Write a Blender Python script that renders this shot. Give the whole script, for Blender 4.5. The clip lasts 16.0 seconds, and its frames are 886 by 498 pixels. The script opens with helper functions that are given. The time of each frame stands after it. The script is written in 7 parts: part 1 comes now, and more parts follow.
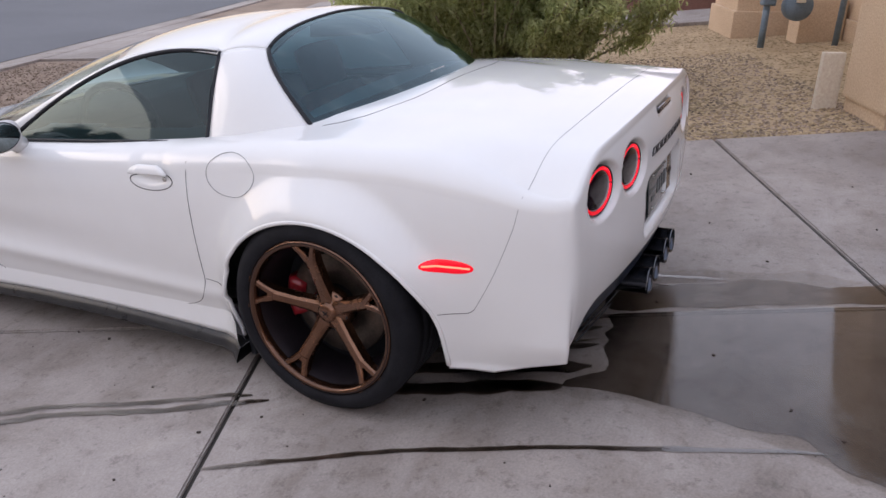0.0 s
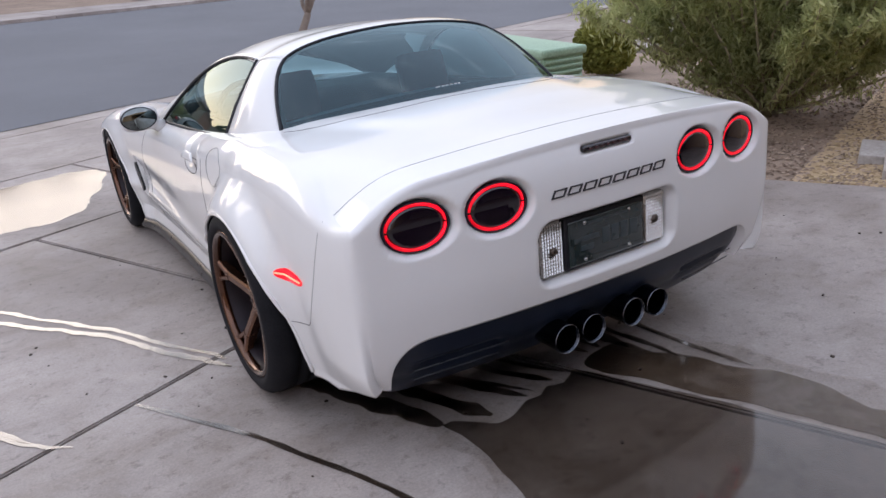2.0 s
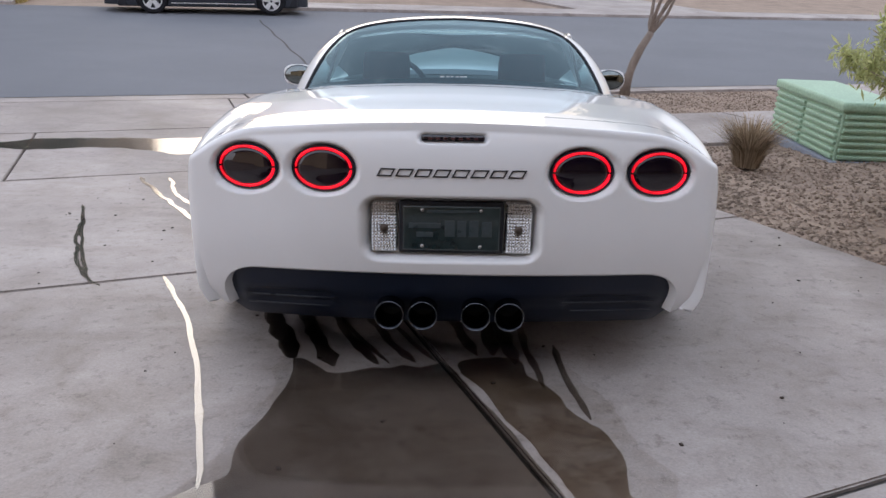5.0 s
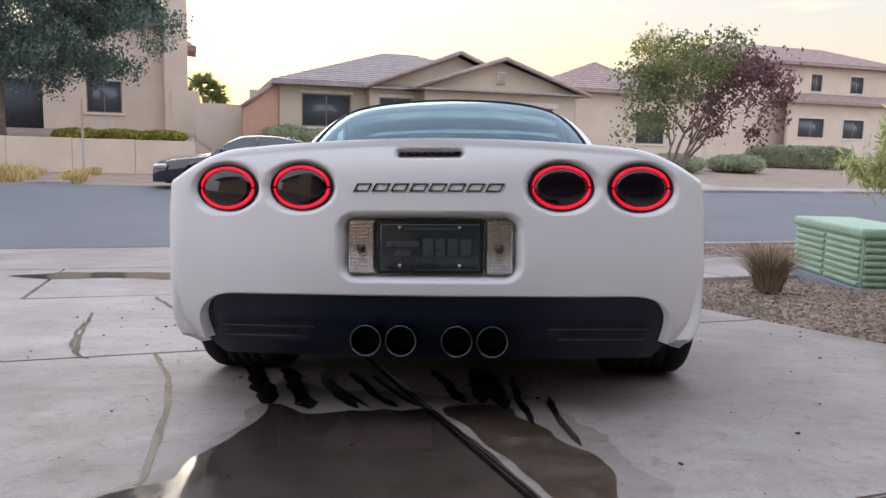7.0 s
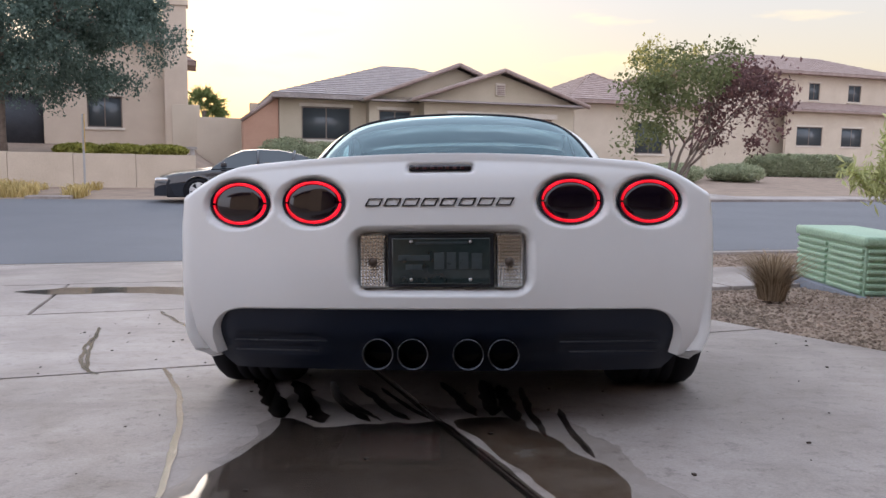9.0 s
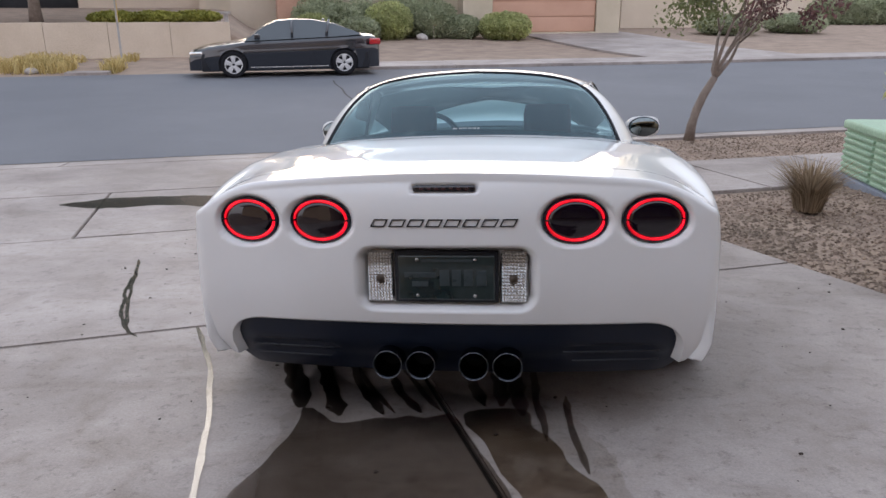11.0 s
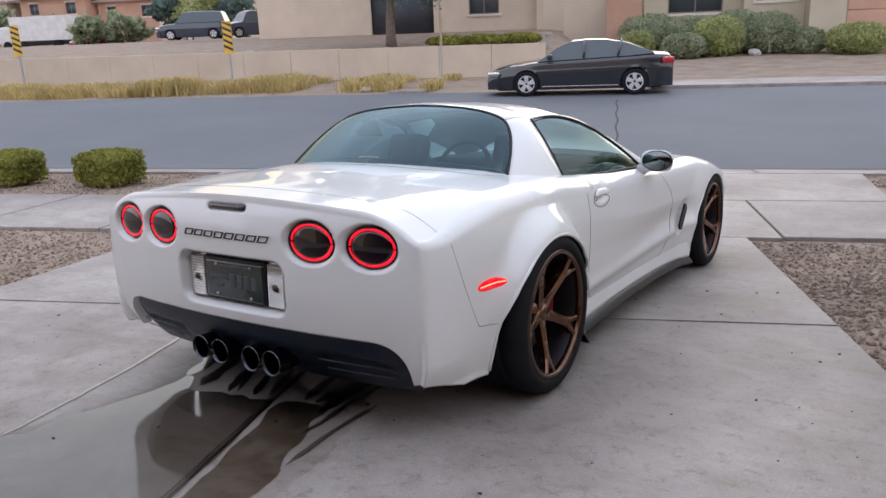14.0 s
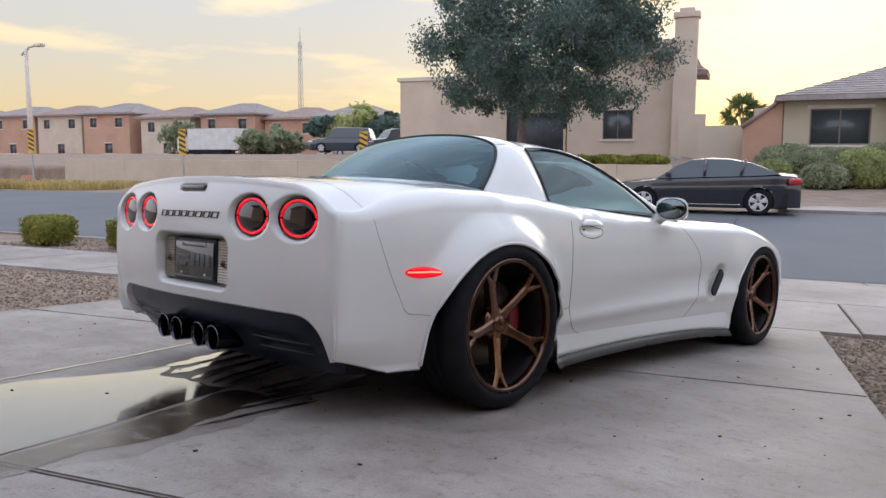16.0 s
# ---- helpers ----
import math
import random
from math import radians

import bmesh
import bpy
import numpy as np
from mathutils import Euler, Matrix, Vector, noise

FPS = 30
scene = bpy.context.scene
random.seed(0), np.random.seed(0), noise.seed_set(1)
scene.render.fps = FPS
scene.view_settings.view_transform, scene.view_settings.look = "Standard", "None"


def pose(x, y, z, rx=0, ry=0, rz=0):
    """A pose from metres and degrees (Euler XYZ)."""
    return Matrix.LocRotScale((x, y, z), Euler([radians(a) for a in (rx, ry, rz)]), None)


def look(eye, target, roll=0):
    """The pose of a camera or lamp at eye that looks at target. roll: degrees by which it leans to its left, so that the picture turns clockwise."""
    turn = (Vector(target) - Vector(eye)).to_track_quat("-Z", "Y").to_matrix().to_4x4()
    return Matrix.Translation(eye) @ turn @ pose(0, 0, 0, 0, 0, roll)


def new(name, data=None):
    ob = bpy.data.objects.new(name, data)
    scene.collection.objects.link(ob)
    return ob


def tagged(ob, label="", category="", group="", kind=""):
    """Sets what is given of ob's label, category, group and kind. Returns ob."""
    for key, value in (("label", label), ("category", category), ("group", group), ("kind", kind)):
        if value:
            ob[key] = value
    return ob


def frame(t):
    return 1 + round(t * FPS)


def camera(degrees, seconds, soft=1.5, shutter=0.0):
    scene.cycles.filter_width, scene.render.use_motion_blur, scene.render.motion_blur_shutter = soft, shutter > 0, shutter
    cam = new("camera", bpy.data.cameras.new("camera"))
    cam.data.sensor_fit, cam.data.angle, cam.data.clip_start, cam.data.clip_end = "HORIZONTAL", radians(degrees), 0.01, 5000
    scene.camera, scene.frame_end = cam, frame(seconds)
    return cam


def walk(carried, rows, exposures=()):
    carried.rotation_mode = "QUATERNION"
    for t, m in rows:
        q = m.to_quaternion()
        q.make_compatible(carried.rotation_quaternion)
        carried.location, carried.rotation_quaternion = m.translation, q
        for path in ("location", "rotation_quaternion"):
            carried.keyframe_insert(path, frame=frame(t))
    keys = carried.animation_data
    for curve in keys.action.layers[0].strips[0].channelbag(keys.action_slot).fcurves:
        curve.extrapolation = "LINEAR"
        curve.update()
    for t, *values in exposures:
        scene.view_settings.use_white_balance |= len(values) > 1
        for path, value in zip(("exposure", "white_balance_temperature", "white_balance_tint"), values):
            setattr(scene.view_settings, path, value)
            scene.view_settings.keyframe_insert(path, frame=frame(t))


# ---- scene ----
from mathutils.bvhtree import BVHTree

cam = camera(60.9, 16.0)
# the drive falls towards the street: UP is the true vertical in the drive's own frame
UP = Vector((0.0269, -0.0810, 0.9964)).normalized()
DRIVE = UP.rotation_difference(Vector((0, 0, 1))).to_matrix().to_4x4()
PATH = [
    (0, (-2.508, -1.323, 1.349), (-0.887, -0.425, 0.595), -4.8),
    (0.5, (-2.223, -1.597, 1.307), (-0.746, -0.481, 0.549), -5.2),
    (1, (-1.974, -1.903, 1.285), (-0.693, -0.566, 0.531), -6.7),
    (1.5, (-1.753, -2.226, 1.313), (-0.657, -0.712, 0.602), -6.7),
    (2, (-1.456, -2.396, 1.283), (-0.538, -0.751, 0.612), -6.3),
    (2.5, (-1.175, -2.557, 1.283), (-0.469, -0.801, 0.637), -5.3),
    (3, (-0.867, -2.774, 1.279), (-0.41, -0.935, 0.64), -3.5),
    (3.5, (-0.586, -2.855, 1.236), (-0.246, -0.992, 0.593), -2.1),
    (4, (-0.33, -2.947, 1.23), (-0.117, -1.06, 0.603), -1.3),
    (4.2, (-0.23, -3.011, 1.227), (-0.091, -1.115, 0.602), -1.2),
    (6.3, (0.14, -2.927, 0.739), (-0.008, -0.951, 0.462), 3.0),
    (6.5, (0.157, -2.953, 0.683), (0.016, -0.968, 0.483), 2.3),
    (7, (0.193, -3.0, 0.623), (0.054, -1.007, 0.528), 0.2),
    (7.5, (0.177, -3.017, 0.619), (0.034, -1.024, 0.534), -0.4),
    (8, (0.163, -3.008, 0.621), (0.018, -1.015, 0.538), -0.3),
    (8.5, (0.165, -3.012, 0.625), (0.02, -1.019, 0.549), -0.3),
    (9, (0.162, -3.022, 0.631), (0.023, -1.028, 0.566), -0.3),
    (11.3, (0.334, -2.98, 1.165), (0.023, -1.064, 0.684), -1.7),
    (11.5, (0.458, -3.021, 1.175), (0.061, -1.123, 0.687), -2.0),
    (12, (0.827, -3.054, 1.176), (0.215, -1.207, 0.713), -2.3),
    (12.5, (1.186, -2.946, 1.154), (0.415, -1.15, 0.732), -2.6),
    (13, (1.503, -2.842, 1.156), (0.61, -1.097, 0.759), -3.1),
    (13.5, (1.845, -2.742, 1.172), (0.836, -1.059, 0.789), -2.2),
    (14, (2.12, -2.594, 1.159), (1.031, -0.962, 0.77), -1.0),
    (14.5, (2.37, -2.451, 1.171), (1.204, -0.874, 0.777), -0.1),
    (15, (2.651, -2.326, 1.14), (1.372, -0.831, 0.779), 0.9),
    (15.5, (2.703, -2.227, 0.928), (1.346, -0.773, 0.711), 1.9),
    (16, (2.687, -2.211, 0.705), (1.301, -0.771, 0.634), 2.4),
]
walk(cam, [(t, DRIVE @ look(eye, target, roll)) for t, eye, target, roll in PATH], [(0.0, 0.52, 6350, 20), (2.0, 0.65, 6200, 18), (4.2, 0.65, 6250, 15), (6.4, 1.0, 6200, 16), (7.0, 0.88, 6200, 16), (9.0, 0.77, 6200, 16), (11.5, 0.68, 6300, 15), (12.5, 0.79, 6300, 15), (14.5, 0.76, 6200, 15), (16.0, 0.60, 6150, 14)])

# ---------------------------------------------------------------- world and sun
world = bpy.data.worlds.new("dusk_sky")
scene.world = world
world.use_nodes = True
wn, wl = world.node_tree.nodes, world.node_tree.links
SUN_TURN = -18.0          # degrees right of the car's heading, where the sun has just set
sky = wn.new("ShaderNodeTexSky")
sky.sky_type = "NISHITA"
sky.sun_disc = False
sky.sun_elevation = radians(4.0)
sky.sun_rotation = radians(SUN_TURN)
sky.air_density, sky.dust_density, sky.ozone_density = 1.0, 1.5, 1.0


def world_ramp(source, stops):
    r = wn.new("ShaderNodeValToRGB")
    while len(r.color_ramp.elements) < len(stops):
        r.color_ramp.elements.new(0.5)
    for el, (at, col) in zip(r.color_ramp.elements, stops):
        el.position, el.color = at, (*col, 1)
    wl.new(source, r.inputs[0])
    return r.outputs[0]


def world_mix(kind, a, b, factor):
    n = wn.new("ShaderNodeMix")
    n.data_type, n.blend_type = "RGBA", kind
    for sock, v in ((n.inputs[6], a), (n.inputs[7], b), (n.inputs[0], factor)):
        if isinstance(v, (int, float)):
            sock.default_value = v
        else:
            wl.new(v, sock)
    return n.outputs[2]


# thin high haze after sunset: warm along the western horizon, pale above, blue-grey overhead and behind
way = wn.new("ShaderNodeTexCoord").outputs["Generated"]
axes = wn.new("ShaderNodeSeparateXYZ")
wl.new(way, axes.inputs[0])
toward = wn.new("ShaderNodeVectorMath")
toward.operation = "DOT_PRODUCT"
wl.new(way, toward.inputs[0])
toward.inputs[1].default_value = (math.sin(radians(SUN_TURN)) * 0.985, math.cos(radians(SUN_TURN)) * 0.985, 0.17)
west = world_ramp(axes.outputs[2], [(0.0, (0.325, 0.215, 0.095)), (0.05, (0.30, 0.228, 0.12)), (0.12, (0.268, 0.241, 0.186)), (0.21, (0.252, 0.250, 0.238)), (0.34, (0.34, 0.352, 0.362)), (0.48, (0.49, 0.522, 0.565)), (1.0, (0.37, 0.42, 0.49))])
east = world_ramp(axes.outputs[2], [(0.0, (0.40, 0.375, 0.39)), (0.15, (0.53, 0.505, 0.53)), (0.45, (0.45, 0.465, 0.515)), (1.0, (0.37, 0.42, 0.49))])
half = world_ramp(toward.outputs["Value"], [(0.0, (0, 0, 0)), (0.55, (1, 1, 1))])
halo = world_ramp(toward.outputs["Value"], [(0.86, (0, 0, 0)), (0.95, (0.015, 0.013, 0.009)), (0.982, (0.03, 0.026, 0.018)), (1.0, (0.07, 0.06, 0.042))])
haze = world_mix("ADD", world_mix("MIX", east, west, half), halo, 1.0)
# drifting bars of low cloud
stretch = wn.new("ShaderNodeMapping")
stretch.inputs["Scale"].default_value = (2.2, 2.2, 11.0)
wl.new(way, stretch.inputs[0])
wisps = wn.new("ShaderNodeTexNoise")
wisps.inputs["Scale"].default_value, wisps.inputs["Detail"].default_value = 2.4, 6.0
wl.new(stretch.outputs[0], wisps.inputs["Vector"])
veil = world_ramp(wisps.outputs["Fac"], [(0.56, (0, 0, 0)), (0.70, (0.6, 0.6, 0.6))])
lit = world_ramp(axes.outputs[2], [(0.0, (0.44, 0.29, 0.13)), (0.22, (0.47, 0.38, 0.21)), (0.40, (0.56, 0.56, 0.54)), (0.6, (0.80, 0.82, 0.86))])
haze = world_mix("MIX", haze, lit, veil)
bg = wn["Background"]
bg.inputs["Strength"].default_value = 1.75
wl.new(haze, bg.inputs["Color"])
air = wn.new("ShaderNodeBackground")
air.inputs["Strength"].default_value = 0.02
wl.new(sky.outputs[0], air.inputs["Color"])
total = wn.new("ShaderNodeAddShader")
wl.new(bg.outputs[0], total.inputs[0])
wl.new(air.outputs[0], total.inputs[1])
wl.new(total.outputs[0], wn["World Output"].inputs["Surface"])

sun = new("sun", bpy.data.lights.new("sun", "SUN"))
sun.data.energy = 0.85
sun.data.angle = radians(50)
sun.data.color = (1.0, 0.88, 0.72)
sun.matrix_world = look((8 * math.sin(radians(SUN_TURN)), 8 * math.cos(radians(SUN_TURN)), 1.0), (0, 0, 0))

# ---------------------------------------------------------------- materials
def tree_of(name):
    m = bpy.data.materials.new(name)
    m.use_nodes = True
    t = m.node_tree
    return m, t, t.nodes["Principled BSDF"]


def node(t, kind, **values):
    n = t.nodes.new("ShaderNode" + kind)
    for key, value in values.items():
        n.inputs[key.replace("_", " ")].default_value = value
    return n


def ramp(t, source, stops):
    r = t.nodes.new("ShaderNodeValToRGB")
    e = r.color_ramp.elements
    while len(e) < len(stops):
        e.new(0.5)
    for el, (at, col) in zip(e, stops):
        el.position, el.color = at, (*col, 1)
    t.links.new(source, r.inputs[0])
    return r.outputs[0]


def mix(t, kind, a, b, factor):
    n = t.nodes.new("ShaderNodeMix")
    n.data_type, n.blend_type = "RGBA", kind
    for sock, v in ((n.inputs[6], a), (n.inputs[7], b), (n.inputs[0], factor)):
        if isinstance(v, (int, float)):
            sock.default_value = v
        elif isinstance(v, tuple):
            sock.default_value = (*v, 1)
        else:
            t.links.new(v, sock)
    return n.outputs[2]


def coords(t, kind="Object"):
    return t.nodes.new("ShaderNodeTexCoord").outputs[kind]


def grain(t, scale, detail=4, rough=0.6, where=None, distortion=0.0):
    n = node(t, "TexNoise", Scale=scale, Detail=detail, Roughness=rough, Distortion=distortion)
    t.links.new(where if where is not None else coords(t), n.inputs["Vector"])
    return n.outputs["Fac"]


def bump(t, p, height, strength, distance=0.01):
    b = node(t, "Bump", Strength=strength, Distance=distance)
    t.links.new(height, b.inputs["Height"])
    t.links.new(b.outputs[0], p.inputs["Normal"])
    return b


def surface(name, dark, light, rough=0.8, metal=0.0, scale=3.0, fine=60.0, relief=0.2, spread=0.12, coat=0.0, per_piece=0.0):
    """A two-scale surface: broad stains between two colours, fine grain, relief and uneven gloss."""
    m, t, p = tree_of(name)
    broad, small = grain(t, scale, 5), grain(t, fine, 3)
    col = ramp(t, broad, [(0.3, dark), (0.7, light)])
    col = mix(t, "OVERLAY", col, ramp(t, small, [(0.25, (0.3,) * 3), (0.75, (0.7,) * 3)]), 0.5)
    if per_piece:
        info = t.nodes.new("ShaderNodeObjectInfo").outputs["Random"]
        col = mix(t, "MULTIPLY", col, ramp(t, info, [(0, (1 - per_piece,) * 3), (1, (1, 1, 1))]), 1.0)
    t.links.new(col, p.inputs["Base Color"])
    rr = node(t, "MapRange")
    for k, v in ((3, max(0.02, rough - spread)), (4, min(1.0, rough + spread))):
        rr.inputs[k].default_value = v
    t.links.new(broad, rr.inputs[0])
    t.links.new(rr.outputs[0], p.inputs["Roughness"])
    p.inputs["Metallic"].default_value = metal
    p.inputs["Coat Weight"].default_value = coat
    if relief:
        bump(t, p, small, relief, 0.004)
    return m


# ---------------------------------------------------------------- building helpers
STREET = Matrix.Rotation(radians(22.0), 4, "Z")     # the street's frame: a along it, b across it, away from the house
PROFILE = ((-60.0, 0.9), (-12.0, 0.7), (-4.5, 0.383), (3.3, -0.281), (5.2, -0.35), (7.2, -0.43), (7.3, -0.48), (19.2, -0.29), (60.0, 0.35), (400.0, 1.5))
TOWARDS = Matrix.Rotation(radians(22.0), 3, "Z").inverted() @ UP
SIDE_FALL, FALL = TOWARDS.x / TOWARDS.z, TOWARDS.y / TOWARDS.z


def smooth_step(lo, hi, v):
    k = max(0.0, min(1.0, (v - lo) / (hi - lo)))
    return k * k * (3 - 2 * k)


def lobe(v, lo, hi):
    return max(0.0, min(1.0, (v - lo) / (hi - lo)))


def level(a, b):
    """Height of the finished ground at street coordinates."""
    z = PROFILE[-1][1]
    for (b0, z0), (b1, z1) in zip(PROFILE, PROFILE[1:]):
        if b0 <= b <= b1:
            z = z0 + (z1 - z0) * (b - b0) / (b1 - b0)
            break
    if -4.5 <= b <= 3.3:
        z = FALL * b
    z += SIDE_FALL * max(-14.0, min(14.0, a))
    bank = 1 - smooth_step(-1.4, 0.6, a)            # higher ground behind the garden wall
    return z + bank * (0.80 * smooth_step(26.02, 26.10, b) + 0.62 * lobe(b, 26, 42)) + (1 - bank) * 0.25 * lobe(b, 26, 36)


def st(a, b, dz=0.0):
    """A world point from street coordinates, dz above the ground there."""
    return STREET @ Vector((a, b, level(a, b) + dz))


def mesh_of(name, bm, material, smooth=True):
    me = bpy.data.meshes.new(name)
    bm.to_mesh(me)
    bm.free()
    for f in me.polygons:
        f.use_smooth = smooth
    for m in (material if isinstance(material, (list, tuple)) else (material,)):
        me.materials.append(m)
    return me


def part(name, bm, material, parent=None, label="", smooth=True):
    ob = new(name, mesh_of(name, bm, material, smooth))
    ob.parent = parent
    if label:
        ob["label"] = label
    return ob


def thing(name, label, category, m=None, group="", kind=""):
    ob = new(name)
    ob.matrix_world = m or Matrix.Identity(4)
    return tagged(ob, label, category, group, kind)


def box(bm, lo, hi, bevel=0.0, m=None):
    """Adds a box between two corners, with its edges rounded."""
    vs = bmesh.ops.create_cube(bm, size=1.0)["verts"]
    lo, hi = Vector(lo), Vector(hi)
    for v in vs:
        v.co = Vector((lo[i] + (hi[i] - lo[i]) * (v.co[i] + 0.5) for i in range(3)))
    if bevel:
        es = list({e for v in vs for e in v.link_edges})
        r = bmesh.ops.bevel(bm, geom=es, offset=bevel, segments=2, affect="EDGES", profile=0.7)
        vs = list({v for f in r["faces"] for v in f.verts} | {v for v in vs if v.is_valid})
    if m is not None:
        bmesh.ops.transform(bm, matrix=m, verts=[v for v in vs if v.is_valid])
    return vs


def boxed(lo, hi, bevel=0.0, m=None):
    bm = bmesh.new()
    box(bm, lo, hi, bevel, m)
    return bm


def lathe(bm, profile, steps=48, m=None, close=False):
    """Turns a profile of (radius, height) about z."""
    rings = []
    for i in range(steps):
        c, s = math.cos(2 * math.pi * i / steps), math.sin(2 * math.pi * i / steps)
        rings.append([bm.verts.new((m @ Vector((r * c, r * s, h))) if m is not None else (r * c, r * s, h)) for r, h in profile])
    n = len(profile)
    for i in range(steps):
        a, b = rings[i], rings[(i + 1) % steps]
        for k in range(n if close else n - 1):
            q = (a[k], b[k], b[(k + 1) % n], a[(k + 1) % n])
            bm.faces.new(q)
    bmesh.ops.remove_doubles(bm, verts=[v for r in rings for v in r], dist=1e-6)


def tube(bm, points, radius, sides=8, cap=True):
    """A round bar along points; the radius may be a list."""
    pts = [Vector(p) for p in points]
    rings = []
    up = Vector((0.13, 0.31, 0.94)).normalized()
    for i, p in enumerate(pts):
        d = (pts[min(i + 1, len(pts) - 1)] - pts[max(i - 1, 0)]).normalized()
        e1 = d.cross(up)
        e1 = e1.normalized() if e1.length > 1e-4 else Vector((1, 0, 0))
        e2 = d.cross(e1)
        r = radius[i] if isinstance(radius, (list, tuple)) else radius
        rings.append([bm.verts.new(p + r * (math.cos(2 * math.pi * k / sides) * e1 + math.sin(2 * math.pi * k / sides) * e2)) for k in range(sides)])
    for a, b in zip(rings, rings[1:]):
        for k in range(sides):
            bm.faces.new((a[k], a[(k + 1) % sides], b[(k + 1) % sides], b[k]))
    if cap and sides > 2:
        bm.faces.new(rings[0][::-1])
        bm.faces.new(rings[-1])


def tubed(points, radius, sides=8):
    bm = bmesh.new()
    tube(bm, points, radius, sides)
    return bm


def sheet(bm, grid):
    """Quads over a grid of points; returns the vertex rows."""
    vs = [[bm.verts.new(p) for p in row] for row in grid]
    for r0, r1 in zip(vs, vs[1:]):
        for i in range(len(r0) - 1):
            bm.faces.new((r0[i], r0[i + 1], r1[i + 1], r1[i]))
    return vs


def bez(*pts):
    """A Bezier curve through control points, as a function of 0..1."""
    ps = [Vector(p) for p in pts]

    def at(u):
        q = ps
        while len(q) > 1:
            q = [a.lerp(b, u) for a, b in zip(q, q[1:])]
        return q[0]
    return at


# ---------------------------------------------------------------- surfaces of the ground


def cast_concrete():
    """Broom-finished concrete: broad grey and tan stains, darker smears, fine sand grain."""
    m, t, p = tree_of("concrete")
    where = coords(t)
    broad, cloud, small = grain(t, 0.9, 6, 0.62, where), grain(t, 3.7, 6, 0.7, where, 0.6), grain(t, 130, 3, 0.6, where)
    col = ramp(t, broad, [(0.28, (0.255, 0.223, 0.204)), (0.5, (0.335, 0.298, 0.276)), (0.74, (0.405, 0.366, 0.342))])
    col = mix(t, "MULTIPLY", col, ramp(t, cloud, [(0.30, (0.58, 0.545, 0.51)), (0.44, (0.86, 0.84, 0.82)), (0.56, (1, 1, 1)), (0.75, (1.16, 1.16, 1.15))]), 0.85)
    pull = node(t, "Mapping")
    pull.inputs["Scale"].default_value = (1.0, 4.5, 1.0)
    pull.inputs["Rotation"].default_value = (0, 0, radians(-22))
    t.links.new(where, pull.inputs[0])
    smear = grain(t, 1.7, 5, 0.6, pull.outputs[0], 0.4)
    col = mix(t, "MULTIPLY", col, ramp(t, smear, [(0.54, (1, 1, 1)), (0.70, (0.74, 0.71, 0.685))]), 0.45)
    cast = grain(t, 0.42, 4, 0.6, where, 0.8)
    col = mix(t, "MULTIPLY", col, ramp(t, cast, [(0.36, (0.76, 0.735, 0.725)), (0.56, (1.05, 1.04, 1.03))]), 1.0)
    fleck = grain(t, 21, 6, 0.75, where)
    col = mix(t, "MULTIPLY", col, ramp(t, fleck, [(0.34, (0.66, 0.65, 0.64)), (0.46, (1, 1, 1)), (0.63, (1, 1, 1)), (0.72, (1.2, 1.2, 1.19))]), 0.9)
    col = mix(t, "OVERLAY", col, ramp(t, small, [(0.25, (0.36,) * 3), (0.75, (0.64,) * 3)]), 0.55)
    info = t.nodes.new("ShaderNodeObjectInfo").outputs["Random"]
    col = mix(t, "MULTIPLY", col, ramp(t, info, [(0, (0.9, 0.9, 0.91)), (1, (1, 1, 1))]), 1.0)
    t.links.new(col, p.inputs["Base Color"])
    t.links.new(ramp(t, cloud, [(0.3, (0.50,) * 3), (0.7, (0.78,) * 3)]), p.inputs["Roughness"])
    bump(t, p, small, 0.22, 0.004)
    return m


CONCRETE = cast_concrete()
ASPHALT = surface("asphalt", (0.105, 0.110, 0.122), (0.145, 0.150, 0.162), 0.85, scale=0.35, fine=140, relief=0.5)
GRAVEL_BED = surface("gravel_bed", (0.19, 0.135, 0.10), (0.32, 0.24, 0.18), 0.95, scale=1.5, fine=45, relief=0.8)
JOINT = surface("joint_filler", (0.03, 0.026, 0.024), (0.06, 0.052, 0.046), 0.9, scale=8, fine=90)

# one sheet of earth out to the horizon
bm = bmesh.new()
AS = [-900, -400, -150, -60, -30, -20] + [-14 + i for i in range(29)] + [20, 30, 60, 150, 400, 900]
BS = [-900, -300, -100, -60, -30, -12, -4.5, -2, 0, 2, 3.3, 4.2, 5.2, 6.2, 7.2, 7.3, 12, 19.2, 22, 24, 26.02, 26.04, 26.06, 26.08, 26.1, 29, 32, 36, 42, 60, 120, 400, 900]
sheet(bm, [[STREET @ Vector((a, b, level(a, max(-60, min(400, b))) - 0.035)) for a in AS] for b in BS])
ground = tagged(part("ground", bm, GRAVEL_BED), "brown decorative gravel and bare desert earth", "ground", kind="structure")


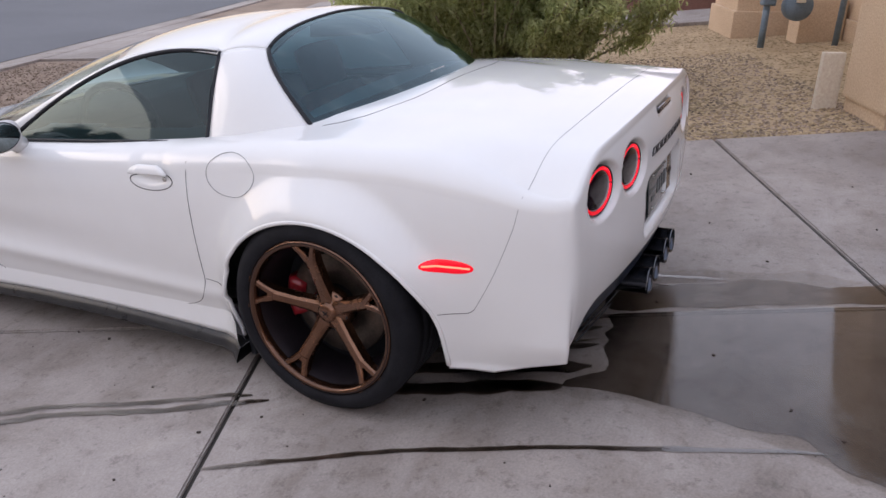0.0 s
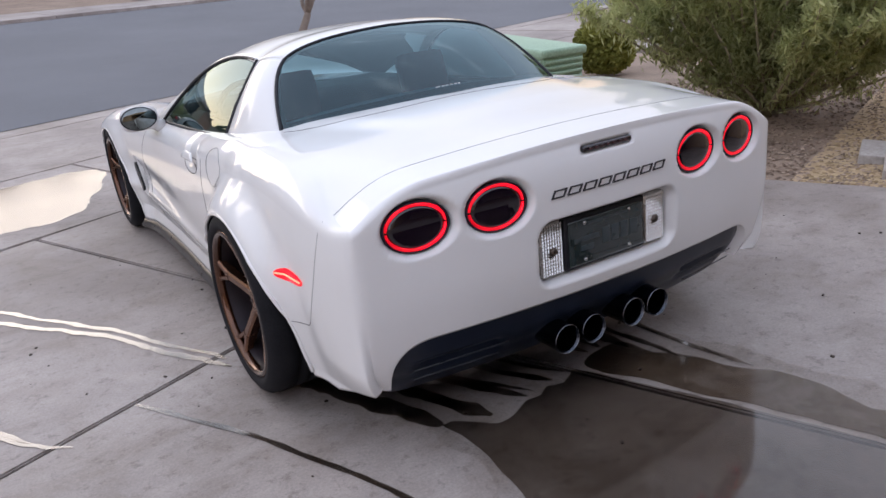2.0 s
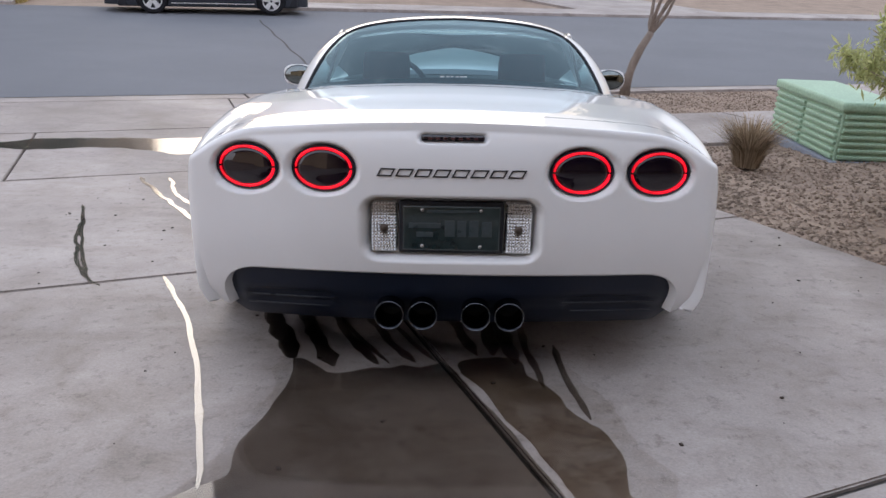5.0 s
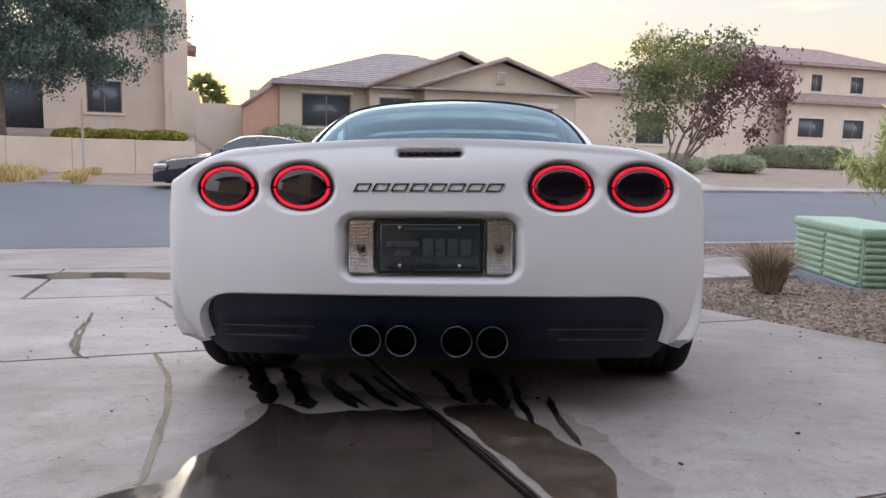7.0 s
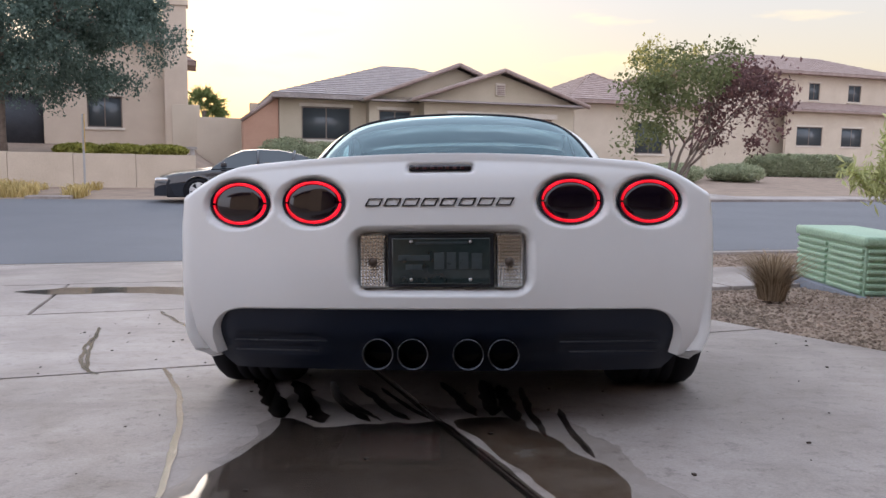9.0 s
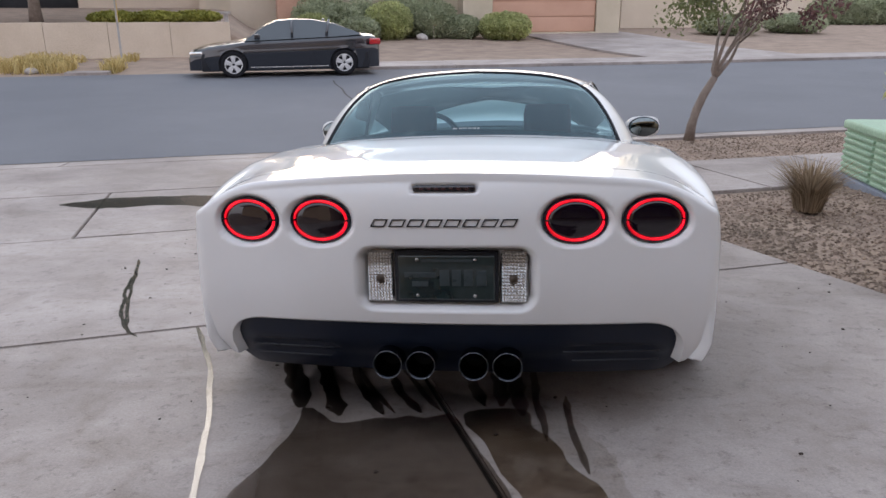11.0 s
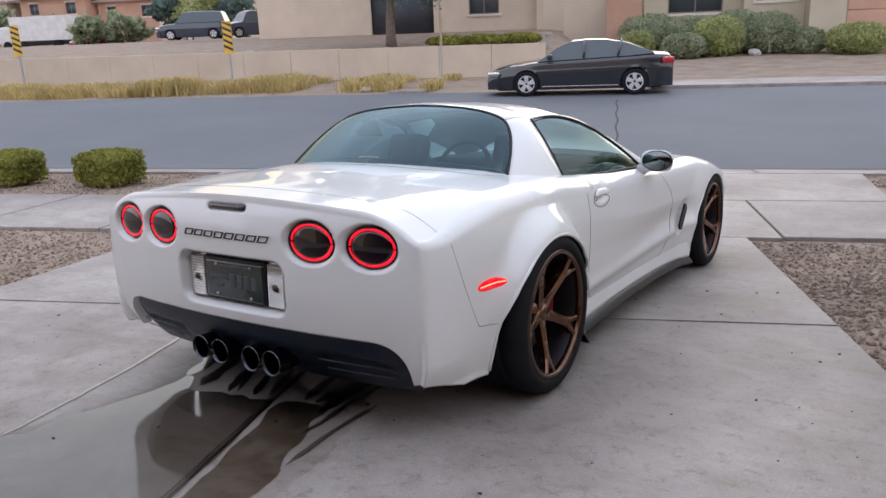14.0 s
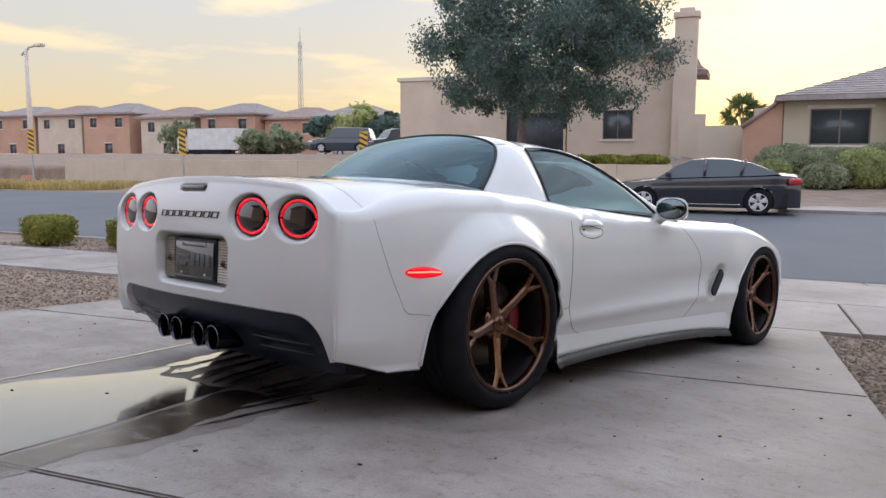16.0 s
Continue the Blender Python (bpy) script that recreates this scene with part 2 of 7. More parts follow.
def slab(a0, a1, b0, b1, thick=0.12, gap=0.009, nb=1, lift=0.0, bevel=0.006, flare=(0, 0), skew=0.0):
    """A cast slab that follows the ground, with eased edges; flare widens its far end, skew turns its cross joints."""
    bm = bmesh.new()
    a0, a1, b0, b1 = a0 + gap, a1 - gap, b0 + gap, b1 - gap
    top, low = [], []
    for j in range(nb + 1):
        k = j / nb
        b = b0 + (b1 - b0) * k
        l, r = a0 - flare[0] * k, a1 + flare[1] * k
        bl, br = b + skew * l, b + skew * r
        top.append([Vector((l, bl, level(l, bl) + lift)), Vector((r, br, level(r, br) + lift))])
    vs = sheet(bm, [[STREET @ p for p in row] for row in top])
    bmesh.ops.extrude_face_region(bm, geom=bm.faces[:])
    for row in vs:
        for v in row:
            v.co.z -= thick
    bmesh.ops.recalc_face_normals(bm, faces=bm.faces[:])
    edge = [e for e in bm.edges if all(v.co.z > -9 for v in e.verts) and e.calc_face_angle(0) > 0.9 and sum(f.normal.z > 0.7 for f in e.link_faces) == 1]
    bmesh.ops.bevel(bm, geom=edge, offset=bevel, segments=2, affect="EDGES")
    return bm


def paved(name, label, category, rows, material=CONCRETE):
    """A pavement of separate slabs, over its joint filler."""
    base = thing(name, label, category, kind="structure")
    for r in rows:
        part("slab", slab(**r), material, base, smooth=False)
    return base


LEFT, MIDDLE, RIGHT, SKEW = -2.86, -0.255, 2.22, 0.033
rows = []
for b0, b1 in ((-4.2, -1.605), (-1.605, 0.72), (0.72, 3.22)):
    rows += [dict(a0=LEFT, a1=MIDDLE, b0=b0, b1=b1, skew=SKEW), dict(a0=MIDDLE, a1=RIGHT, b0=b0, b1=b1, skew=SKEW)]
driveway = paved("driveway", "weathered grey concrete driveway slabs with dark joints", "driveway", rows)

base = part("joint_filler", slab(LEFT + 0.012, RIGHT - 0.012, -4.19, 3.26, 0.03, 0, 1, -0.016), JOINT, driveway, "dark dirt packed in the joints", smooth=False)
rows = [dict(a0=a, a1=a + 1.55, b0=3.22 + SKEW * max(-3.0, min(3.0, a + 0.8)), b1=5.0) for a in [-16.1 + 1.55 * i for i in range(22)]]
sidewalk = paved("sidewalk", "pale grey concrete sidewalk squares along the street", "sidewalk", rows)

rows = [dict(a0=-4.15, a1=MIDDLE, b0=5.0, b1=6.95, flare=(0.25, 0)), dict(a0=MIDDLE, a1=3.9, b0=5.0, b1=6.95, flare=(0, 0.3)), dict(a0=8.2, a1=11.2, b0=5.0, b1=6.95), dict(a0=11.2, a1=14.2, b0=5.0, b1=6.95)]
apron = paved("driveway_apron", "flared concrete driveway apron meeting the gutter", "apron", rows)
rows = [dict(a0=a, a1=a + 3.0, b0=6.95, b1=7.55) for a in [-42 + 3.0 * i for i in range(28)]]
kerb_near = paved("kerb", "low rolled concrete kerb and gutter beside the road", "kerb", rows)

bm = bmesh.new()
sheet(bm, [[STREET @ Vector((a, b, level(a, b) + 0.004)) for a in (-300, -80, -30, -14, 0, 14, 30, 80, 300)] for b in (7.55, 9, 12, 15, 19.2)])
road = tagged(part("road", bm, ASPHALT), "worn dark grey asphalt residential street", "road", kind="structure")

# the crack and a faint tar seam across the road
bm = bmesh.new()
sheet(bm, [[STREET @ Vector((1.25 + 0.02 * (b - 8) + w + 0.02 * math.sin(b * 3.1), b, level(1.3, b) + 0.006)) for w in (-0.02, 0.02)] for b in [7.6 + 0.3 * i for i in range(31)]])
tagged(part("road_seam", bm, JOINT), "dark sealed seam across the asphalt", "road seam", kind="structure")

# far side: pale sidewalk, a driveway and the verge
rows = [dict(a0=a, a1=a + 3.0, b0=19.2, b1=21.0, lift=0.09) for a in [2.4 + 3.0 * i for i in range(16)]]
paved("far_sidewalk", "pale concrete sidewalk across the street", "sidewalk", rows)
rows = [dict(a0=13.0, a1=19.0, b0=21.0, b1=27.0, lift=0.05, nb=4), dict(a0=13.0, a1=19.0, b0=27.0, b1=35.5, lift=0.05, nb=4)]
paved("far_driveway", "tan concrete driveway of the house across the street", "driveway", rows)
rows = [dict(a0=-5.3, a1=-4.2, b0=19.4, b1=20.0, lift=0.06)]
paved("drain_slab", "pale concrete drain slab on the far verge", "slab", rows)

# ---------------------------------------------------------------- the white sports car: surfaces
def paint(name, colour, rough=0.22, coat=1.0, flake=0.0):
    m, t, p = tree_of(name)
    dust = grain(t, 2.2, 5)
    col = mix(t, "MULTIPLY", colour, ramp(t, dust, [(0.3, (0.95, 0.945, 0.935)), (0.75, (1, 1, 1))]), 1.0)
    t.links.new(col, p.inputs["Base Color"])
    t.links.new(ramp(t, grain(t, 7, 4), [(0.3, (rough - 0.04,) * 3), (0.8, (rough + 0.09,) * 3)]), p.inputs["Roughness"])
    p.inputs["Coat Weight"].default_value, p.inputs["Coat Roughness"].default_value = coat, 0.012
    bump(t, p, grain(t, 260, 2), 0.02, 0.001)
    return m


def tinted(name, tint, gloss=0.02, film=1.5, sheen=(1, 1, 1)):
    """Tinted safety glass: see-through, with a Fresnel sheen."""
    m, t, p = tree_of(name)
    out = t.nodes["Material Output"]
    clear = t.nodes.new("ShaderNodeBsdfTransparent")
    clear.inputs[0].default_value = (*tint, 1)
    shine = t.nodes.new("ShaderNodeBsdfGlossy")
    shine.inputs["Roughness"].default_value = gloss
    shine.inputs[0].default_value = (*sheen, 1)
    fres = node(t, "Fresnel", IOR=film)
    both = t.nodes.new("ShaderNodeMixShader")
    for a, b in ((fres.outputs[0], both.inputs[0]), (clear.outputs[0], both.inputs[1]), (shine.outputs[0], both.inputs[2]), (both.outputs[0], out.inputs[0])):
        t.links.new(a, b)
    return m


def glow(name, colour, strength):
    m, t, p = tree_of(name)
    p.inputs["Base Color"].default_value = (*colour, 1)
    p.inputs["Emission Color"].default_value = (*colour, 1)
    p.inputs["Emission Strength"].default_value = strength
    p.inputs["Roughness"].default_value = 0.15
    return m


WHITE = paint("white_car_paint", (0.76, 0.76, 0.755), 0.45)
WHITE.node_tree.nodes["Principled BSDF"].inputs["Specular IOR Level"].default_value = 0.12
GLOSS_BLACK = paint("gloss_black_plastic", (0.008, 0.012, 0.024), 0.34, 0.10)
GLOSS_BLACK.node_tree.nodes["Principled BSDF"].inputs["Specular IOR Level"].default_value = 0.25
SATIN_BLACK = surface("satin_black_plastic", (0.012, 0.013, 0.016), (0.024, 0.025, 0.03), 0.45, scale=6, fine=200, relief=0.05)
SATIN_BLACK.node_tree.nodes["Principled BSDF"].inputs["Specular IOR Level"].default_value = 0.2
SEAM = surface("panel_gap", (0.03, 0.03, 0.032), (0.06, 0.06, 0.06), 0.9, scale=20, fine=200, relief=0.0)
FINE_SEAM = surface("painted_panel_gap", (0.20, 0.20, 0.205), (0.28, 0.28, 0.285), 0.8, scale=20, fine=200, relief=0.0)
RUBBER = surface("tyre_rubber", (0.008, 0.008, 0.010), (0.017, 0.017, 0.020), 0.7, scale=9, fine=160, relief=0.12)
RUBBER.node_tree.nodes["Principled BSDF"].inputs["Specular IOR Level"].default_value = 0.12
BRONZE = surface("bronze_alloy", (0.145, 0.070, 0.040), (0.215, 0.108, 0.064), 0.25, metal=0.95, scale=14, fine=220, relief=0.03, coat=0.4)
LIP_BRONZE = surface("bronze_rim_lip", (0.085, 0.042, 0.026), (0.135, 0.068, 0.042), 0.22, metal=0.95, scale=14, fine=220, relief=0.03, coat=0.4)
# bronze darkened to hold the barrel's inner shade; the cap mark shares it
DARKENED_BRONZE = surface("bronze_darkened_for_shade", (0.012, 0.009, 0.012), (0.022, 0.016, 0.020), 0.5, metal=0.6, scale=14, fine=200, relief=0.03)
STEEL = surface("brushed_steel", (0.34, 0.33, 0.32), (0.5, 0.49, 0.47), 0.25, metal=1.0, scale=20, fine=300, relief=0.03)
DARK_CHROME = surface("black_chrome", (0.050, 0.056, 0.070), (0.085, 0.092, 0.11), 0.18, metal=1.0, scale=20, fine=300, relief=0.02, spread=0.05)
TIP_STEEL = surface("polished_tip_steel", (0.16, 0.17, 0.19), (0.26, 0.27, 0.30), 0.18, metal=1.0, scale=20, fine=300, relief=0.02, spread=0.04)
ROTOR = surface("brake_rotor_iron", (0.075, 0.06, 0.05), (0.14, 0.11, 0.09), 0.45, metal=0.8, scale=20, fine=150, relief=0.1)
BADGE_BLACK = paint("badge_black", (0.018, 0.018, 0.021), 0.3, 0.3)
TRIM_BLACK = surface("moulded_black_trim", (0.010, 0.012, 0.018), (0.020, 0.022, 0.028), 0.32, scale=8, fine=160, relief=0.03)
RED_CALIPER = paint("dark_red_caliper_paint", (0.22, 0.009, 0.014), 0.3, 0.3)
GLASS_DARK = tinted("tinted_rear_glass", (0.23, 0.38, 0.425), 0.02, 1.7, (0.68, 0.90, 0.98))
GLASS_SIDE = tinted("tinted_side_glass", (0.17, 0.26, 0.28), 0.02, 1.55, (0.78, 0.93, 0.93))
GLASS_FRONT = tinted("windscreen_glass", (0.62, 0.68, 0.66))
LAMP_RED = glow("red_lamp_ring", (0.95, 0.008, 0.022), 0.6)
t = LAMP_RED.node_tree
uneven = ramp(t, grain(t, 17.0, 3), [(0.32, (0.14,) * 3), (0.5, (0.46,) * 3), (0.68, (0.95,) * 3)])
teeth = ramp(t, grain(t, 210.0, 1), [(0.35, (0.72,) * 3), (0.65, (1.15,) * 3)])
t.links.new(mix(t, "MULTIPLY", uneven, teeth, 1.0), t.nodes["Principled BSDF"].inputs["Emission Strength"])
LAMP_AMBER = glow("red_marker_strip", (1.0, 0.16, 0.09), 1.6)
MARKER_RED = glow("red_marker_lens", (0.80, 0.003, 0.016), 0.42)
RED_LENS = paint("red_lens", (0.42, 0.01, 0.014), 0.12)
SMOKE = paint("smoked_lens", (0.006, 0.003, 0.008), 0.06, 0.6)
# facet glints painted as light and dark flecks in the metal colour
GLINT_LENS = surface("painted_glint_lens", (0.34, 0.32, 0.30), (0.96, 0.94, 0.90), 0.07, metal=0.95, scale=230, fine=180, relief=0.05)
LEATHER_RED = surface("dark_red_leather", (0.24, 0.03, 0.028), (0.34, 0.045, 0.04), 0.5, scale=8, fine=160, relief=0.2)
LEATHER_BLACK = surface("black_leather", (0.016, 0.016, 0.017), (0.03, 0.03, 0.032), 0.55, scale=8, fine=160, relief=0.2)
MIRROR_GLASS = surface("mirror_glass", (0.17, 0.195, 0.195), (0.20, 0.225, 0.225), 0.03, metal=1.0, scale=3, fine=100, relief=0.0, spread=0.01)
CARBON = surface("graphite_side_blade", (0.016, 0.016, 0.018), (0.030, 0.029, 0.030), 0.30, scale=10, fine=160, relief=0.0)
CARBON.node_tree.nodes["Principled BSDF"].inputs["Specular IOR Level"].default_value = 0.32

car = thing("sports_car", "white wide-bodied two-seat sports coupe parked askew on the concrete driveway", "car", DRIVE @ Matrix.Translation((0, -0.8, 0)) @ Matrix.Rotation(radians(0.6), 4, "Z") @ Matrix.Translation((0, 0.8, 0)))

# ---------------------------------------------------------------- body form
REAR_AXLE, FRONT_AXLE, HUB, TYRE, RIM = 0.02, 2.66, 0.324, 0.323, 0.254
OUTLINE = ((0, -0.823), (0.2, -0.818), (0.4, -0.804), (0.56, -0.786), (0.69, -0.768), (0.75, -0.760), (0.785, -0.753), (0.804, -0.740), (0.816, -0.714), (0.829, -0.65), (0.840, -0.57), (0.850, -0.45),
           (0.854, -0.22), (0.851, 0.1), (0.84, 0.5), (0.83, 1.0), (0.822, 1.6), (0.826, 2.0), (0.846, 2.5), (0.846, 2.9), (0.80, 3.2), (0.68, 3.42), (0.4, 3.56), (0, 3.6))


def spline(pts, n):
    """Even steps along a Catmull-Rom curve through points of the plane."""
    ps = [Vector(p) for p in pts]
    ps = [Vector((-ps[1].x, ps[1].y))] + ps + [Vector((-ps[-2].x, ps[-2].y))]
    dense = []
    for i in range(1, len(ps) - 2):
        a, b, c, d = ps[i - 1:i + 3]
        for k in range(24):
            u = k / 24
            dense.append(0.5 * (2 * b + (c - a) * u + (2 * a - 5 * b + 4 * c - d) * u * u + (3 * b - a - 3 * c + d) * u ** 3))
    dense.append(ps[-2])
    return dense


def resample(pts, step):
    out, carry = [pts[0]], 0.0
    for a, b in zip(pts, pts[1:]):
        d = (b - a).length
        want = step(a)
        carry += d
        if carry >= want:
            out.append(b)
            carry = 0.0
    if (out[-1] - pts[-1]).length > 1e-4:
        out.append(pts[-1])
    return out


def half_width(y):
    """Half the body's width, without flares, at a station along the car."""
    for a, b in zip(HALF, HALF[1:]):
        if a.y <= y <= b.y and a.x > 0.5:
            return a.x + (b.x - a.x) * (y - a.y) / max(1e-9, b.y - a.y)
    return 0.8


HALF = resample(spline(OUTLINE, 0), lambda p: 0.0075 if p.y < -0.5 else 0.02)


def deck(x, y):
    """Height of the upper surfaces: boot, haunches, bonnet and front wings."""
    z = 0.0
    keys = ((-0.9, 0.838), (-0.78, 0.842), (-0.6, 0.857), (-0.3, 0.874), (0.0, 0.882), (0.3, 0.874), (0.6, 0.852), (1.0, 0.836), (1.5, 0.822), (2.0, 0.80), (2.4, 0.755), (2.8, 0.69), (3.2, 0.60), (3.65, 0.46))
    for (y0, z0), (y1, z1) in zip(keys, keys[1:]):
        if y0 <= y <= y1:
            k = (y - y0) / (y1 - y0)
            z = z0 + (z1 - z0) * k
    z -= 0.085 * x * x
    z -= 0.125 * lobe(abs(x), 0.575, 0.86) ** 2 * (1 - smooth_step(-0.66, -0.22, y))
    z += 0.075 * math.exp(-((y - 2.62) / 0.5) ** 2) * math.exp(-((abs(x) - 0.68) / 0.17) ** 2)
    ridge = 0.60 + 0.45 * (y - 0.16)
    if -0.5 < y < 0.3:
        z += 0.010 * (1 - smooth_step(ridge - 0.07, ridge + 0.02, abs(x))) * smooth_step(-0.45, -0.1, y)
    return z


def rounded(px, pz, hx, hz, r):
    """Signed distance to a rounded rectangle."""
    qx, qz = abs(px) - hx + r, abs(pz) - hz + r
    return math.hypot(max(qx, 0), max(qz, 0)) + min(max(qx, qz), 0) - r


LAMPS = ((-0.617, 0.697), (-0.383, 0.699), (0.383, 0.699), (0.617, 0.697))


def swell(y, z):
    """How far the wheel flares stand out."""
    r = math.hypot((y - REAR_AXLE) * (1.0 if y < 0 else 1.06), z - 0.29)
    rear = 0.068 * (1 - smooth_step(0.35, 0.48 if y < 0 else 0.50, r)) * (1.0 if y > -0.1 else 0.35 + 0.65 * smooth_step(0.32, 0.56, z))
    r = math.hypot(y - FRONT_AXLE, z - 0.29)
    return rear + 0.022 * (1 - smooth_step(0.36, 0.55, r))


def offset(x, y, z, rear):
    """Outward shift of the wall from the outline at height z; rear is 1 on the tail, 0 on the flanks."""
    side = 1 - rear
    o = -(0.042 - 0.028 * (1 - smooth_step(-0.72, -0.42, y)) * side + 0.033 * rear) * lobe(0.55 - z, 0, 0.34) ** 2
    o -= side * 0.035 * lobe(z, 0.60, 0.80) ** 2 + rear * 0.035 * lobe(z, 0.70, 0.84) ** 2
    if rear < 0.5:
        o += swell(y, z)
        door = smooth_step(0.35, 0.6, y) * (1 - smooth_step(2.25, 2.4, y))
        crease = 0.30 + 0.055 * lobe(y, 0.6, 2.1)
        o -= 0.020 * door * math.exp(-((z - crease - 0.10) / 0.08) ** 2) * smooth_step(0.5, 2.0, y)
        o += 0.011 * door * math.exp(-((z - crease) / 0.035) ** 2)
        # the outlet behind the front wheel
        a, b = Vector((2.03, 0.365)), Vector((2.13, 0.475))
        k = max(0.0, min(1.0, (Vector((y, z)) - a).dot(b - a) / (b - a).length_squared))
        o -= 0.04 * (1 - smooth_step(0.022, 0.06, (Vector((y, z)) - a.lerp(b, k)).length))
        e = math.hypot((y - 0.687) / 0.095, (z - 0.715) / 0.036)
        o -= 0.012 * (1 - smooth_step(0.75, 1.0, e))
    if rear > 0.5:
        for lx, lz in LAMPS:
            e = math.hypot((x - lx) / 0.100, (z - lz) / 0.0725)
            o -= 0.030 * (1 - smooth_step(0.93, 1.10, e))
        o -= 0.060 * (1 - smooth_step(-0.014, 0.012, rounded(x, z - 0.523, 0.262, 0.092, 0.045)))
        o -= 0.012 * (1 - smooth_step(-0.006, 0.004, rounded(x, z - 0.797, 0.098, 0.0125, 0.012)))
    return o


def tucked(p, q, z):
    """Rolls the lower corners of the tail under: point q of the wall, over p of the outline, at height z."""
    if p.y > -0.3:
        return q
    f = smooth_step(0.665, 0.81, abs(p.x)) * (1 - smooth_step(-0.74, -0.40, p.y)) * lobe(0.31 - z, 0, 0.10) ** 1.5
    return Vector((q.x - math.copysign(0.034, p.x) * f, q.y + 0.022 * f))


def low_edge(x, y, rear):
    ax = abs(x)
    if rear > 0.5 or y < -0.52:
        base = 0.184 + 0.042 * lobe(-y, 0.50, 0.745) + 0.018 * smooth_step(0.745, 0.815, ax) * (1 - smooth_step(-0.735, -0.52, y))
        return base + (0.378 - base) * (1 - lobe(ax, 0.590, 0.736) ** 2.6) ** 0.385 if y < -0.60 else base
    if y < -0.3:
        return 0.184
    if y < 2.3:
        return 0.122 + 0.05 * math.sin(math.pi * lobe(y, 0.4, 2.15)) ** 0.8
    return 0.15


def body_wall(x, y, z):
    """The point of the right-hand flank at station y and height z."""
    return Vector((half_width(y) + offset(half_width(y), y, z, 0.0), y, z))


def make_shell():
    """Rings of the whole body shell, from sill to spine."""
    right = HALF
    left = [Vector((-p.x, p.y)) for p in reversed(HALF[1:-1])]
    loop = right + left
    n = len(loop)
    cols = []
    for i, p in enumerate(loop):
        d = (loop[(i + 1) % n] - loop[i - 1]).normalized()
        out = Vector((d.y, -d.x))
        rear = smooth_step(0.55, 0.85, -out.y) if p.y < 0 else 0.0
        front = smooth_step(0.4, 0.9, out.y) if p.y > 3 else 0.0
        corner = smooth_step(-0.745, -0.38, p.y)
        rh = (0.030 + 0.075 * corner) * (1 - rear) + 0.026 * rear
        rv = (0.045 + 0.040 * corner) * (1 - rear) + 0.024 * rear
        rh, rv = rh + 0.12 * front, rv + 0.08 * front
        rim = p - out * rh
        inner = rim - out * (0.035 * (1 - rear) * corner)
        top = deck(inner.x, inner.y)
        zs = top - rv
        zb = low_edge(p.x, p.y, rear)
        col = []
        low = tucked(p, p + out * offset(p.x, p.y, zb, rear), zb)
        core = Vector((max(-0.55, min(0.55, p.x)), max(-0.45, min(3.1, p.y))))
        first = low + (core - low).normalized() * 0.035
        col.append((first.x, first.y, zb + 0.006))
        m = WALL
        for k in range(m + 1):
            z = zb + (zs - zb) * k / m
            q = tucked(p, p + out * offset(p.x, p.y, z, rear), z)
            col.append((q.x, q.y, z))
        base = p + out * offset(p.x, p.y, zs, rear)
        for k in range(1, 9):
            a = math.pi / 2 * k / 8
            q = base.lerp(inner, 1 - math.cos(a))
            col.append((q.x, q.y, zs + rv * math.sin(a)))
        spine = Vector((0, max(-0.45, min(3.1, p.y))))
        for k in range(1, 17):
            q = inner.lerp(spine, k / 16)
            col.append((q.x, q.y, deck(q.x, q.y)))
        cols.append([Vector(c) for c in col])
    return cols


WALL = 76                # rows of the shell below its shoulder
TURN = WALL + 10         # the row where the deck begins
COLS = make_shell()
RINGS = len(COLS[0])


def arch_gap(v, axle):
    """Where a point lies to the edge of a wheel opening, below 1 inside it."""
    wide = 0.392 if axle == REAR_AXLE else 0.362
    return math.hypot((v.y - axle) / wide, max(0.0, v.z - 0.27) / (0.368 if axle == REAR_AXLE else 0.372))


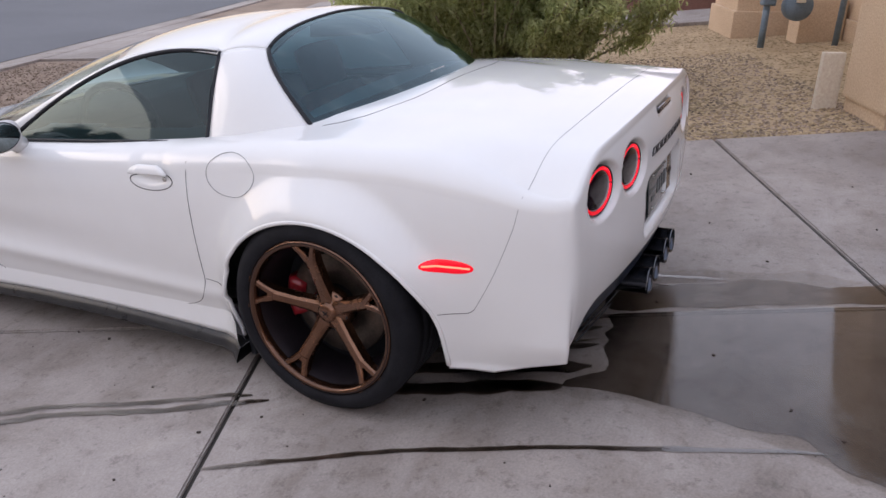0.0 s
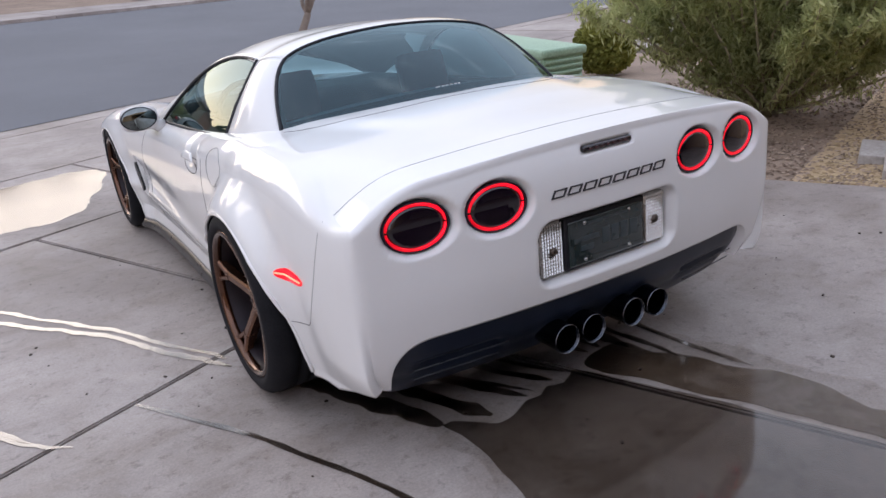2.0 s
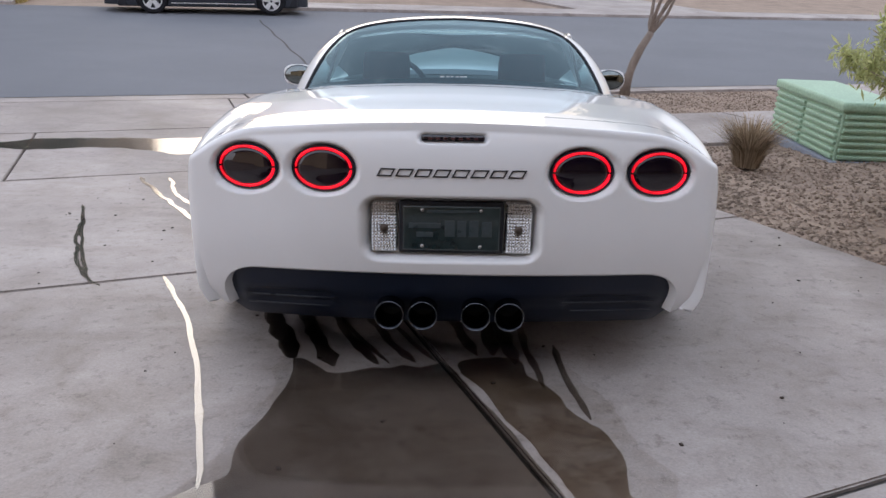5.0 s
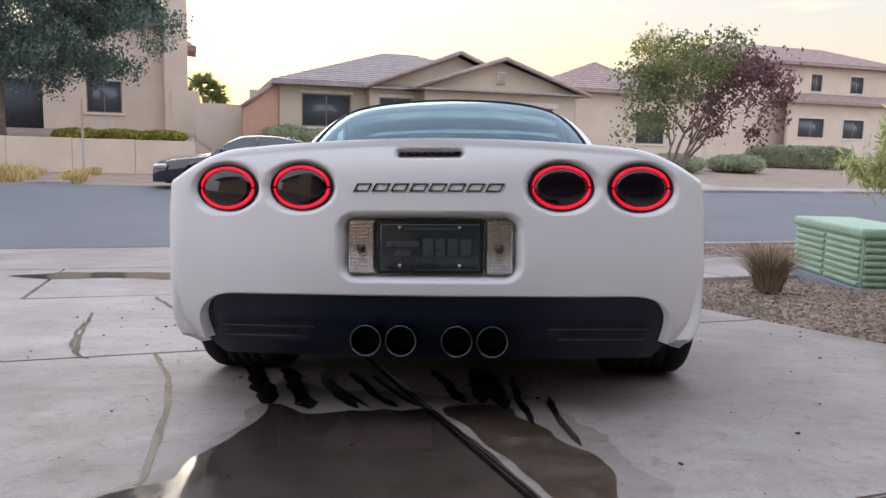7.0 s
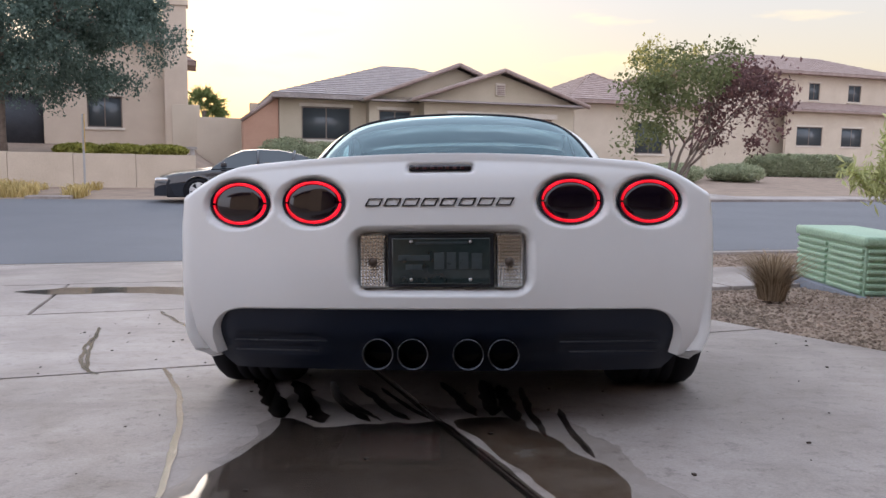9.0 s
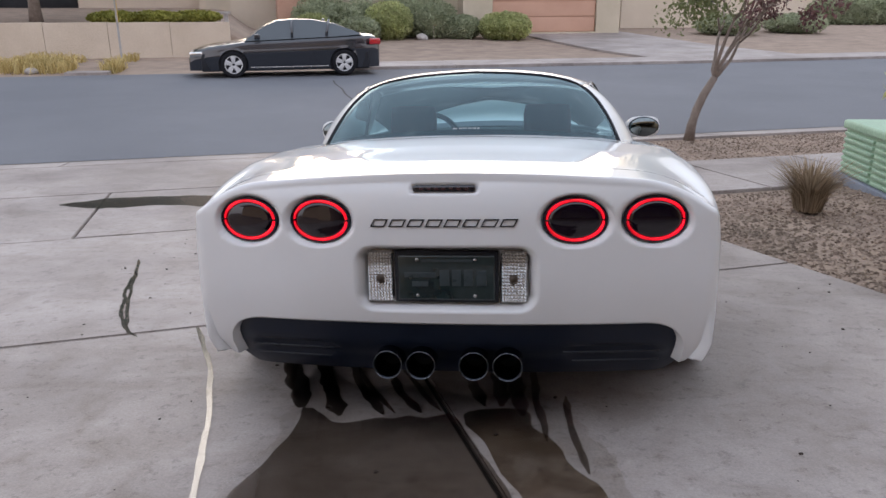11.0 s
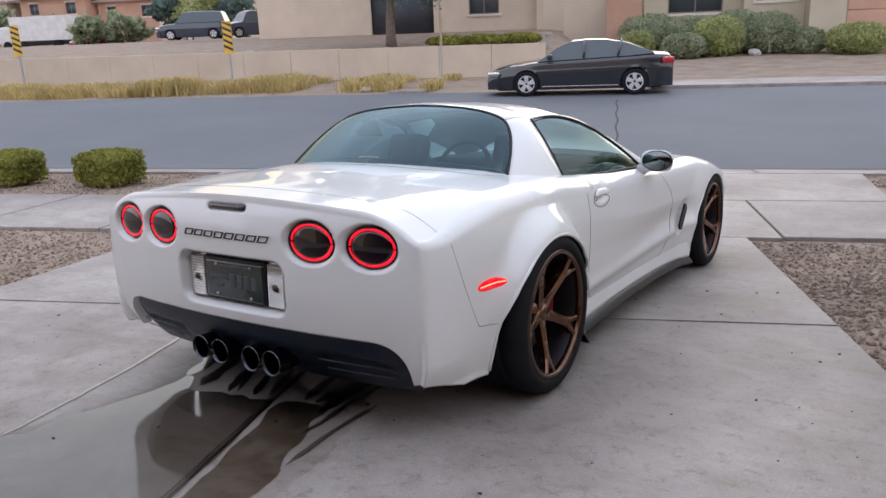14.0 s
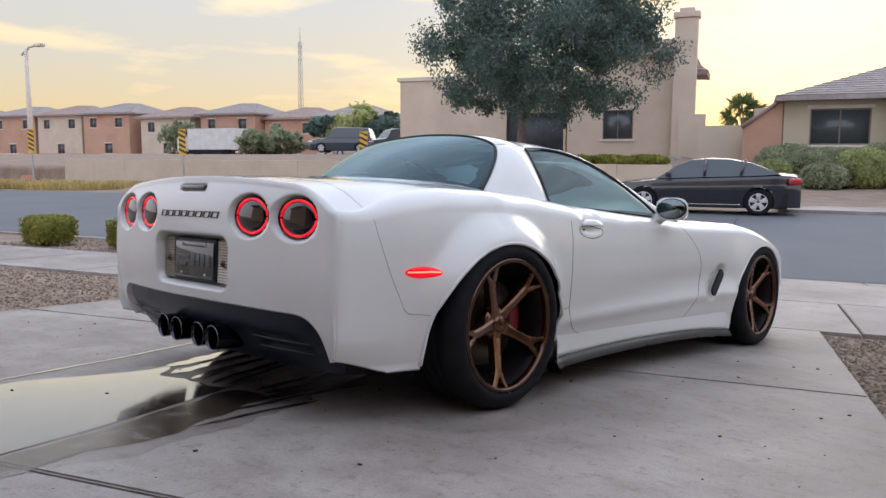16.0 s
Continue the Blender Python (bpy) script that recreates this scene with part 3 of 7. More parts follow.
def shell_parts():
    """Deletes the wheel openings and the cabin from the shell and splits it into its panels."""
    n = len(COLS)
    co = np.array([[tuple(p) for p in c] for c in COLS])
    snapped = co.copy()
    inside = np.zeros((n, RINGS), bool)
    for i in range(n):
        for k in range(RINGS):
            v = COLS[i][k]
            if abs(v.x) < 0.6 or v.z > 0.72:
                continue
            for axle in (REAR_AXLE, FRONT_AXLE):
                g = arch_gap(v, axle)
                if g < 1:
                    inside[i, k] = True
                    snapped[i, k, 1] = axle + (v.y - axle) / max(g, 0.05)
                    snapped[i, k, 2] = v.z if v.z < 0.27 else 0.27 + (v.z - 0.27) / max(g, 0.05)
                    snapped[i, k, 0] = math.copysign(body_wall(0, snapped[i, k, 1], max(0.13, snapped[i, k, 2])).x, v.x)
    panels = {"body": [], "rear_bumper": [], "door": [], "door_left": [], "boot_lid": [], "bonnet": []}
    for i in range(n):
        j = (i + 1) % n
        for k in range(RINGS - 1):
            ids = ((i, k), (j, k), (j, k + 1), (i, k + 1))
            if all(inside[q] for q in ids):
                continue
            c = sum((COLS[a][b] for a, b in ids), Vector()) / 4
            if k > TURN and 0.24 < c.y < 1.88 and abs(c.x) < 0.60 - 0.10 * lobe(c.y, 1.0, 1.9):
                continue
            seam = -0.35 - 0.30 * lobe(c.z, 0.37, 0.80) ** 0.8 if c.z > 0.365 else -0.30
            if k < TURN - 1 and (c.y < min(seam, -0.42) or (c.z < 0.365 and c.y < -0.3)) or k >= TURN - 1 and c.y < -0.665:
                key = "rear_bumper"
            elif k < TURN - 2 and 0.50 < c.y < 1.80 and 0.215 < c.z < 0.79:
                key = "door" if c.x > 0 else "door_left"
            elif k >= TURN and c.y < 0.2 and abs(c.x) < 0.60:
                key = "boot_lid"
            elif k >= TURN and c.y > 1.88 and abs(c.x) < 0.62:
                key = "bonnet"
            else:
                key = "body"
            panels[key].append(ids)
    return panels, snapped


PANELS, SNAPPED = shell_parts()
# shared normals, so that panels meet without a break in the shine
normals = np.zeros_like(SNAPPED)
for faces in PANELS.values():
    for ids in faces:
        p = [SNAPPED[q] for q in ids]
        nn = np.cross(p[2] - p[0], p[3] - p[1])
        for q in ids:
            normals[q] += nn
normals /= np.maximum(1e-12, np.linalg.norm(normals, axis=2))[..., None]
panel_objects = {}
for key, faces in PANELS.items():
    used = {}
    for ids in faces:
        for q in ids:
            used.setdefault(q, len(used))
    me = bpy.data.meshes.new(key)
    me.from_pydata([tuple(SNAPPED[q]) for q in used], [], [[used[q] for q in ids] for ids in faces])
    me.materials.append(WHITE)
    for f in me.polygons:
        f.use_smooth = True
    me.normals_split_custom_set_from_vertices([tuple(normals[q]) for q in used])
    ob = new("door" if key == "door_left" else key, me)
    ob.parent = car
    panel_objects[key] = ob


SHELL = BVHTree.FromPolygons([tuple(SNAPPED[q]) for q in np.ndindex(len(COLS), RINGS)], [[i * RINGS + k for i, k in ids] for faces in PANELS.values() for ids in faces])


def on_shell(points, steps=40):
    """Even steps along a curve through points, dropped onto the shell towards the car's spine."""
    ps = [Vector(p) for p in points]
    out = []
    for i in range(len(ps) - 1):
        a, b, c, d = ps[max(0, i - 1)], ps[i], ps[i + 1], ps[min(len(ps) - 1, i + 2)]
        n = max(2, int(steps * (c - b).length))
        for q in range(n + (i == len(ps) - 2)):
            u = q / n
            out.append(0.5 * (2 * b + (c - a) * u + (2 * a - 5 * b + 4 * c - d) * u * u + (3 * b - a - 3 * c + d) * u ** 3))
    laid = []
    for p in out:
        way = Vector((-0.45 * p.x, 0, 0.45 - p.z)).normalized()
        hit = SHELL.ray_cast(p - way * 0.2, way, 0.5)[0]
        if hit:
            laid.append(hit - way * 0.0003)
    return laid


def seam_line(points, parent=None, radius=0.0011, name="panel_gap", material=None):
    return part(name, tubed(points, radius, 6), material or SEAM, parent or car)


def skin(y, z):
    """How far out the right-hand flank of the finished shell stands at a station and a height."""
    best = 0.0
    for c in COLS[1:len(HALF) - 1]:
        if abs(c[20].y - y) < 0.03 and c[20].x > 0.5:
            for p, q in zip(c, c[1:]):
                if p.z <= z <= q.z and q.z > p.z:
                    best = max(best, p.x + (q.x - p.x) * (z - p.z) / (q.z - p.z))
    return best or body_wall(0, y, z).x


def flank(side, path, proud=0.0):
    return [Vector((side * (skin(y, z) + proud), y, z)) for y, z in path]


def along(pts, steps=24):
    f = bez(*[(p[0], p[1], 0) for p in pts])
    return [tuple(f(i / steps))[:2] for i in range(steps + 1)]


for side in (1, -1):
    door = panel_objects["door" if side > 0 else "door_left"]
    seam_line(flank(side, along(((0.524, 0.765), (0.53, 0.6), (0.532, 0.42), (0.54, 0.35)), 16) + along(((0.54, 0.35), (0.565, 0.235), (0.70, 0.224)), 10)
                    + along(((0.70, 0.224), (1.2, 0.222), (1.66, 0.206)), 14)
                    + along(((1.66, 0.206), (1.80, 0.24), (1.87, 0.36), (1.885, 0.45)), 12) + along(((1.885, 0.45), (1.88, 0.58), (1.74, 0.66), (1.62, 0.735)), 12)), door)
    seam_line(on_shell([(side * x, y, z) for x, y, z in ((0, -0.664, 0.87), (0.25, -0.660, 0.865), (0.48, -0.648, 0.845), (0.60, -0.638, 0.825), (0.69, -0.632, 0.80), (0.76, -0.627, 0.77), (0.81, -0.618, 0.73), (0.842, -0.602, 0.67), (0.856, -0.575, 0.60), (0.862, -0.53, 0.50), (0.866, -0.478, 0.405))]), panel_objects["rear_bumper"], 0.0007, material=FINE_SEAM)
    seam_line(on_shell([(side * 0.866, -0.478, 0.405), (side * 0.867, -0.455, 0.384), (side * 0.87, -0.40, 0.380), (side * 0.87, -0.345, 0.378)]), panel_objects["rear_bumper"], 0.0009)
    seam_line(on_shell([(side * 0.86, y, z) for y, z in ((0.424, 0.336), (0.45, 0.338), (0.48, 0.341), (0.535, 0.347))]), car, 0.0010)
    # gap between the hatch and the deck, just aft of the rear glass
    seam_line(on_shell([(side * x, y, 0.9) for x, y in ((0, -0.075), (0.30, -0.075), (0.48, -0.03), (0.60, 0.05), (0.655, 0.115))]), panel_objects["boot_lid"], 0.0009)
    # rolled lips of the wheel openings
    for axle, wide, tall in ((REAR_AXLE, 0.392, 0.368), (FRONT_AXLE, 0.362, 0.372)):
        bow = [(axle + wide * math.cos(a), 0.27 + tall * math.sin(a)) for a in [math.pi * q / 36 + 0.02 for q in range(36)]]
        down = (0.16, 0.19, 0.215, 0.24, 0.26)
        if axle == REAR_AXLE:
            bow = [(axle + wide, z) for z in down] + bow + [(axle - wide, z) for z in (0.25, 0.225, 0.20)]
        else:
            bow = bow + [(axle - wide, z) for z in reversed(down)]
        lip = [Vector((side * (skin(y, z) - 0.005), y, z)) for y, z in bow]
        part("arch_lip", tubed(lip, 0.0075, 8), WHITE, car)

# wheel wells, floor pan and inner sills keep daylight out from below
bm = bmesh.new()
box(bm, (-0.60, -0.20, 0.125), (0.60, 3.3, 0.14), 0.004)
part("floor_pan", bm, SATIN_BLACK, car)
# unseen panel added to stop light passing under the car from the front
part("underbody_light_stop", boxed((-0.72, 3.18, 0.05), (0.72, 3.22, 0.20), 0.008), SATIN_BLACK, car)
for axle in (REAR_AXLE, FRONT_AXLE):
    for side in (1, -1):
        bm = bmesh.new()
        prof = [(0.40 * math.cos(a), 0.27 + 0.385 * math.sin(a)) for a in [math.pi * i / 20 - 0.15 for i in range(22)]]
        sheet(bm, [[(side * x, axle + py, pz) for py, pz in prof] for x in (0.45, 0.6, 0.70, 0.755)])
        vs = [bm.verts.new((side * 0.45, axle + py, pz)) for py, pz in prof]
        bm.faces.new(vs)
        part("wheel_well", bm, SATIN_BLACK, car)

# ---------------------------------------------------------------- cabin
def coons(c0, c1, d0, d1, nu=20, nv=14, puff=0.0):
    """A patch between c0 (v = 0), c1 (v = 1), d0 (u = 0) and d1 (u = 1), swelled along its own normal."""
    grid = []
    for j in range(nv + 1):
        v = j / nv
        row = []
        for i in range(nu + 1):
            u = i / nu
            p = c0(u) * (1 - v) + c1(u) * v + d0(v) * (1 - u) + d1(v) * u
            p -= c0(0) * (1 - u) * (1 - v) + c0(1) * u * (1 - v) + c1(0) * (1 - u) * v + c1(1) * u * v
            row.append(p)
        grid.append(row)
    if puff:
        mid = (grid[0][0] + grid[-1][-1] + grid[0][-1] + grid[-1][0]) / 4
        nn = (grid[0][-1] - grid[0][0] + grid[-1][-1] - grid[-1][0]).cross(grid[-1][0] - grid[0][0] + grid[-1][-1] - grid[0][-1])
        nn = nn.normalized()
        if nn.dot(mid - Vector((0, 0.8, 0.6))) < 0:
            nn = -nn
        for j, row in enumerate(grid):
            for i, p in enumerate(row):
                row[i] = p + nn * puff * 16 * (i / nu) * (1 - i / nu) * (j / nv) * (1 - j / nv)
    return grid


def flip(c, s):
    return (lambda u: c(u)) if s > 0 else (lambda u: Vector((-c(u).x, c(u).y, c(u).z)))


def patch(name, grid, material, parent, thick=0.0, label=""):
    bm = bmesh.new()
    sheet(bm, grid)
    bmesh.ops.recalc_face_normals(bm, faces=bm.faces[:])
    ob = part(name, bm, material, parent, label)
    if thick:
        m = ob.modifiers.new("thickness", "SOLIDIFY")
        m.thickness, m.offset = thick, -1
    return ob


# right-hand edges of the cabin; the left ones mirror them
RW_LOW = bez((0.0, -0.02, 0.886), (0.30, -0.02, 0.882), (0.50, 0.06, 0.862), (0.612, 0.160, 0.836))
RW_SIDE = bez((0.612, 0.160, 0.836), (0.585, 0.25, 0.92), (0.545, 0.36, 1.015), (0.47, 0.405, 1.062))
RW_TOP = bez((0.0, 0.43, 1.132), (0.22, 0.425, 1.128), (0.40, 0.41, 1.110), (0.47, 0.405, 1.062))
SW_REAR = bez((0.712, 0.520, 0.802), (0.66, 0.535, 0.885), (0.59, 0.56, 0.98), (0.520, 0.575, 1.058))
RAIL = bez((0.520, 0.575, 1.058), (0.535, 0.85, 1.10), (0.60, 1.12, 1.04), (0.735, 1.50, 0.778))
BELT = bez((0.712, 0.520, 0.802), (0.735, 0.85, 0.797), (0.745, 1.2, 0.788), (0.735, 1.50, 0.778))
C_LOW = bez((0.612, 0.160, 0.836), (0.68, 0.28, 0.822), (0.715, 0.40, 0.812), (0.712, 0.520, 0.802))
ROOF_EDGE = bez((0.47, 0.405, 1.062), (0.49, 0.46, 1.074), (0.505, 0.52, 1.075), (0.520, 0.575, 1.058))
WS_TOP = bez((0.0, 1.22, 1.085), (0.25, 1.21, 1.083), (0.42, 1.15, 1.07), (0.545, 1.06, 1.036))
WS_LOW = bez((0.0, 2.02, 0.83), (0.35, 2.0, 0.828), (0.62, 1.88, 0.805), (0.765, 1.66, 0.765))
PILLAR = bez((0.545, 1.06, 1.036), (0.59, 1.22, 0.975), (0.67, 1.45, 0.86), (0.765, 1.66, 0.765))
RAIL_UP = bez((0.520, 0.575, 1.058), (0.522, 0.72, 1.082), (0.53, 0.9, 1.078), (0.545, 1.06, 1.036))


def across(c):
    """Both halves of an edge, from left to right."""
    return lambda u: (c(2 * u - 1) if u >= 0.5 else Vector((-c(1 - 2 * u).x, c(1 - 2 * u).y, c(1 - 2 * u).z)))


def reach(a, b):
    return lambda u: a(u * 2) if u < 0.5 else b(u * 2 - 1)


edge_r = reach(ROOF_EDGE, RAIL_UP)
patch("rear_window", coons(across(RW_LOW), across(RW_TOP), flip(RW_SIDE, -1), RW_SIDE, 36, 18, 0.02), GLASS_DARK, car, label="dark tinted curved rear window")
patch("windscreen", coons(across(WS_TOP), across(WS_LOW), flip(PILLAR, -1), PILLAR, 30, 14, 0.02), GLASS_FRONT, car, label="raked clear windscreen")
patch("roof", coons(across(RW_TOP), across(WS_TOP), flip(edge_r, -1), edge_r, 36, 20, 0.016), WHITE, car, 0.015)
for side in (1, -1):
    s = lambda c: flip(c, side)
    patch("rear_pillar", coons(s(C_LOW), s(ROOF_EDGE), s(RW_SIDE), s(SW_REAR), 14, 18, 0.016), WHITE, car, 0.012)
    grid = [[s(BELT)(u).lerp(s(RAIL)(u), v) for u in [i / 28 for i in range(29)]] for v in [j / 12 for j in range(13)]]
    for j, row in enumerate(grid):
        for i, p in enumerate(row):
            row[i] = p + Vector((side * 0.02 * 4 * (j / 12) * (1 - j / 12) * (1 - i / 28), 0, 0))
    patch("side_window", grid, GLASS_SIDE, car, label="tinted frameless side window")
    # pillar between the windscreen and the side glass
    outer = reach(RAIL_UP, PILLAR)
    g = []
    for j in range(7):
        row = []
        for i in range(31):
            u = i / 30
            a, b = s(RAIL)(u), s(outer)(u)
            row.append(a.lerp(b, j / 6) + Vector((side * 0.008, 0, 0.008)) * math.sin(math.pi * j / 6))
        g.append(row)
    patch("front_pillar", g, WHITE, car, 0.01)
    bm = bmesh.new()
    tube(bm, [s(SW_REAR)(u / 14) for u in range(15)] + [s(RAIL)(u / 26) for u in range(1, 27)], 0.008, 8)
    part("window_seal", bm, SATIN_BLACK, car)
    part("belt_seal", tubed([s(BELT)(u / 20) + Vector((side * 0.006, 0, -0.002)) for u in range(-0, 21)], 0.007, 8), SATIN_BLACK, car)
    # shelf of white between the belt and the shoulder
    lip = []
    for i in range(25):
        y = 0.16 + (1.66 - 0.16) * i / 24
        belt = C_LOW((y - 0.16) / 0.36) if y < 0.52 else BELT(min(1, (y - 0.52) / 0.98)) if y < 1.5 else Vector((0.735 + 0.03 * (y - 1.5) / 0.16, y, 0.778 - 0.013 * (y - 1.5) / 0.16))
        out = Vector((half_width(y) - 0.105, y, 0))
        out.z = deck(out.x, y) - 0.002
        lip.append([Vector((side * belt.x, belt.y, belt.z)), Vector((side * (belt.x + out.x) / 2, y, (belt.z + out.z) / 2 + 0.002)), Vector((side * out.x, y, out.z))])
    patch("shoulder_strip", lip, WHITE, car)
bm = bmesh.new()
tube(bm, [across(RW_LOW)(u / 30) for u in range(31)] , 0.007, 8)
tube(bm, [across(RW_TOP)(u / 30) for u in range(31)], 0.006, 8)
for side in (1, -1):
    tube(bm, [flip(RW_SIDE, side)(u / 16) for u in range(17)], 0.007, 8)
part("rear_window_seal", bm, SATIN_BLACK, car)
# black printed border inside the rear glass
bm = bmesh.new()
inner = coons(across(RW_LOW), across(RW_TOP), flip(RW_SIDE, -1), RW_SIDE, 40, 24, 0.016)
sheet(bm, inner)
faces = bm.faces[:]
drop = [f for q, f in enumerate(faces) if 2 <= q // 40 < 23 and 1 <= q % 40 < 39]
bmesh.ops.delete(bm, geom=drop, context="FACES")
part("glass_border", bm, SATIN_BLACK, car)

# ---------------------------------------------------------------- wheels
def make_wheel(name, label, width, m, spin0):
    """A wheel about x, its face towards +x: tyre, barrel, five forked spokes, cap, rotor and caliper."""
    hold = new(name)
    hold.parent = car
    hold.matrix_basis = m
    hold["label"] = label
    turn = pose(0, 0, 0, 0, 90, 0)
    w = width
    bm = bmesh.new()
    prof = [(RIM - 0.012, -w + 0.03), (RIM + 0.004, -w + 0.012), (RIM + 0.028, -w + 0.002), (TYRE - 0.018, -w + 0.006), (TYRE - 0.004, -w + 0.022), (TYRE, -w + 0.05)]
    for k in range(1, 5):
        h = -w + 0.05 + (w - 0.10) * k / 5
        prof += [(TYRE, h - 0.005), (TYRE - 0.007, h - 0.003), (TYRE - 0.007, h + 0.003), (TYRE, h + 0.005)]
    prof += [(TYRE, -0.05), (TYRE - 0.004, -0.024), (TYRE - 0.018, -0.006), (RIM + 0.030, 0.004), (RIM + 0.012, 0.002), (RIM + 0.003, -0.008), (RIM - 0.012, -0.022)]
    lathe(bm, prof, 72, turn, True)
    part("tyre", bm, RUBBER, hold, "black low-profile tyre with grooved tread")
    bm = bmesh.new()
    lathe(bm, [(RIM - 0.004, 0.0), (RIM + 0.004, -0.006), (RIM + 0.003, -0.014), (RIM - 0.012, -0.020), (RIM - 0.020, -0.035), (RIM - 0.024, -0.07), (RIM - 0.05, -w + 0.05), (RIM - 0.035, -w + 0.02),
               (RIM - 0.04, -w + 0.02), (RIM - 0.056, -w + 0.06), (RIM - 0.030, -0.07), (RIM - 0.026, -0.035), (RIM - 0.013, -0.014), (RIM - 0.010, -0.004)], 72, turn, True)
    part("rim", bm, DARKENED_BRONZE, hold, "dark bronze rim barrel")
    bm = bmesh.new()
    lathe(bm, [(RIM - 0.010, 0.001), (RIM + 0.003, -0.003), (RIM + 0.005, -0.010), (RIM - 0.004, -0.012), (RIM - 0.021, -0.040), (RIM - 0.025, -0.040), (RIM - 0.016, -0.009)], 72, turn, True)
    part("rim_lip", bm, LIP_BRONZE, hold)
    for k in range(5):
        a = 2 * math.pi * k / 5 + radians(spin0)
        spin = Matrix.Rotation(a, 4, "X")
        bm = bmesh.new()
        # stem, then two prongs that part near the rim; x is the depth of the face
        def bar(stations):
            rings = []
            for z, y, half, x, thick in stations:
                rings.append([Vector((x - thick, y - half * 1.15, z)), Vector((x - 0.006, y - half, z)), Vector((x, y - half * 0.55, z)), Vector((x, y + half * 0.55, z)), Vector((x - 0.006, y + half, z)), Vector((x - thick, y + half * 1.15, z))])
            vs = [[bm.verts.new(spin @ p) for p in r] for r in rings]
            for r0, r1 in zip(vs, vs[1:]):
                for i in range(6):
                    bm.faces.new((r0[i], r0[(i + 1) % 6], r1[(i + 1) % 6], r1[i]))
            bm.faces.new(vs[0])
            bm.faces.new(vs[-1][::-1])
        bar([(0.020, 0, 0.030, -0.062, 0.03), (0.055, 0, 0.0225, -0.058, 0.035), (0.11, 0, 0.0185, -0.045, 0.035), (0.172, 0, 0.0195, -0.030, 0.034), (0.200, 0, 0.024, -0.024, 0.033)])
        for g in (-1, 1):
            bar([(0.182, g * 0.008, 0.013, -0.0265, 0.03), (0.213, g * 0.021, 0.0115, -0.0185, 0.028), (0.239, g * 0.037, 0.0115, -0.010, 0.026), (0.255, g * 0.050, 0.014, -0.004, 0.022)])
        bmesh.ops.recalc_face_normals(bm, faces=bm.faces[:])
        part("spoke", bm, BRONZE, hold, smooth=False)
    bm = bmesh.new()
    lathe(bm, [(0.0, -0.050), (0.026, -0.051), (0.031, -0.055), (0.033, -0.062), (0.05, -0.066), (0.07, -0.077), (0.075, -0.10), (0.0, -0.105)], 32, turn)
    cap = part("hub", bm, BRONZE, hold)
    bm = bmesh.new()
    for g in (-1, 1):
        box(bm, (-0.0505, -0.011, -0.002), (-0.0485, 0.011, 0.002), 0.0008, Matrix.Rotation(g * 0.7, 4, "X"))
    part("cap_mark", bm, DARKENED_BRONZE, cap)
    for k in range(5):
        a = 2 * math.pi * (k + 0.5) / 5 + radians(spin0)
        bm = bmesh.new()
        lathe(bm, [(0.0, -0.072), (0.009, -0.072), (0.012, -0.076), (0.012, -0.10)], 12, Matrix.Rotation(a, 4, "X") @ Matrix.Translation((0, 0, 0.055)) @ turn)
        part("lug_nut", bm, SATIN_BLACK, hold)
    bm = bmesh.new()
    lathe(bm, [(0.07, -0.125), (0.168, -0.125), (0.171, -0.128), (0.171, -0.150), (0.168, -0.153), (0.07, -0.153)], 48, turn, True)
    part("brake_rotor", bm, ROTOR, hold, "rust-tinged iron brake disc")
    bm = bmesh.new()
    arc = [(-0.32 + i * 0.11) for i in range(8)]
    side = 1 if m.translation.x > 0 else -1
    rings = []
    for a in arc:
        c, s = math.cos(a), math.sin(a)
        rings.append([Vector((x, side * r * c, r * s)) for r, x in ((0.125, -0.108), (0.17, -0.100), (0.186, -0.112), (0.186, -0.17), (0.125, -0.17))])
    vs = [[bm.verts.new(p) for p in r] for r in rings]
    for r0, r1 in zip(vs, vs[1:]):
        for i in range(5):
            bm.faces.new((r0[i], r0[(i + 1) % 5], r1[(i + 1) % 5], r1[i]))
    bm.faces.new(vs[0])
    bm.faces.new(vs[-1][::-1])
    bmesh.ops.recalc_face_normals(bm, faces=bm.faces[:])
    part("brake_caliper", bm, RED_CALIPER, hold, "dark red brake caliper")
    bm = bmesh.new()
    lathe(bm, [(0.0, -0.158), (0.215, -0.158), (0.222, -0.18), (0.0, -0.19)], 32, turn)
    part("dust_shield", bm, SATIN_BLACK, hold)
    return hold


for axle, face, width in ((REAR_AXLE, 0.918, 0.31), (FRONT_AXLE, 0.866, 0.26)):
    make_wheel("wheel", "bronze five-spoke alloy wheel with a black tyre", width, pose(face, axle, HUB), 28)
    make_wheel("wheel", "bronze five-spoke alloy wheel with a black tyre", width, pose(-face, axle, HUB) @ Matrix.Rotation(math.pi, 4, "Z"), 4)

# ---------------------------------------------------------------- tail
def tail_y(x, z):
    """Surface of the tail at a place across it and a height, without its recesses."""
    ax = abs(x)
    for a, b in zip(HALF, HALF[1:]):
        if a.x <= ax <= b.x:
            y = a.y + (b.y - a.y) * (ax - a.x) / max(1e-9, b.x - a.x)
            return y + 0.075 * lobe(0.55 - z, 0, 0.34) ** 2 + 0.035 * lobe(z, 0.70, 0.84) ** 2
    return -0.7


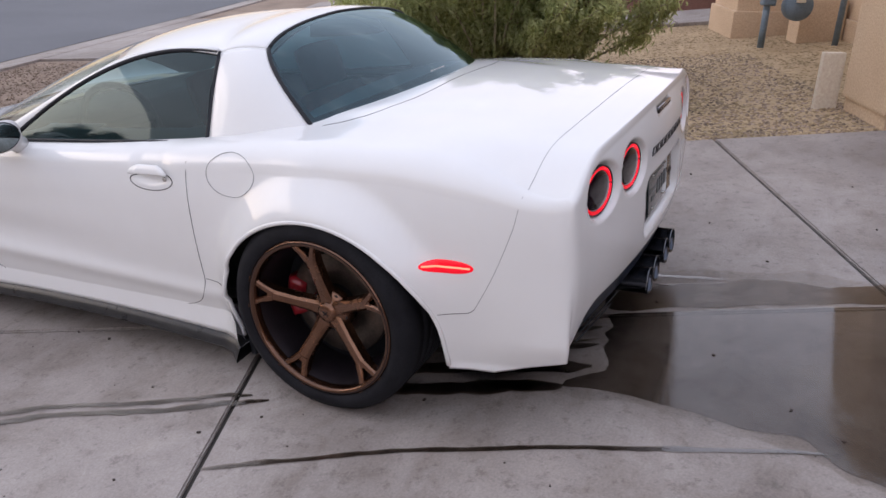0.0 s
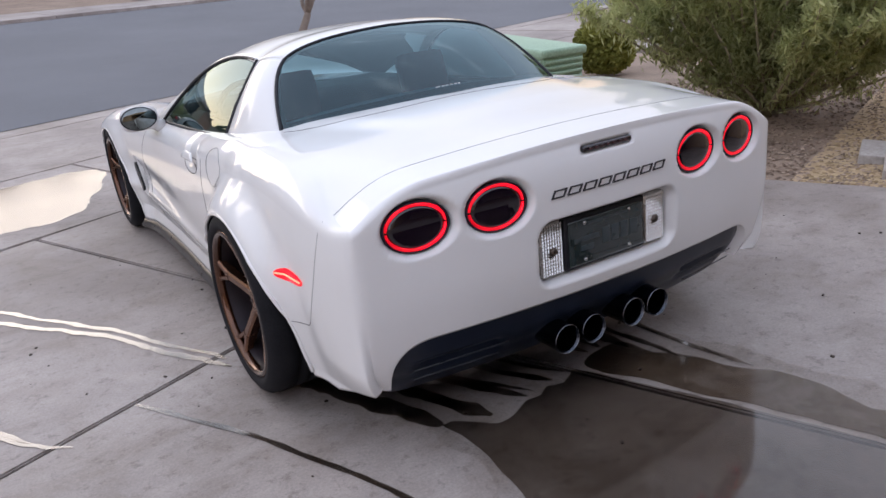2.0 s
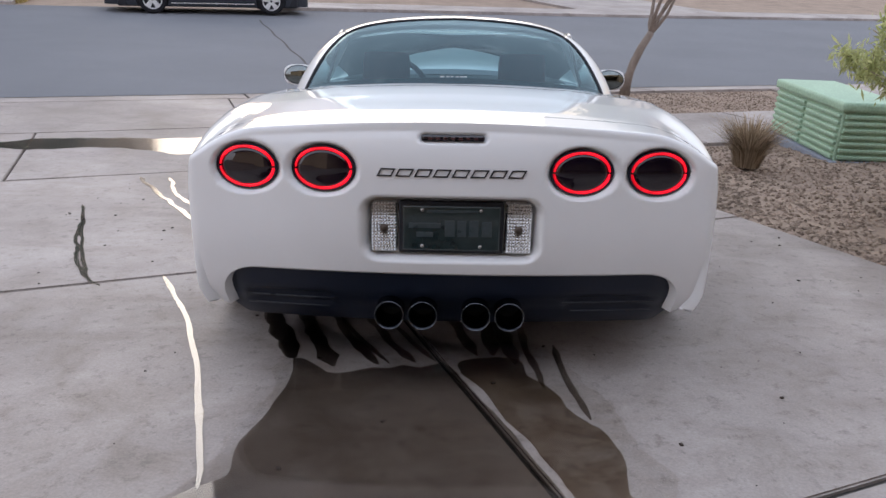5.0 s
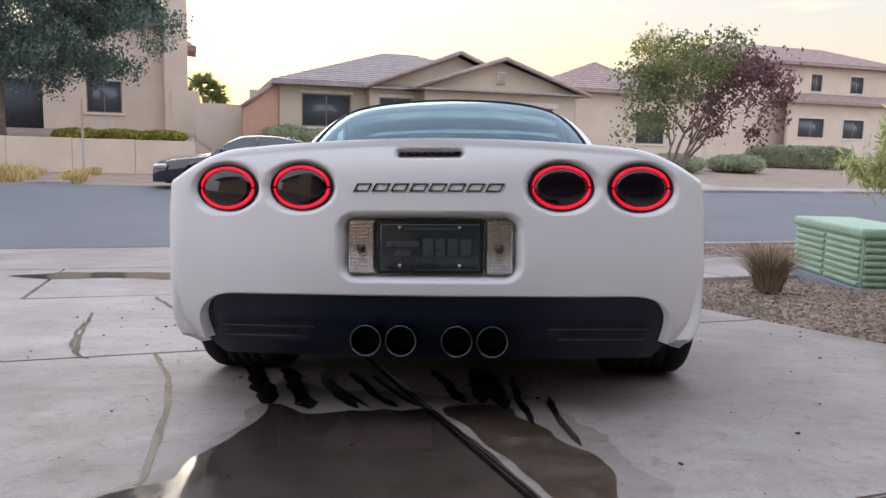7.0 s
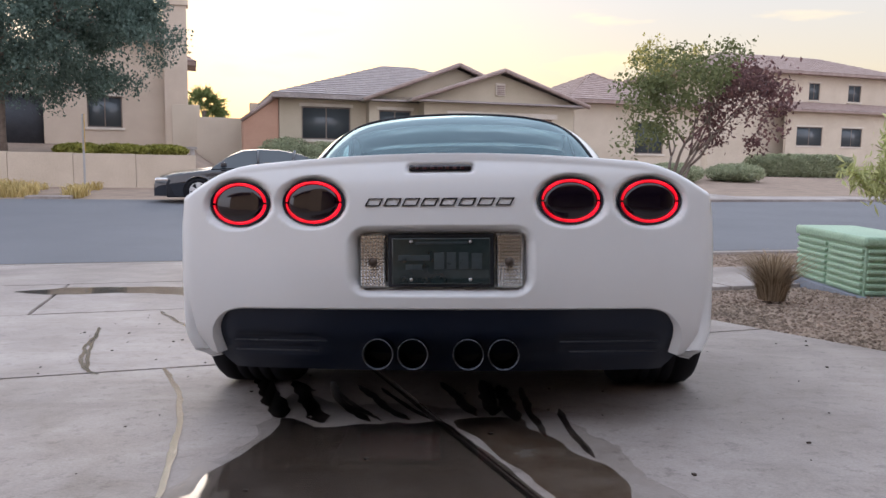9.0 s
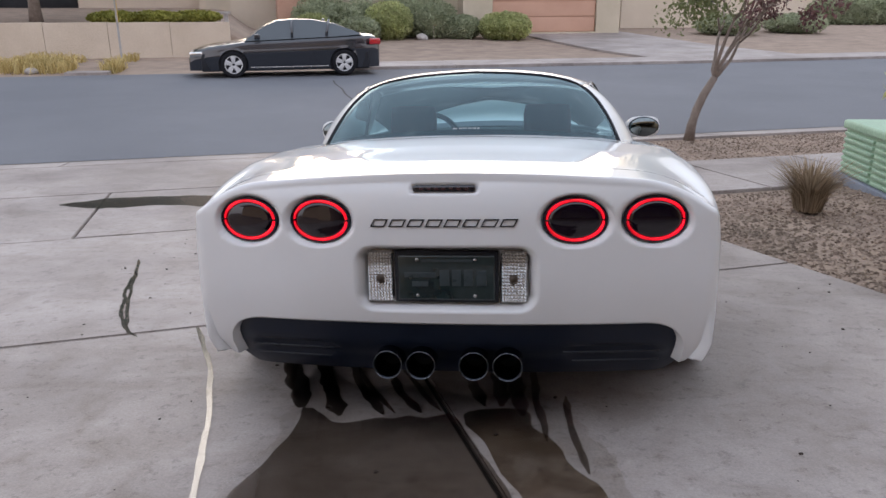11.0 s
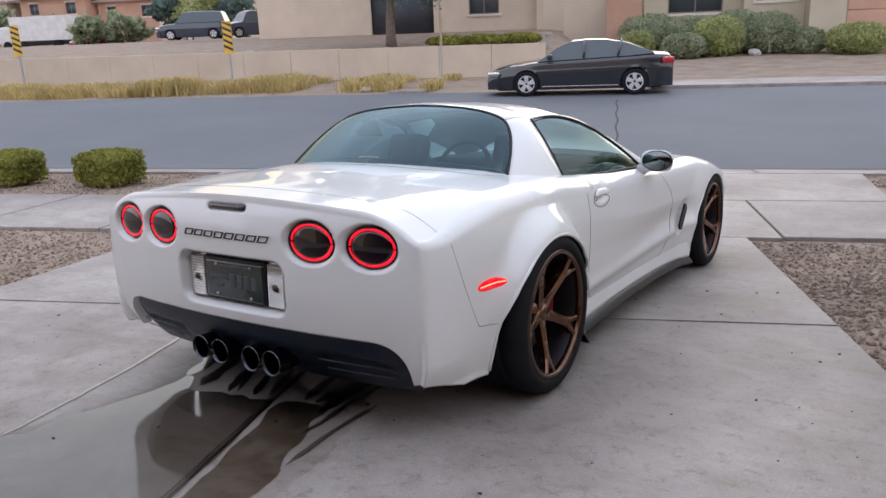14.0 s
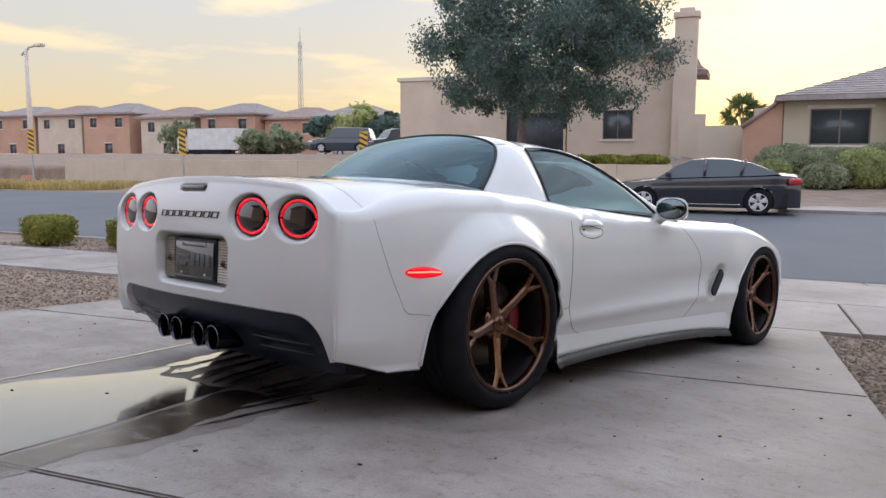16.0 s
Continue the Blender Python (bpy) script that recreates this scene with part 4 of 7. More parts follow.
for lx, lz in LAMPS:
    y0 = tail_y(lx, lz) + 0.024
    lean = math.degrees(math.atan2(tail_y(lx + 0.05, lz) - tail_y(lx - 0.05, lz), 0.1)) * 1.0
    lamp = new("tail_lamp")
    lamp.parent = car
    lamp.matrix_basis = pose(lx, y0, lz, 90, 0, 0) @ Matrix.Rotation(radians(lean), 4, "Y")
    lamp["label"] = "round tail lamp with a lit red ring"
    oval = Matrix.Diagonal((1.0, 0.715, 1.0, 1.0))
    bm = bmesh.new()
    lathe(bm, [(0.0955, -0.01), (0.096, 0.004), (0.0945, 0.0085), (0.0915, 0.0095), (0.0895, 0.007), (0.0895, -0.01)], 64, oval, True)
    part("bezel", bm, GLOSS_BLACK, lamp)
    # the light ring, in an upper and a lower arc
    for first in (0.045, math.pi + 0.045):
        bm = bmesh.new()
        rows = []
        for i in range(31):
            a = first + (math.pi - 0.09) * i / 30
            thin = 0.0035 * (1 - lobe(min(i, 30 - i), 0, 7))
            c, s = math.cos(a), math.sin(a)
            rows.append([oval @ Vector((r * c, r * s, h)) for r, h in ((0.0895 - thin, 0.001), (0.089 - thin, 0.006), (0.0865 - thin, 0.0085), (0.0805 + thin, 0.0088), (0.0775 + thin, 0.0075), (0.0768 + thin, 0.001))])
        sheet(bm, rows)
        bmesh.ops.recalc_face_normals(bm, faces=bm.faces[:])
        part("light_ring", bm, LAMP_RED, lamp, "glowing red light ring")
    bm = bmesh.new()
    lathe(bm, [(0.090, 0.001), (0.0776, 0.003), (0.0745, 0.0072), (0.066, 0.0092), (0.046, 0.0118), (0.02, 0.0132), (0.0, 0.0136)], 56, oval)
    part("lens", bm, SMOKE, lamp, "smoked dark lens")

# high brake light in its slot
y0 = tail_y(0, 0.797)
bm = bmesh.new()
box(bm, (-0.092, y0 - 0.004, 0.7875), (0.092, y0 + 0.02, 0.8065), 0.007)
brake = part("high_brake_light", bm, SMOKE, car, "dark strip of the high brake light")
DIODE = paint("unlit_diode", (0.06, 0.02, 0.022), 0.2)
for i in range(7):
    part("diode", boxed((-0.072 + 0.022 * i, y0 - 0.006, 0.793), (-0.060 + 0.022 * i, y0 - 0.003, 0.801), 0.001), DIODE, brake)

# raised model badge: a row of slanted open lozenges
badge = new("tail_badge")
badge.parent = car
badge["label"] = "row of dark raised slanted bars"


def slanted_mark(x0, w, h, t):
    """A thin-walled parallelogram standing proud of the tail, its ends leaning to the right."""
    bm = bmesh.new()
    for p0, p1, q0, q1 in ((0, w, 0, t), (0, w, h - t, h), (0, t * 1.2, t, h - t), (w - t * 1.2, w, t, h - t)):
        vs = []
        for dy in (0.001, -0.004):
            for px, pz in ((p0, q0), (p1, q0), (p1, q1), (p0, q1)):
                x, z = x0 + px + 0.55 * pz, 0.6855 + pz
                vs.append(bm.verts.new((x, tail_y(x, z) + dy, z)))
        for q in ((4, 5, 6, 7), (0, 1, 5, 4), (1, 2, 6, 5), (2, 3, 7, 6), (3, 0, 4, 7)):
            bm.faces.new([vs[n] for n in q])
    bmesh.ops.recalc_face_normals(bm, faces=bm.faces[:])
    return bm


for i in range(8):
    part("badge_bar", slanted_mark(-0.2225 + 0.0549 * i, 0.0435, 0.0235, 0.0036), BADGE_BLACK, badge, smooth=False)

# number plate, frame and reversing lamps in the recess
PLATE_Y = -0.776
frame_ob = part("plate_frame", boxed((-0.158, PLATE_Y - 0.012, 0.444), (0.158, PLATE_Y + 0.012, 0.604), 0.006), SATIN_BLACK, car, "black plate holder")
m_plate = surface("smoked_plate_cover", (0.012, 0.022, 0.024), (0.03, 0.045, 0.045), 0.05, scale=6, fine=40, relief=0.0, spread=0.02, coat=0.6)
cover = part("plate_cover", boxed((-0.147, PLATE_Y - 0.018, 0.454), (0.147, PLATE_Y - 0.011, 0.592), 0.005), m_plate, frame_ob, "smoked cover over the number plate")
m_bar = surface("faded_plate_print", (0.035, 0.05, 0.055), (0.05, 0.065, 0.07), 0.3, scale=20, fine=90, relief=0.0)
for x0, x1, z0, z1 in ((-0.075, 0.08, 0.572, 0.580), (-0.128, -0.032, 0.524, 0.540), (-0.105, -0.055, 0.496, 0.512), (-0.020, 0.010, 0.498, 0.548), (0.018, 0.045, 0.498, 0.548), (0.054, 0.082, 0.498, 0.548), (0.092, 0.122, 0.498, 0.546)):
    part("print_bar", boxed((x0, PLATE_Y - 0.0195, z0), (x1, PLATE_Y - 0.017, z1), 0.0008), m_bar, cover)
for x in (-0.088, 0.088):
    for z in (0.468, 0.580):
        bm = bmesh.new()
        lathe(bm, [(0, 0.006), (0.004, 0.005), (0.006, 0.002), (0.006, -0.001)], 14, pose(x, PLATE_Y - 0.018, z, 90))
        part("screw", bm, STEEL, frame_ob)
for side in (1, -1):
    lamp = new("reversing_lamp")
    lamp.parent = car
    lamp["label"] = "clear prismatic reversing lamp beside the plate"
    bm = bmesh.new()
    box(bm, (side * 0.162 if side > 0 else -0.246, PLATE_Y - 0.008, 0.441), (0.246 if side > 0 else -0.162, PLATE_Y + 0.02, 0.606), 0.016)
    part("lamp_body", bm, STEEL, lamp)
    bm = bmesh.new()
    for i in range(8):
        for k in range(15):
            x, z = 0.171 + 0.0094 * i, 0.452 + 0.0103 * k
            x *= side
            p = [bm.verts.new((x + dx * 0.0046, PLATE_Y - 0.009, z + dz * 0.005)) for dx, dz in ((-1, -1), (1, -1), (1, 1), (-1, 1))]
            tip = bm.verts.new((x + 0.0012 * side, PLATE_Y - 0.0150, z - 0.0022))
            for a in range(4):
                bm.faces.new((p[a], p[(a + 1) % 4], tip))
    bmesh.ops.recalc_face_normals(bm, faces=bm.faces[:])
    part("lens", bm, GLINT_LENS, lamp, "ribbed clear lens", smooth=False)
    bm = bmesh.new()
    lathe(bm, [(0, 0.013), (0.006, 0.012), (0.012, 0.008), (0.014, 0.0)], 18, pose(side * 0.203, PLATE_Y - 0.009, 0.520, 90))
    part("bulb", bm, ROTOR, lamp)

# black diffuser below the tail, with louvres, and four exhaust tips
bm = bmesh.new()
rows = []
for k in range(21):
    v = k / 20
    row = []
    for i in range(61):
        u = -1 + 2 * i / 60
        z = 0.415 - 0.245 * v
        x = u * (0.730 - 0.045 * lobe(z, 0.25, 0.17) ** 2)
        y = tail_y(min(abs(x), 0.728), max(z, 0.24)) + 0.012 + 0.085 * lobe(z, 0.33, 0.17) ** 2 + 0.02 * smooth_step(0.64, 0.72, abs(x))
        slot = 0.020 * smooth_step(0.36, 0.39, abs(x)) * (1 - smooth_step(0.62, 0.65, abs(x)))
        y += slot * (math.exp(-((z - 0.284) / 0.010) ** 2) + math.exp(-((z - 0.252) / 0.010) ** 2))
        row.append((x, y, z))
    rows.append(row)
sheet(bm, rows)
bmesh.ops.recalc_face_normals(bm, faces=bm.faces[:])
diffuser = part("diffuser", bm, GLOSS_BLACK, car, "gloss black rear diffuser")
for side in (1, -1):
    for z, first in ((0.294, 0.355), (0.262, 0.385)):
        pts = [(side * x, tail_y(x, z) + 0.016, z - 0.018) for x in (first, 0.45, 0.55, 0.652)]
        part("louvre", tubed(pts, 0.0022, 8), TRIM_BLACK, diffuser)
part("rear_tray", boxed((-0.60, -0.64, 0.245), (0.60, -0.40, 0.26), 0.005), SATIN_BLACK, car)
for x in (-0.188, -0.084, 0.081, 0.185):
    bm = bmesh.new()
    lathe(bm, [(0.0445, 0.24), (0.0450, 0.012), (0.0455, 0.004), (0.0455, 0.0), (0.0425, 0.002), (0.040, 0.012), (0.036, 0.06), (0.034, 0.26), (0.037, 0.26)], 40, pose(x, -0.815, 0.247, -90), True)
    tip = part("exhaust_tip", bm, DARK_CHROME, car, "black chrome round exhaust tip")
    bm = bmesh.new()
    lathe(bm, [(0.0458, 0.005), (0.0461, 0.001), (0.0456, -0.0010), (0.0447, -0.0008), (0.0442, 0.003), (0.0444, 0.008)], 40, pose(x, -0.815, 0.247, -90), True)
    part("rolled_edge", bm, TIP_STEEL, tip, "polished bevelled edge")
    # black disc closes the pipe, standing in for its dark inside
    bm = bmesh.new()
    lathe(bm, [(0, 0.10), (0.036, 0.10)], 24, pose(x, -0.815, 0.247, -90))
    part("dark_bore", bm, SATIN_BLACK, tip)
bm = bmesh.new()
lathe(bm, [(0, -0.55), (0.09, -0.55), (0.10, -0.5), (0.10, 0.5), (0.09, 0.55), (0, 0.55)], 24, pose(0, -0.48, 0.30, 0, 90, 0))
part("silencer", bm, SATIN_BLACK, car)

# ---------------------------------------------------------------- flanks
for side in (1, -1):
    # lit side marker
    mark = new("side_marker")
    mark.parent = car
    mark["label"] = "slim oval red side marker, lit"
    y0, z0 = -0.408, 0.530
    bm = bmesh.new()
    rows = []
    for r in (1.0, 0.92, 0.6, 0.25, 0.02):
        row = []
        for i in range(37):
            a = 2 * math.pi * i / 36
            y, z = y0 + 0.077 * r * math.cos(a), z0 + 0.0205 * r * math.sin(a)
            row.append((side * (body_wall(0, y, z).x + 0.001 + 0.005 * (1 - r ** 3)), y, z))
        rows.append(row)
    sheet(bm, rows)
    bmesh.ops.recalc_face_normals(bm, faces=bm.faces[:])
    part("lens", bm, MARKER_RED, mark)
    part("light_strip", tubed([(side * (body_wall(0, y0 + d, z0).x + 0.006), y0 + d, z0 + 0.001) for d in (-0.068, -0.03, 0.03, 0.068)], 0.0028, 8), LAMP_AMBER, mark)
    # door handle
    door = panel_objects["door" if side > 0 else "door_left"]
    handle = new("door_handle")
    handle.parent = door
    handle["label"] = "white oval flush door handle"
    ring = on_shell([(side * 0.86, 0.687 + 0.098 * math.cos(a), 0.715 + 0.038 * math.sin(a)) for a in [2 * math.pi * i / 40 for i in range(41)]], 120)
    part("handle_gap", tubed(ring, 0.0016, 6), SEAM, handle)
    bm = bmesh.new()
    rows = []
    for k in range(9):
        z = 0.717 + 0.027 * k / 8
        h = 0.086 * math.sqrt(max(0.02, 1 - ((z - 0.715) / 0.034) ** 2))
        rows.append([(side * (body_wall(0, 0.55, 0.715).x + 0.010 - 0.012 * (k / 8) ** 2), 0.687 + h * u, z) for u in (-1, -0.6, -0.2, 0.2, 0.6, 1)])
    sheet(bm, rows)
    flap = part("flap", bm, WHITE, handle)
    so = flap.modifiers.new("thickness", "SOLIDIFY")
    so.thickness = 0.006
    bm = bmesh.new()
    lathe(bm, [(0, 0.004), (0.007, 0.003), (0.009, 0.0)], 18, pose(side * (body_wall(0, 0.62, 0.695).x), 0.627, 0.700, 0, 90 * side, 0))
    part("lock", bm, STEEL, handle)
    # dark outlet behind the front wheel
    a, b = Vector((2.022, 0.352)), Vector((2.138, 0.488))
    bm = bmesh.new()
    x = half_width(2.08) - 0.012
    d = (b - a).normalized()
    nrm = Vector((-d.y, d.x)) * 0.030
    rim_pts = []
    for i in range(13):
        w = math.pi * i / 12 - math.pi / 2
        rim_pts.append(b - d * 0.02 + d * 0.02 * math.cos(w) + nrm * -math.sin(w))
    for i in range(13):
        w = math.pi * i / 12 + math.pi / 2
        rim_pts.append(a + d * 0.02 + d * 0.02 * math.cos(w) + nrm * -math.sin(w))
    bm.faces.new([bm.verts.new((side * x, p.x, p.y)) for p in rim_pts])
    r = bmesh.ops.extrude_face_region(bm, geom=bm.faces[:])
    for v in [g for g in r["geom"] if isinstance(g, bmesh.types.BMVert)]:
        v.co.x += side * 0.011
    vent = part("wing_vent", bm, SATIN_BLACK, car, "black slanted vent in the front wing", smooth=False)
    # side blade along the sill, and the flap behind it
    bm = bmesh.new()
    rows = []
    for i in range(33):
        y = 0.40 + (2.26 - 0.40) * i / 32
        lift = 0.094 + 0.030 * math.sin(math.pi * lobe(y, 0.38, 2.2)) ** 0.8 + 0.006 * lobe(y, 1.4, 2.2)
        xo = skin(y, 0.235) + 0.009
        rows.append([(side * (xo - 0.10), y, lift + 0.042), (side * (xo - 0.02), y, lift + 0.040), (side * (xo - 0.004), y, lift + 0.034), (side * (xo + 0.020), y, lift + 0.000), (side * (xo + 0.018), y, lift - 0.006), (side * (xo - 0.10), y, lift + 0.0)])
    sheet(bm, rows)
    bmesh.ops.recalc_face_normals(bm, faces=bm.faces[:])
    part("side_skirt", bm, CARBON, car, "glossy dark grey side skirt blade")
    bm = bmesh.new()
    rows = []
    for i in range(33):
        y = 0.40 + (2.24 - 0.40) * i / 32
        wall = skin(y, 0.235)
        lift = 0.094 + 0.030 * math.sin(math.pi * lobe(y, 0.38, 2.2)) ** 0.8 + 0.006 * lobe(y, 1.4, 2.2)
        lip = wall + 0.004
        low = lift + 0.037
        rows.append([(side * (wall - 0.0015), y, 0.235), (side * (wall + (lip - wall) * 0.30), y, 0.235 + (low - 0.235) * 0.4), (side * (wall + (lip - wall) * 0.75), y, 0.235 + (low - 0.235) * 0.8), (side * lip, y, low), (side * (lip - 0.06), y, low), (side * (wall - 0.05), y, 0.235)])
    sheet(bm, rows)
    bmesh.ops.recalc_face_normals(bm, faces=bm.faces[:])
    part("rocker_panel", bm, WHITE, car, "white sill panel below the door")
    part("mud_flap", boxed((side * 0.70 if side > 0 else -0.828, 0.372, 0.090), (0.828 if side > 0 else -0.70, 0.394, 0.33), 0.006), SATIN_BLACK, car)
    # mirror: white shell on a foot, dark glass facing aft
    mirror = new("door_mirror")
    mirror.parent = car
    mirror["label"] = "white rounded door mirror"
    bm = bmesh.new()
    rows = []
    for k in range(13):
        t = k / 12
        sc = math.sqrt(max(0.0, 1 - t ** 2.2))
        rows.append([(side * (0.872 + 0.086 * (0.25 + 0.75 * sc) * math.copysign(abs(math.cos(a)) ** 0.62, math.cos(a)) - 0.03 * t), 1.355 + 0.125 * t, 0.822 + 0.057 * (0.12 + 0.88 * sc) * math.copysign(abs(math.sin(a)) ** 0.7, math.sin(a)) - 0.012 * t) for a in [2 * math.pi * i / 32 for i in range(33)]])
    sheet(bm, rows)
    bmesh.ops.remove_doubles(bm, verts=bm.verts[:], dist=1e-5)
    bmesh.ops.holes_fill(bm, edges=[e for e in bm.edges if e.is_boundary])
    bmesh.ops.recalc_face_normals(bm, faces=bm.faces[:])
    part("shell", bm, WHITE, mirror)
    bm = bmesh.new()
    lathe(bm, [(0, 0.003), (0.9, 0.003), (0.97, 0.001), (1.0, -0.004)], 32, pose(side * 0.873, 1.354, 0.822, 90) @ Matrix.Diagonal((0.084, 0.055, 1, 1)))
    part("surround", bm, SATIN_BLACK, mirror)
    bm = bmesh.new()
    lathe(bm, [(0, 0.0075), (0.88, 0.007), (0.95, 0.004)], 32, pose(side * 0.873, 1.354, 0.822, 90) @ Matrix.Diagonal((0.080, 0.052, 1, 1)))
    part("glass", bm, MIRROR_GLASS, mirror, "mirror glass reflecting the driveway")
    bm = bmesh.new()
    tube(bm, [(side * 0.77, 1.40, 0.765), (side * 0.80, 1.395, 0.78), (side * 0.85, 1.40, 0.805)], [0.035, 0.028, 0.03], 12)
    part("foot", bm, WHITE, mirror)

# fuel flap on the left haunch
pts = []
for i in range(45):
    a = 2 * math.pi * i / 44
    y, z = 0.338 + 0.098 * math.cos(a), 0.733 + 0.066 * math.sin(a)
    pts.append((y, z))
fl = []
for y, z in pts:
    fl.append(Vector((-skin(y, z) - 0.0003, y, z)))
seam_line(fl, car, 0.0010, "fuel_flap_gap", FINE_SEAM)

# ---------------------------------------------------------------- cabin inside
part("cabin_floor", boxed((-0.66, 0.25, 0.19), (0.66, 1.95, 0.30), 0.02), LEATHER_BLACK, car)
part("rear_shelf", boxed((-0.60, -0.10, 0.58), (0.60, 0.42, 0.62), 0.02), LEATHER_BLACK, car)
part("bulkhead", boxed((-0.62, -0.12, 0.3), (0.62, -0.08, 0.80), 0.01), LEATHER_BLACK, car)
for side in (1, -1):
    part("door_lining", boxed((side * 0.64 if side > 0 else -0.70, 0.25, 0.25), (0.70 if side > 0 else -0.64, 1.75, 0.775), 0.02), LEATHER_BLACK, car)
    seat = new("seat")
    seat.parent = car
    seat["label"] = "dark red leather bucket seat"
    lean = pose(side * 0.33, 0.62, 0.30, -16)
    part("cushion", boxed((side * 0.33 - 0.24, 0.60, 0.28), (side * 0.33 + 0.24, 1.12, 0.44), 0.05), LEATHER_RED, seat)
    bm = bmesh.new()
    box(bm, (-0.20, -0.06, 0.05), (0.20, 0.06, 0.50), 0.05, lean)
    part("backrest", bm, LEATHER_RED, seat)
    for g in (-1, 1):
        bm = bmesh.new()
        box(bm, (g * 0.21 - 0.045, -0.05, 0.08), (g * 0.21 + 0.045, 0.11, 0.46), 0.04, lean)
        part("bolster", bm, LEATHER_RED, seat)
    bm = bmesh.new()
    box(bm, (-0.115, -0.05, 0.50), (0.115, 0.05, 0.70), 0.045, lean)
    part("headrest", bm, LEATHER_RED, seat)
dash = part("dashboard", boxed((-0.66, 1.45, 0.60), (0.66, 1.90, 0.80), 0.07), LEATHER_BLACK, car)
bm = bmesh.new()
lathe(bm, [(0.175 + 0.015 * math.cos(a), 0.015 * math.sin(a)) for a in [2 * math.pi * i / 10 for i in range(10)]], 36, pose(-0.33, 1.36, 0.74, 68), True)
box(bm, (-0.17, -0.02, -0.008), (0.17, 0.02, 0.008), 0.006, pose(-0.33, 1.36, 0.74, 68))
part("steering_wheel", bm, LEATHER_BLACK, car)
part("console", boxed((-0.09, 0.45, 0.30), (0.09, 1.6, 0.55), 0.04), LEATHER_BLACK, car)
# maker's sticker on the rear glass as plain bars
m_stick = surface("white_sticker", (0.5, 0.5, 0.5), (0.6, 0.6, 0.6), 0.5, scale=20, fine=90, relief=0.0)
for x0, x1 in ((-0.055, -0.038), (-0.03, -0.018), (-0.013, 0.0), (0.005, 0.018), (0.023, 0.036), (0.04, 0.05)):
    part("sticker_bar", boxed((x0, 0.018, 0.9075), (x1, 0.022, 0.9175), 0.0006), m_stick, car)

# ---------------------------------------------------------------- water left on the driveway after washing
def wet_film(name, tint, edge_tint, gloss, skin=1.33, bare=(0.30, 0.42), ripple=0.03, gain=2.5):
    """Water on concrete: a thin clear film that darkens the pores below it and mirrors the sky, thinning out in blotches."""
    m, t, p = tree_of(name)
    where = coords(t)
    depth = grain(t, 3.1, 9, 0.74, where, 0.5)
    clear = t.nodes.new("ShaderNodeBsdfTransparent")
    t.links.new(ramp(t, depth, [(bare[0], edge_tint), (bare[1], tint)]), clear.inputs[0])
    shine = t.nodes.new("ShaderNodeBsdfGlossy")
    t.links.new(ramp(t, depth, [(bare[0], (0.34,) * 3), (bare[1], (gloss + 0.05,) * 3), (0.6, (gloss,) * 3)]), shine.inputs["Roughness"])
    b = node(t, "Bump", Strength=ripple, Distance=0.003)
    t.links.new(grain(t, 45, 3, 0.5, where), b.inputs["Height"])
    t.links.new(b.outputs[0], shine.inputs["Normal"])
    both = t.nodes.new("ShaderNodeMixShader")
    out = t.nodes["Material Output"]
    lift = t.nodes.new("ShaderNodeMath")
    lift.operation, lift.use_clamp = "MULTIPLY", True
    lift.inputs[1].default_value = gain
    steep = t.nodes.new("ShaderNodeMath")
    steep.operation = "POWER"
    steep.inputs[1].default_value = 1.5
    t.links.new(node(t, "Fresnel", IOR=skin).outputs[0], steep.inputs[0])
    t.links.new(steep.outputs[0], lift.inputs[0])
    for a, c in ((lift.outputs[0], both.inputs[0]), (clear.outputs[0], both.inputs[1]), (shine.outputs[0], both.inputs[2]), (both.outputs[0], out.inputs[0])):
        t.links.new(a, c)
    return m


WET = wet_film("wet_concrete", (0.71, 0.665, 0.62), (0.83, 0.795, 0.755), 0.045, 1.5, (0.26, 0.44), gain=4.6)
BROWN_WET = wet_film("brown_wet_concrete", (0.66, 0.59, 0.51), (0.86, 0.815, 0.76), 0.13, 1.5, (0.32, 0.50))
DAMP = wet_film("damp_concrete", (0.92, 0.90, 0.875), (0.985, 0.98, 0.975), 0.30, 1.15, (0.38, 0.58))
SHALLOW = wet_film("shallow_puddle", (0.86, 0.83, 0.80), (0.95, 0.93, 0.91), 0.09, 2.0, (0.30, 0.42), gain=2.1)
TRICKLE = wet_film("water_trickle", (0.52, 0.47, 0.42), (0.62, 0.57, 0.52), 0.13, 2.0, (0.2, 0.3), ripple=0.2, gain=3.6)


def ragged(points, step=0.03, rough=0.02, seed=0.0):
    """A closed outline with a wandering edge."""
    ps = [Vector((x, y, 0)) for x, y in points]
    out = []
    n = len(ps)
    for i in range(n):
        a, b, c, d = ps[i - 1], ps[i], ps[(i + 1) % n], ps[(i + 2) % n]
        k = max(2, int((c - b).length / step))
        for q in range(k):
            u = q / k
            p = 0.5 * (2 * b + (c - a) * u + (2 * a - 5 * b + 4 * c - d) * u * u + (3 * b - a - 3 * c + d) * u ** 3)
            w = noise.noise_vector(p * 4.0 + Vector((seed, 3.1, 0))) * rough * 1.6 + noise.noise_vector(p * 17.0 + Vector((0, seed, 0))) * rough * 0.6
            out.append(p + Vector((w.x, w.y, 0)))
    return out


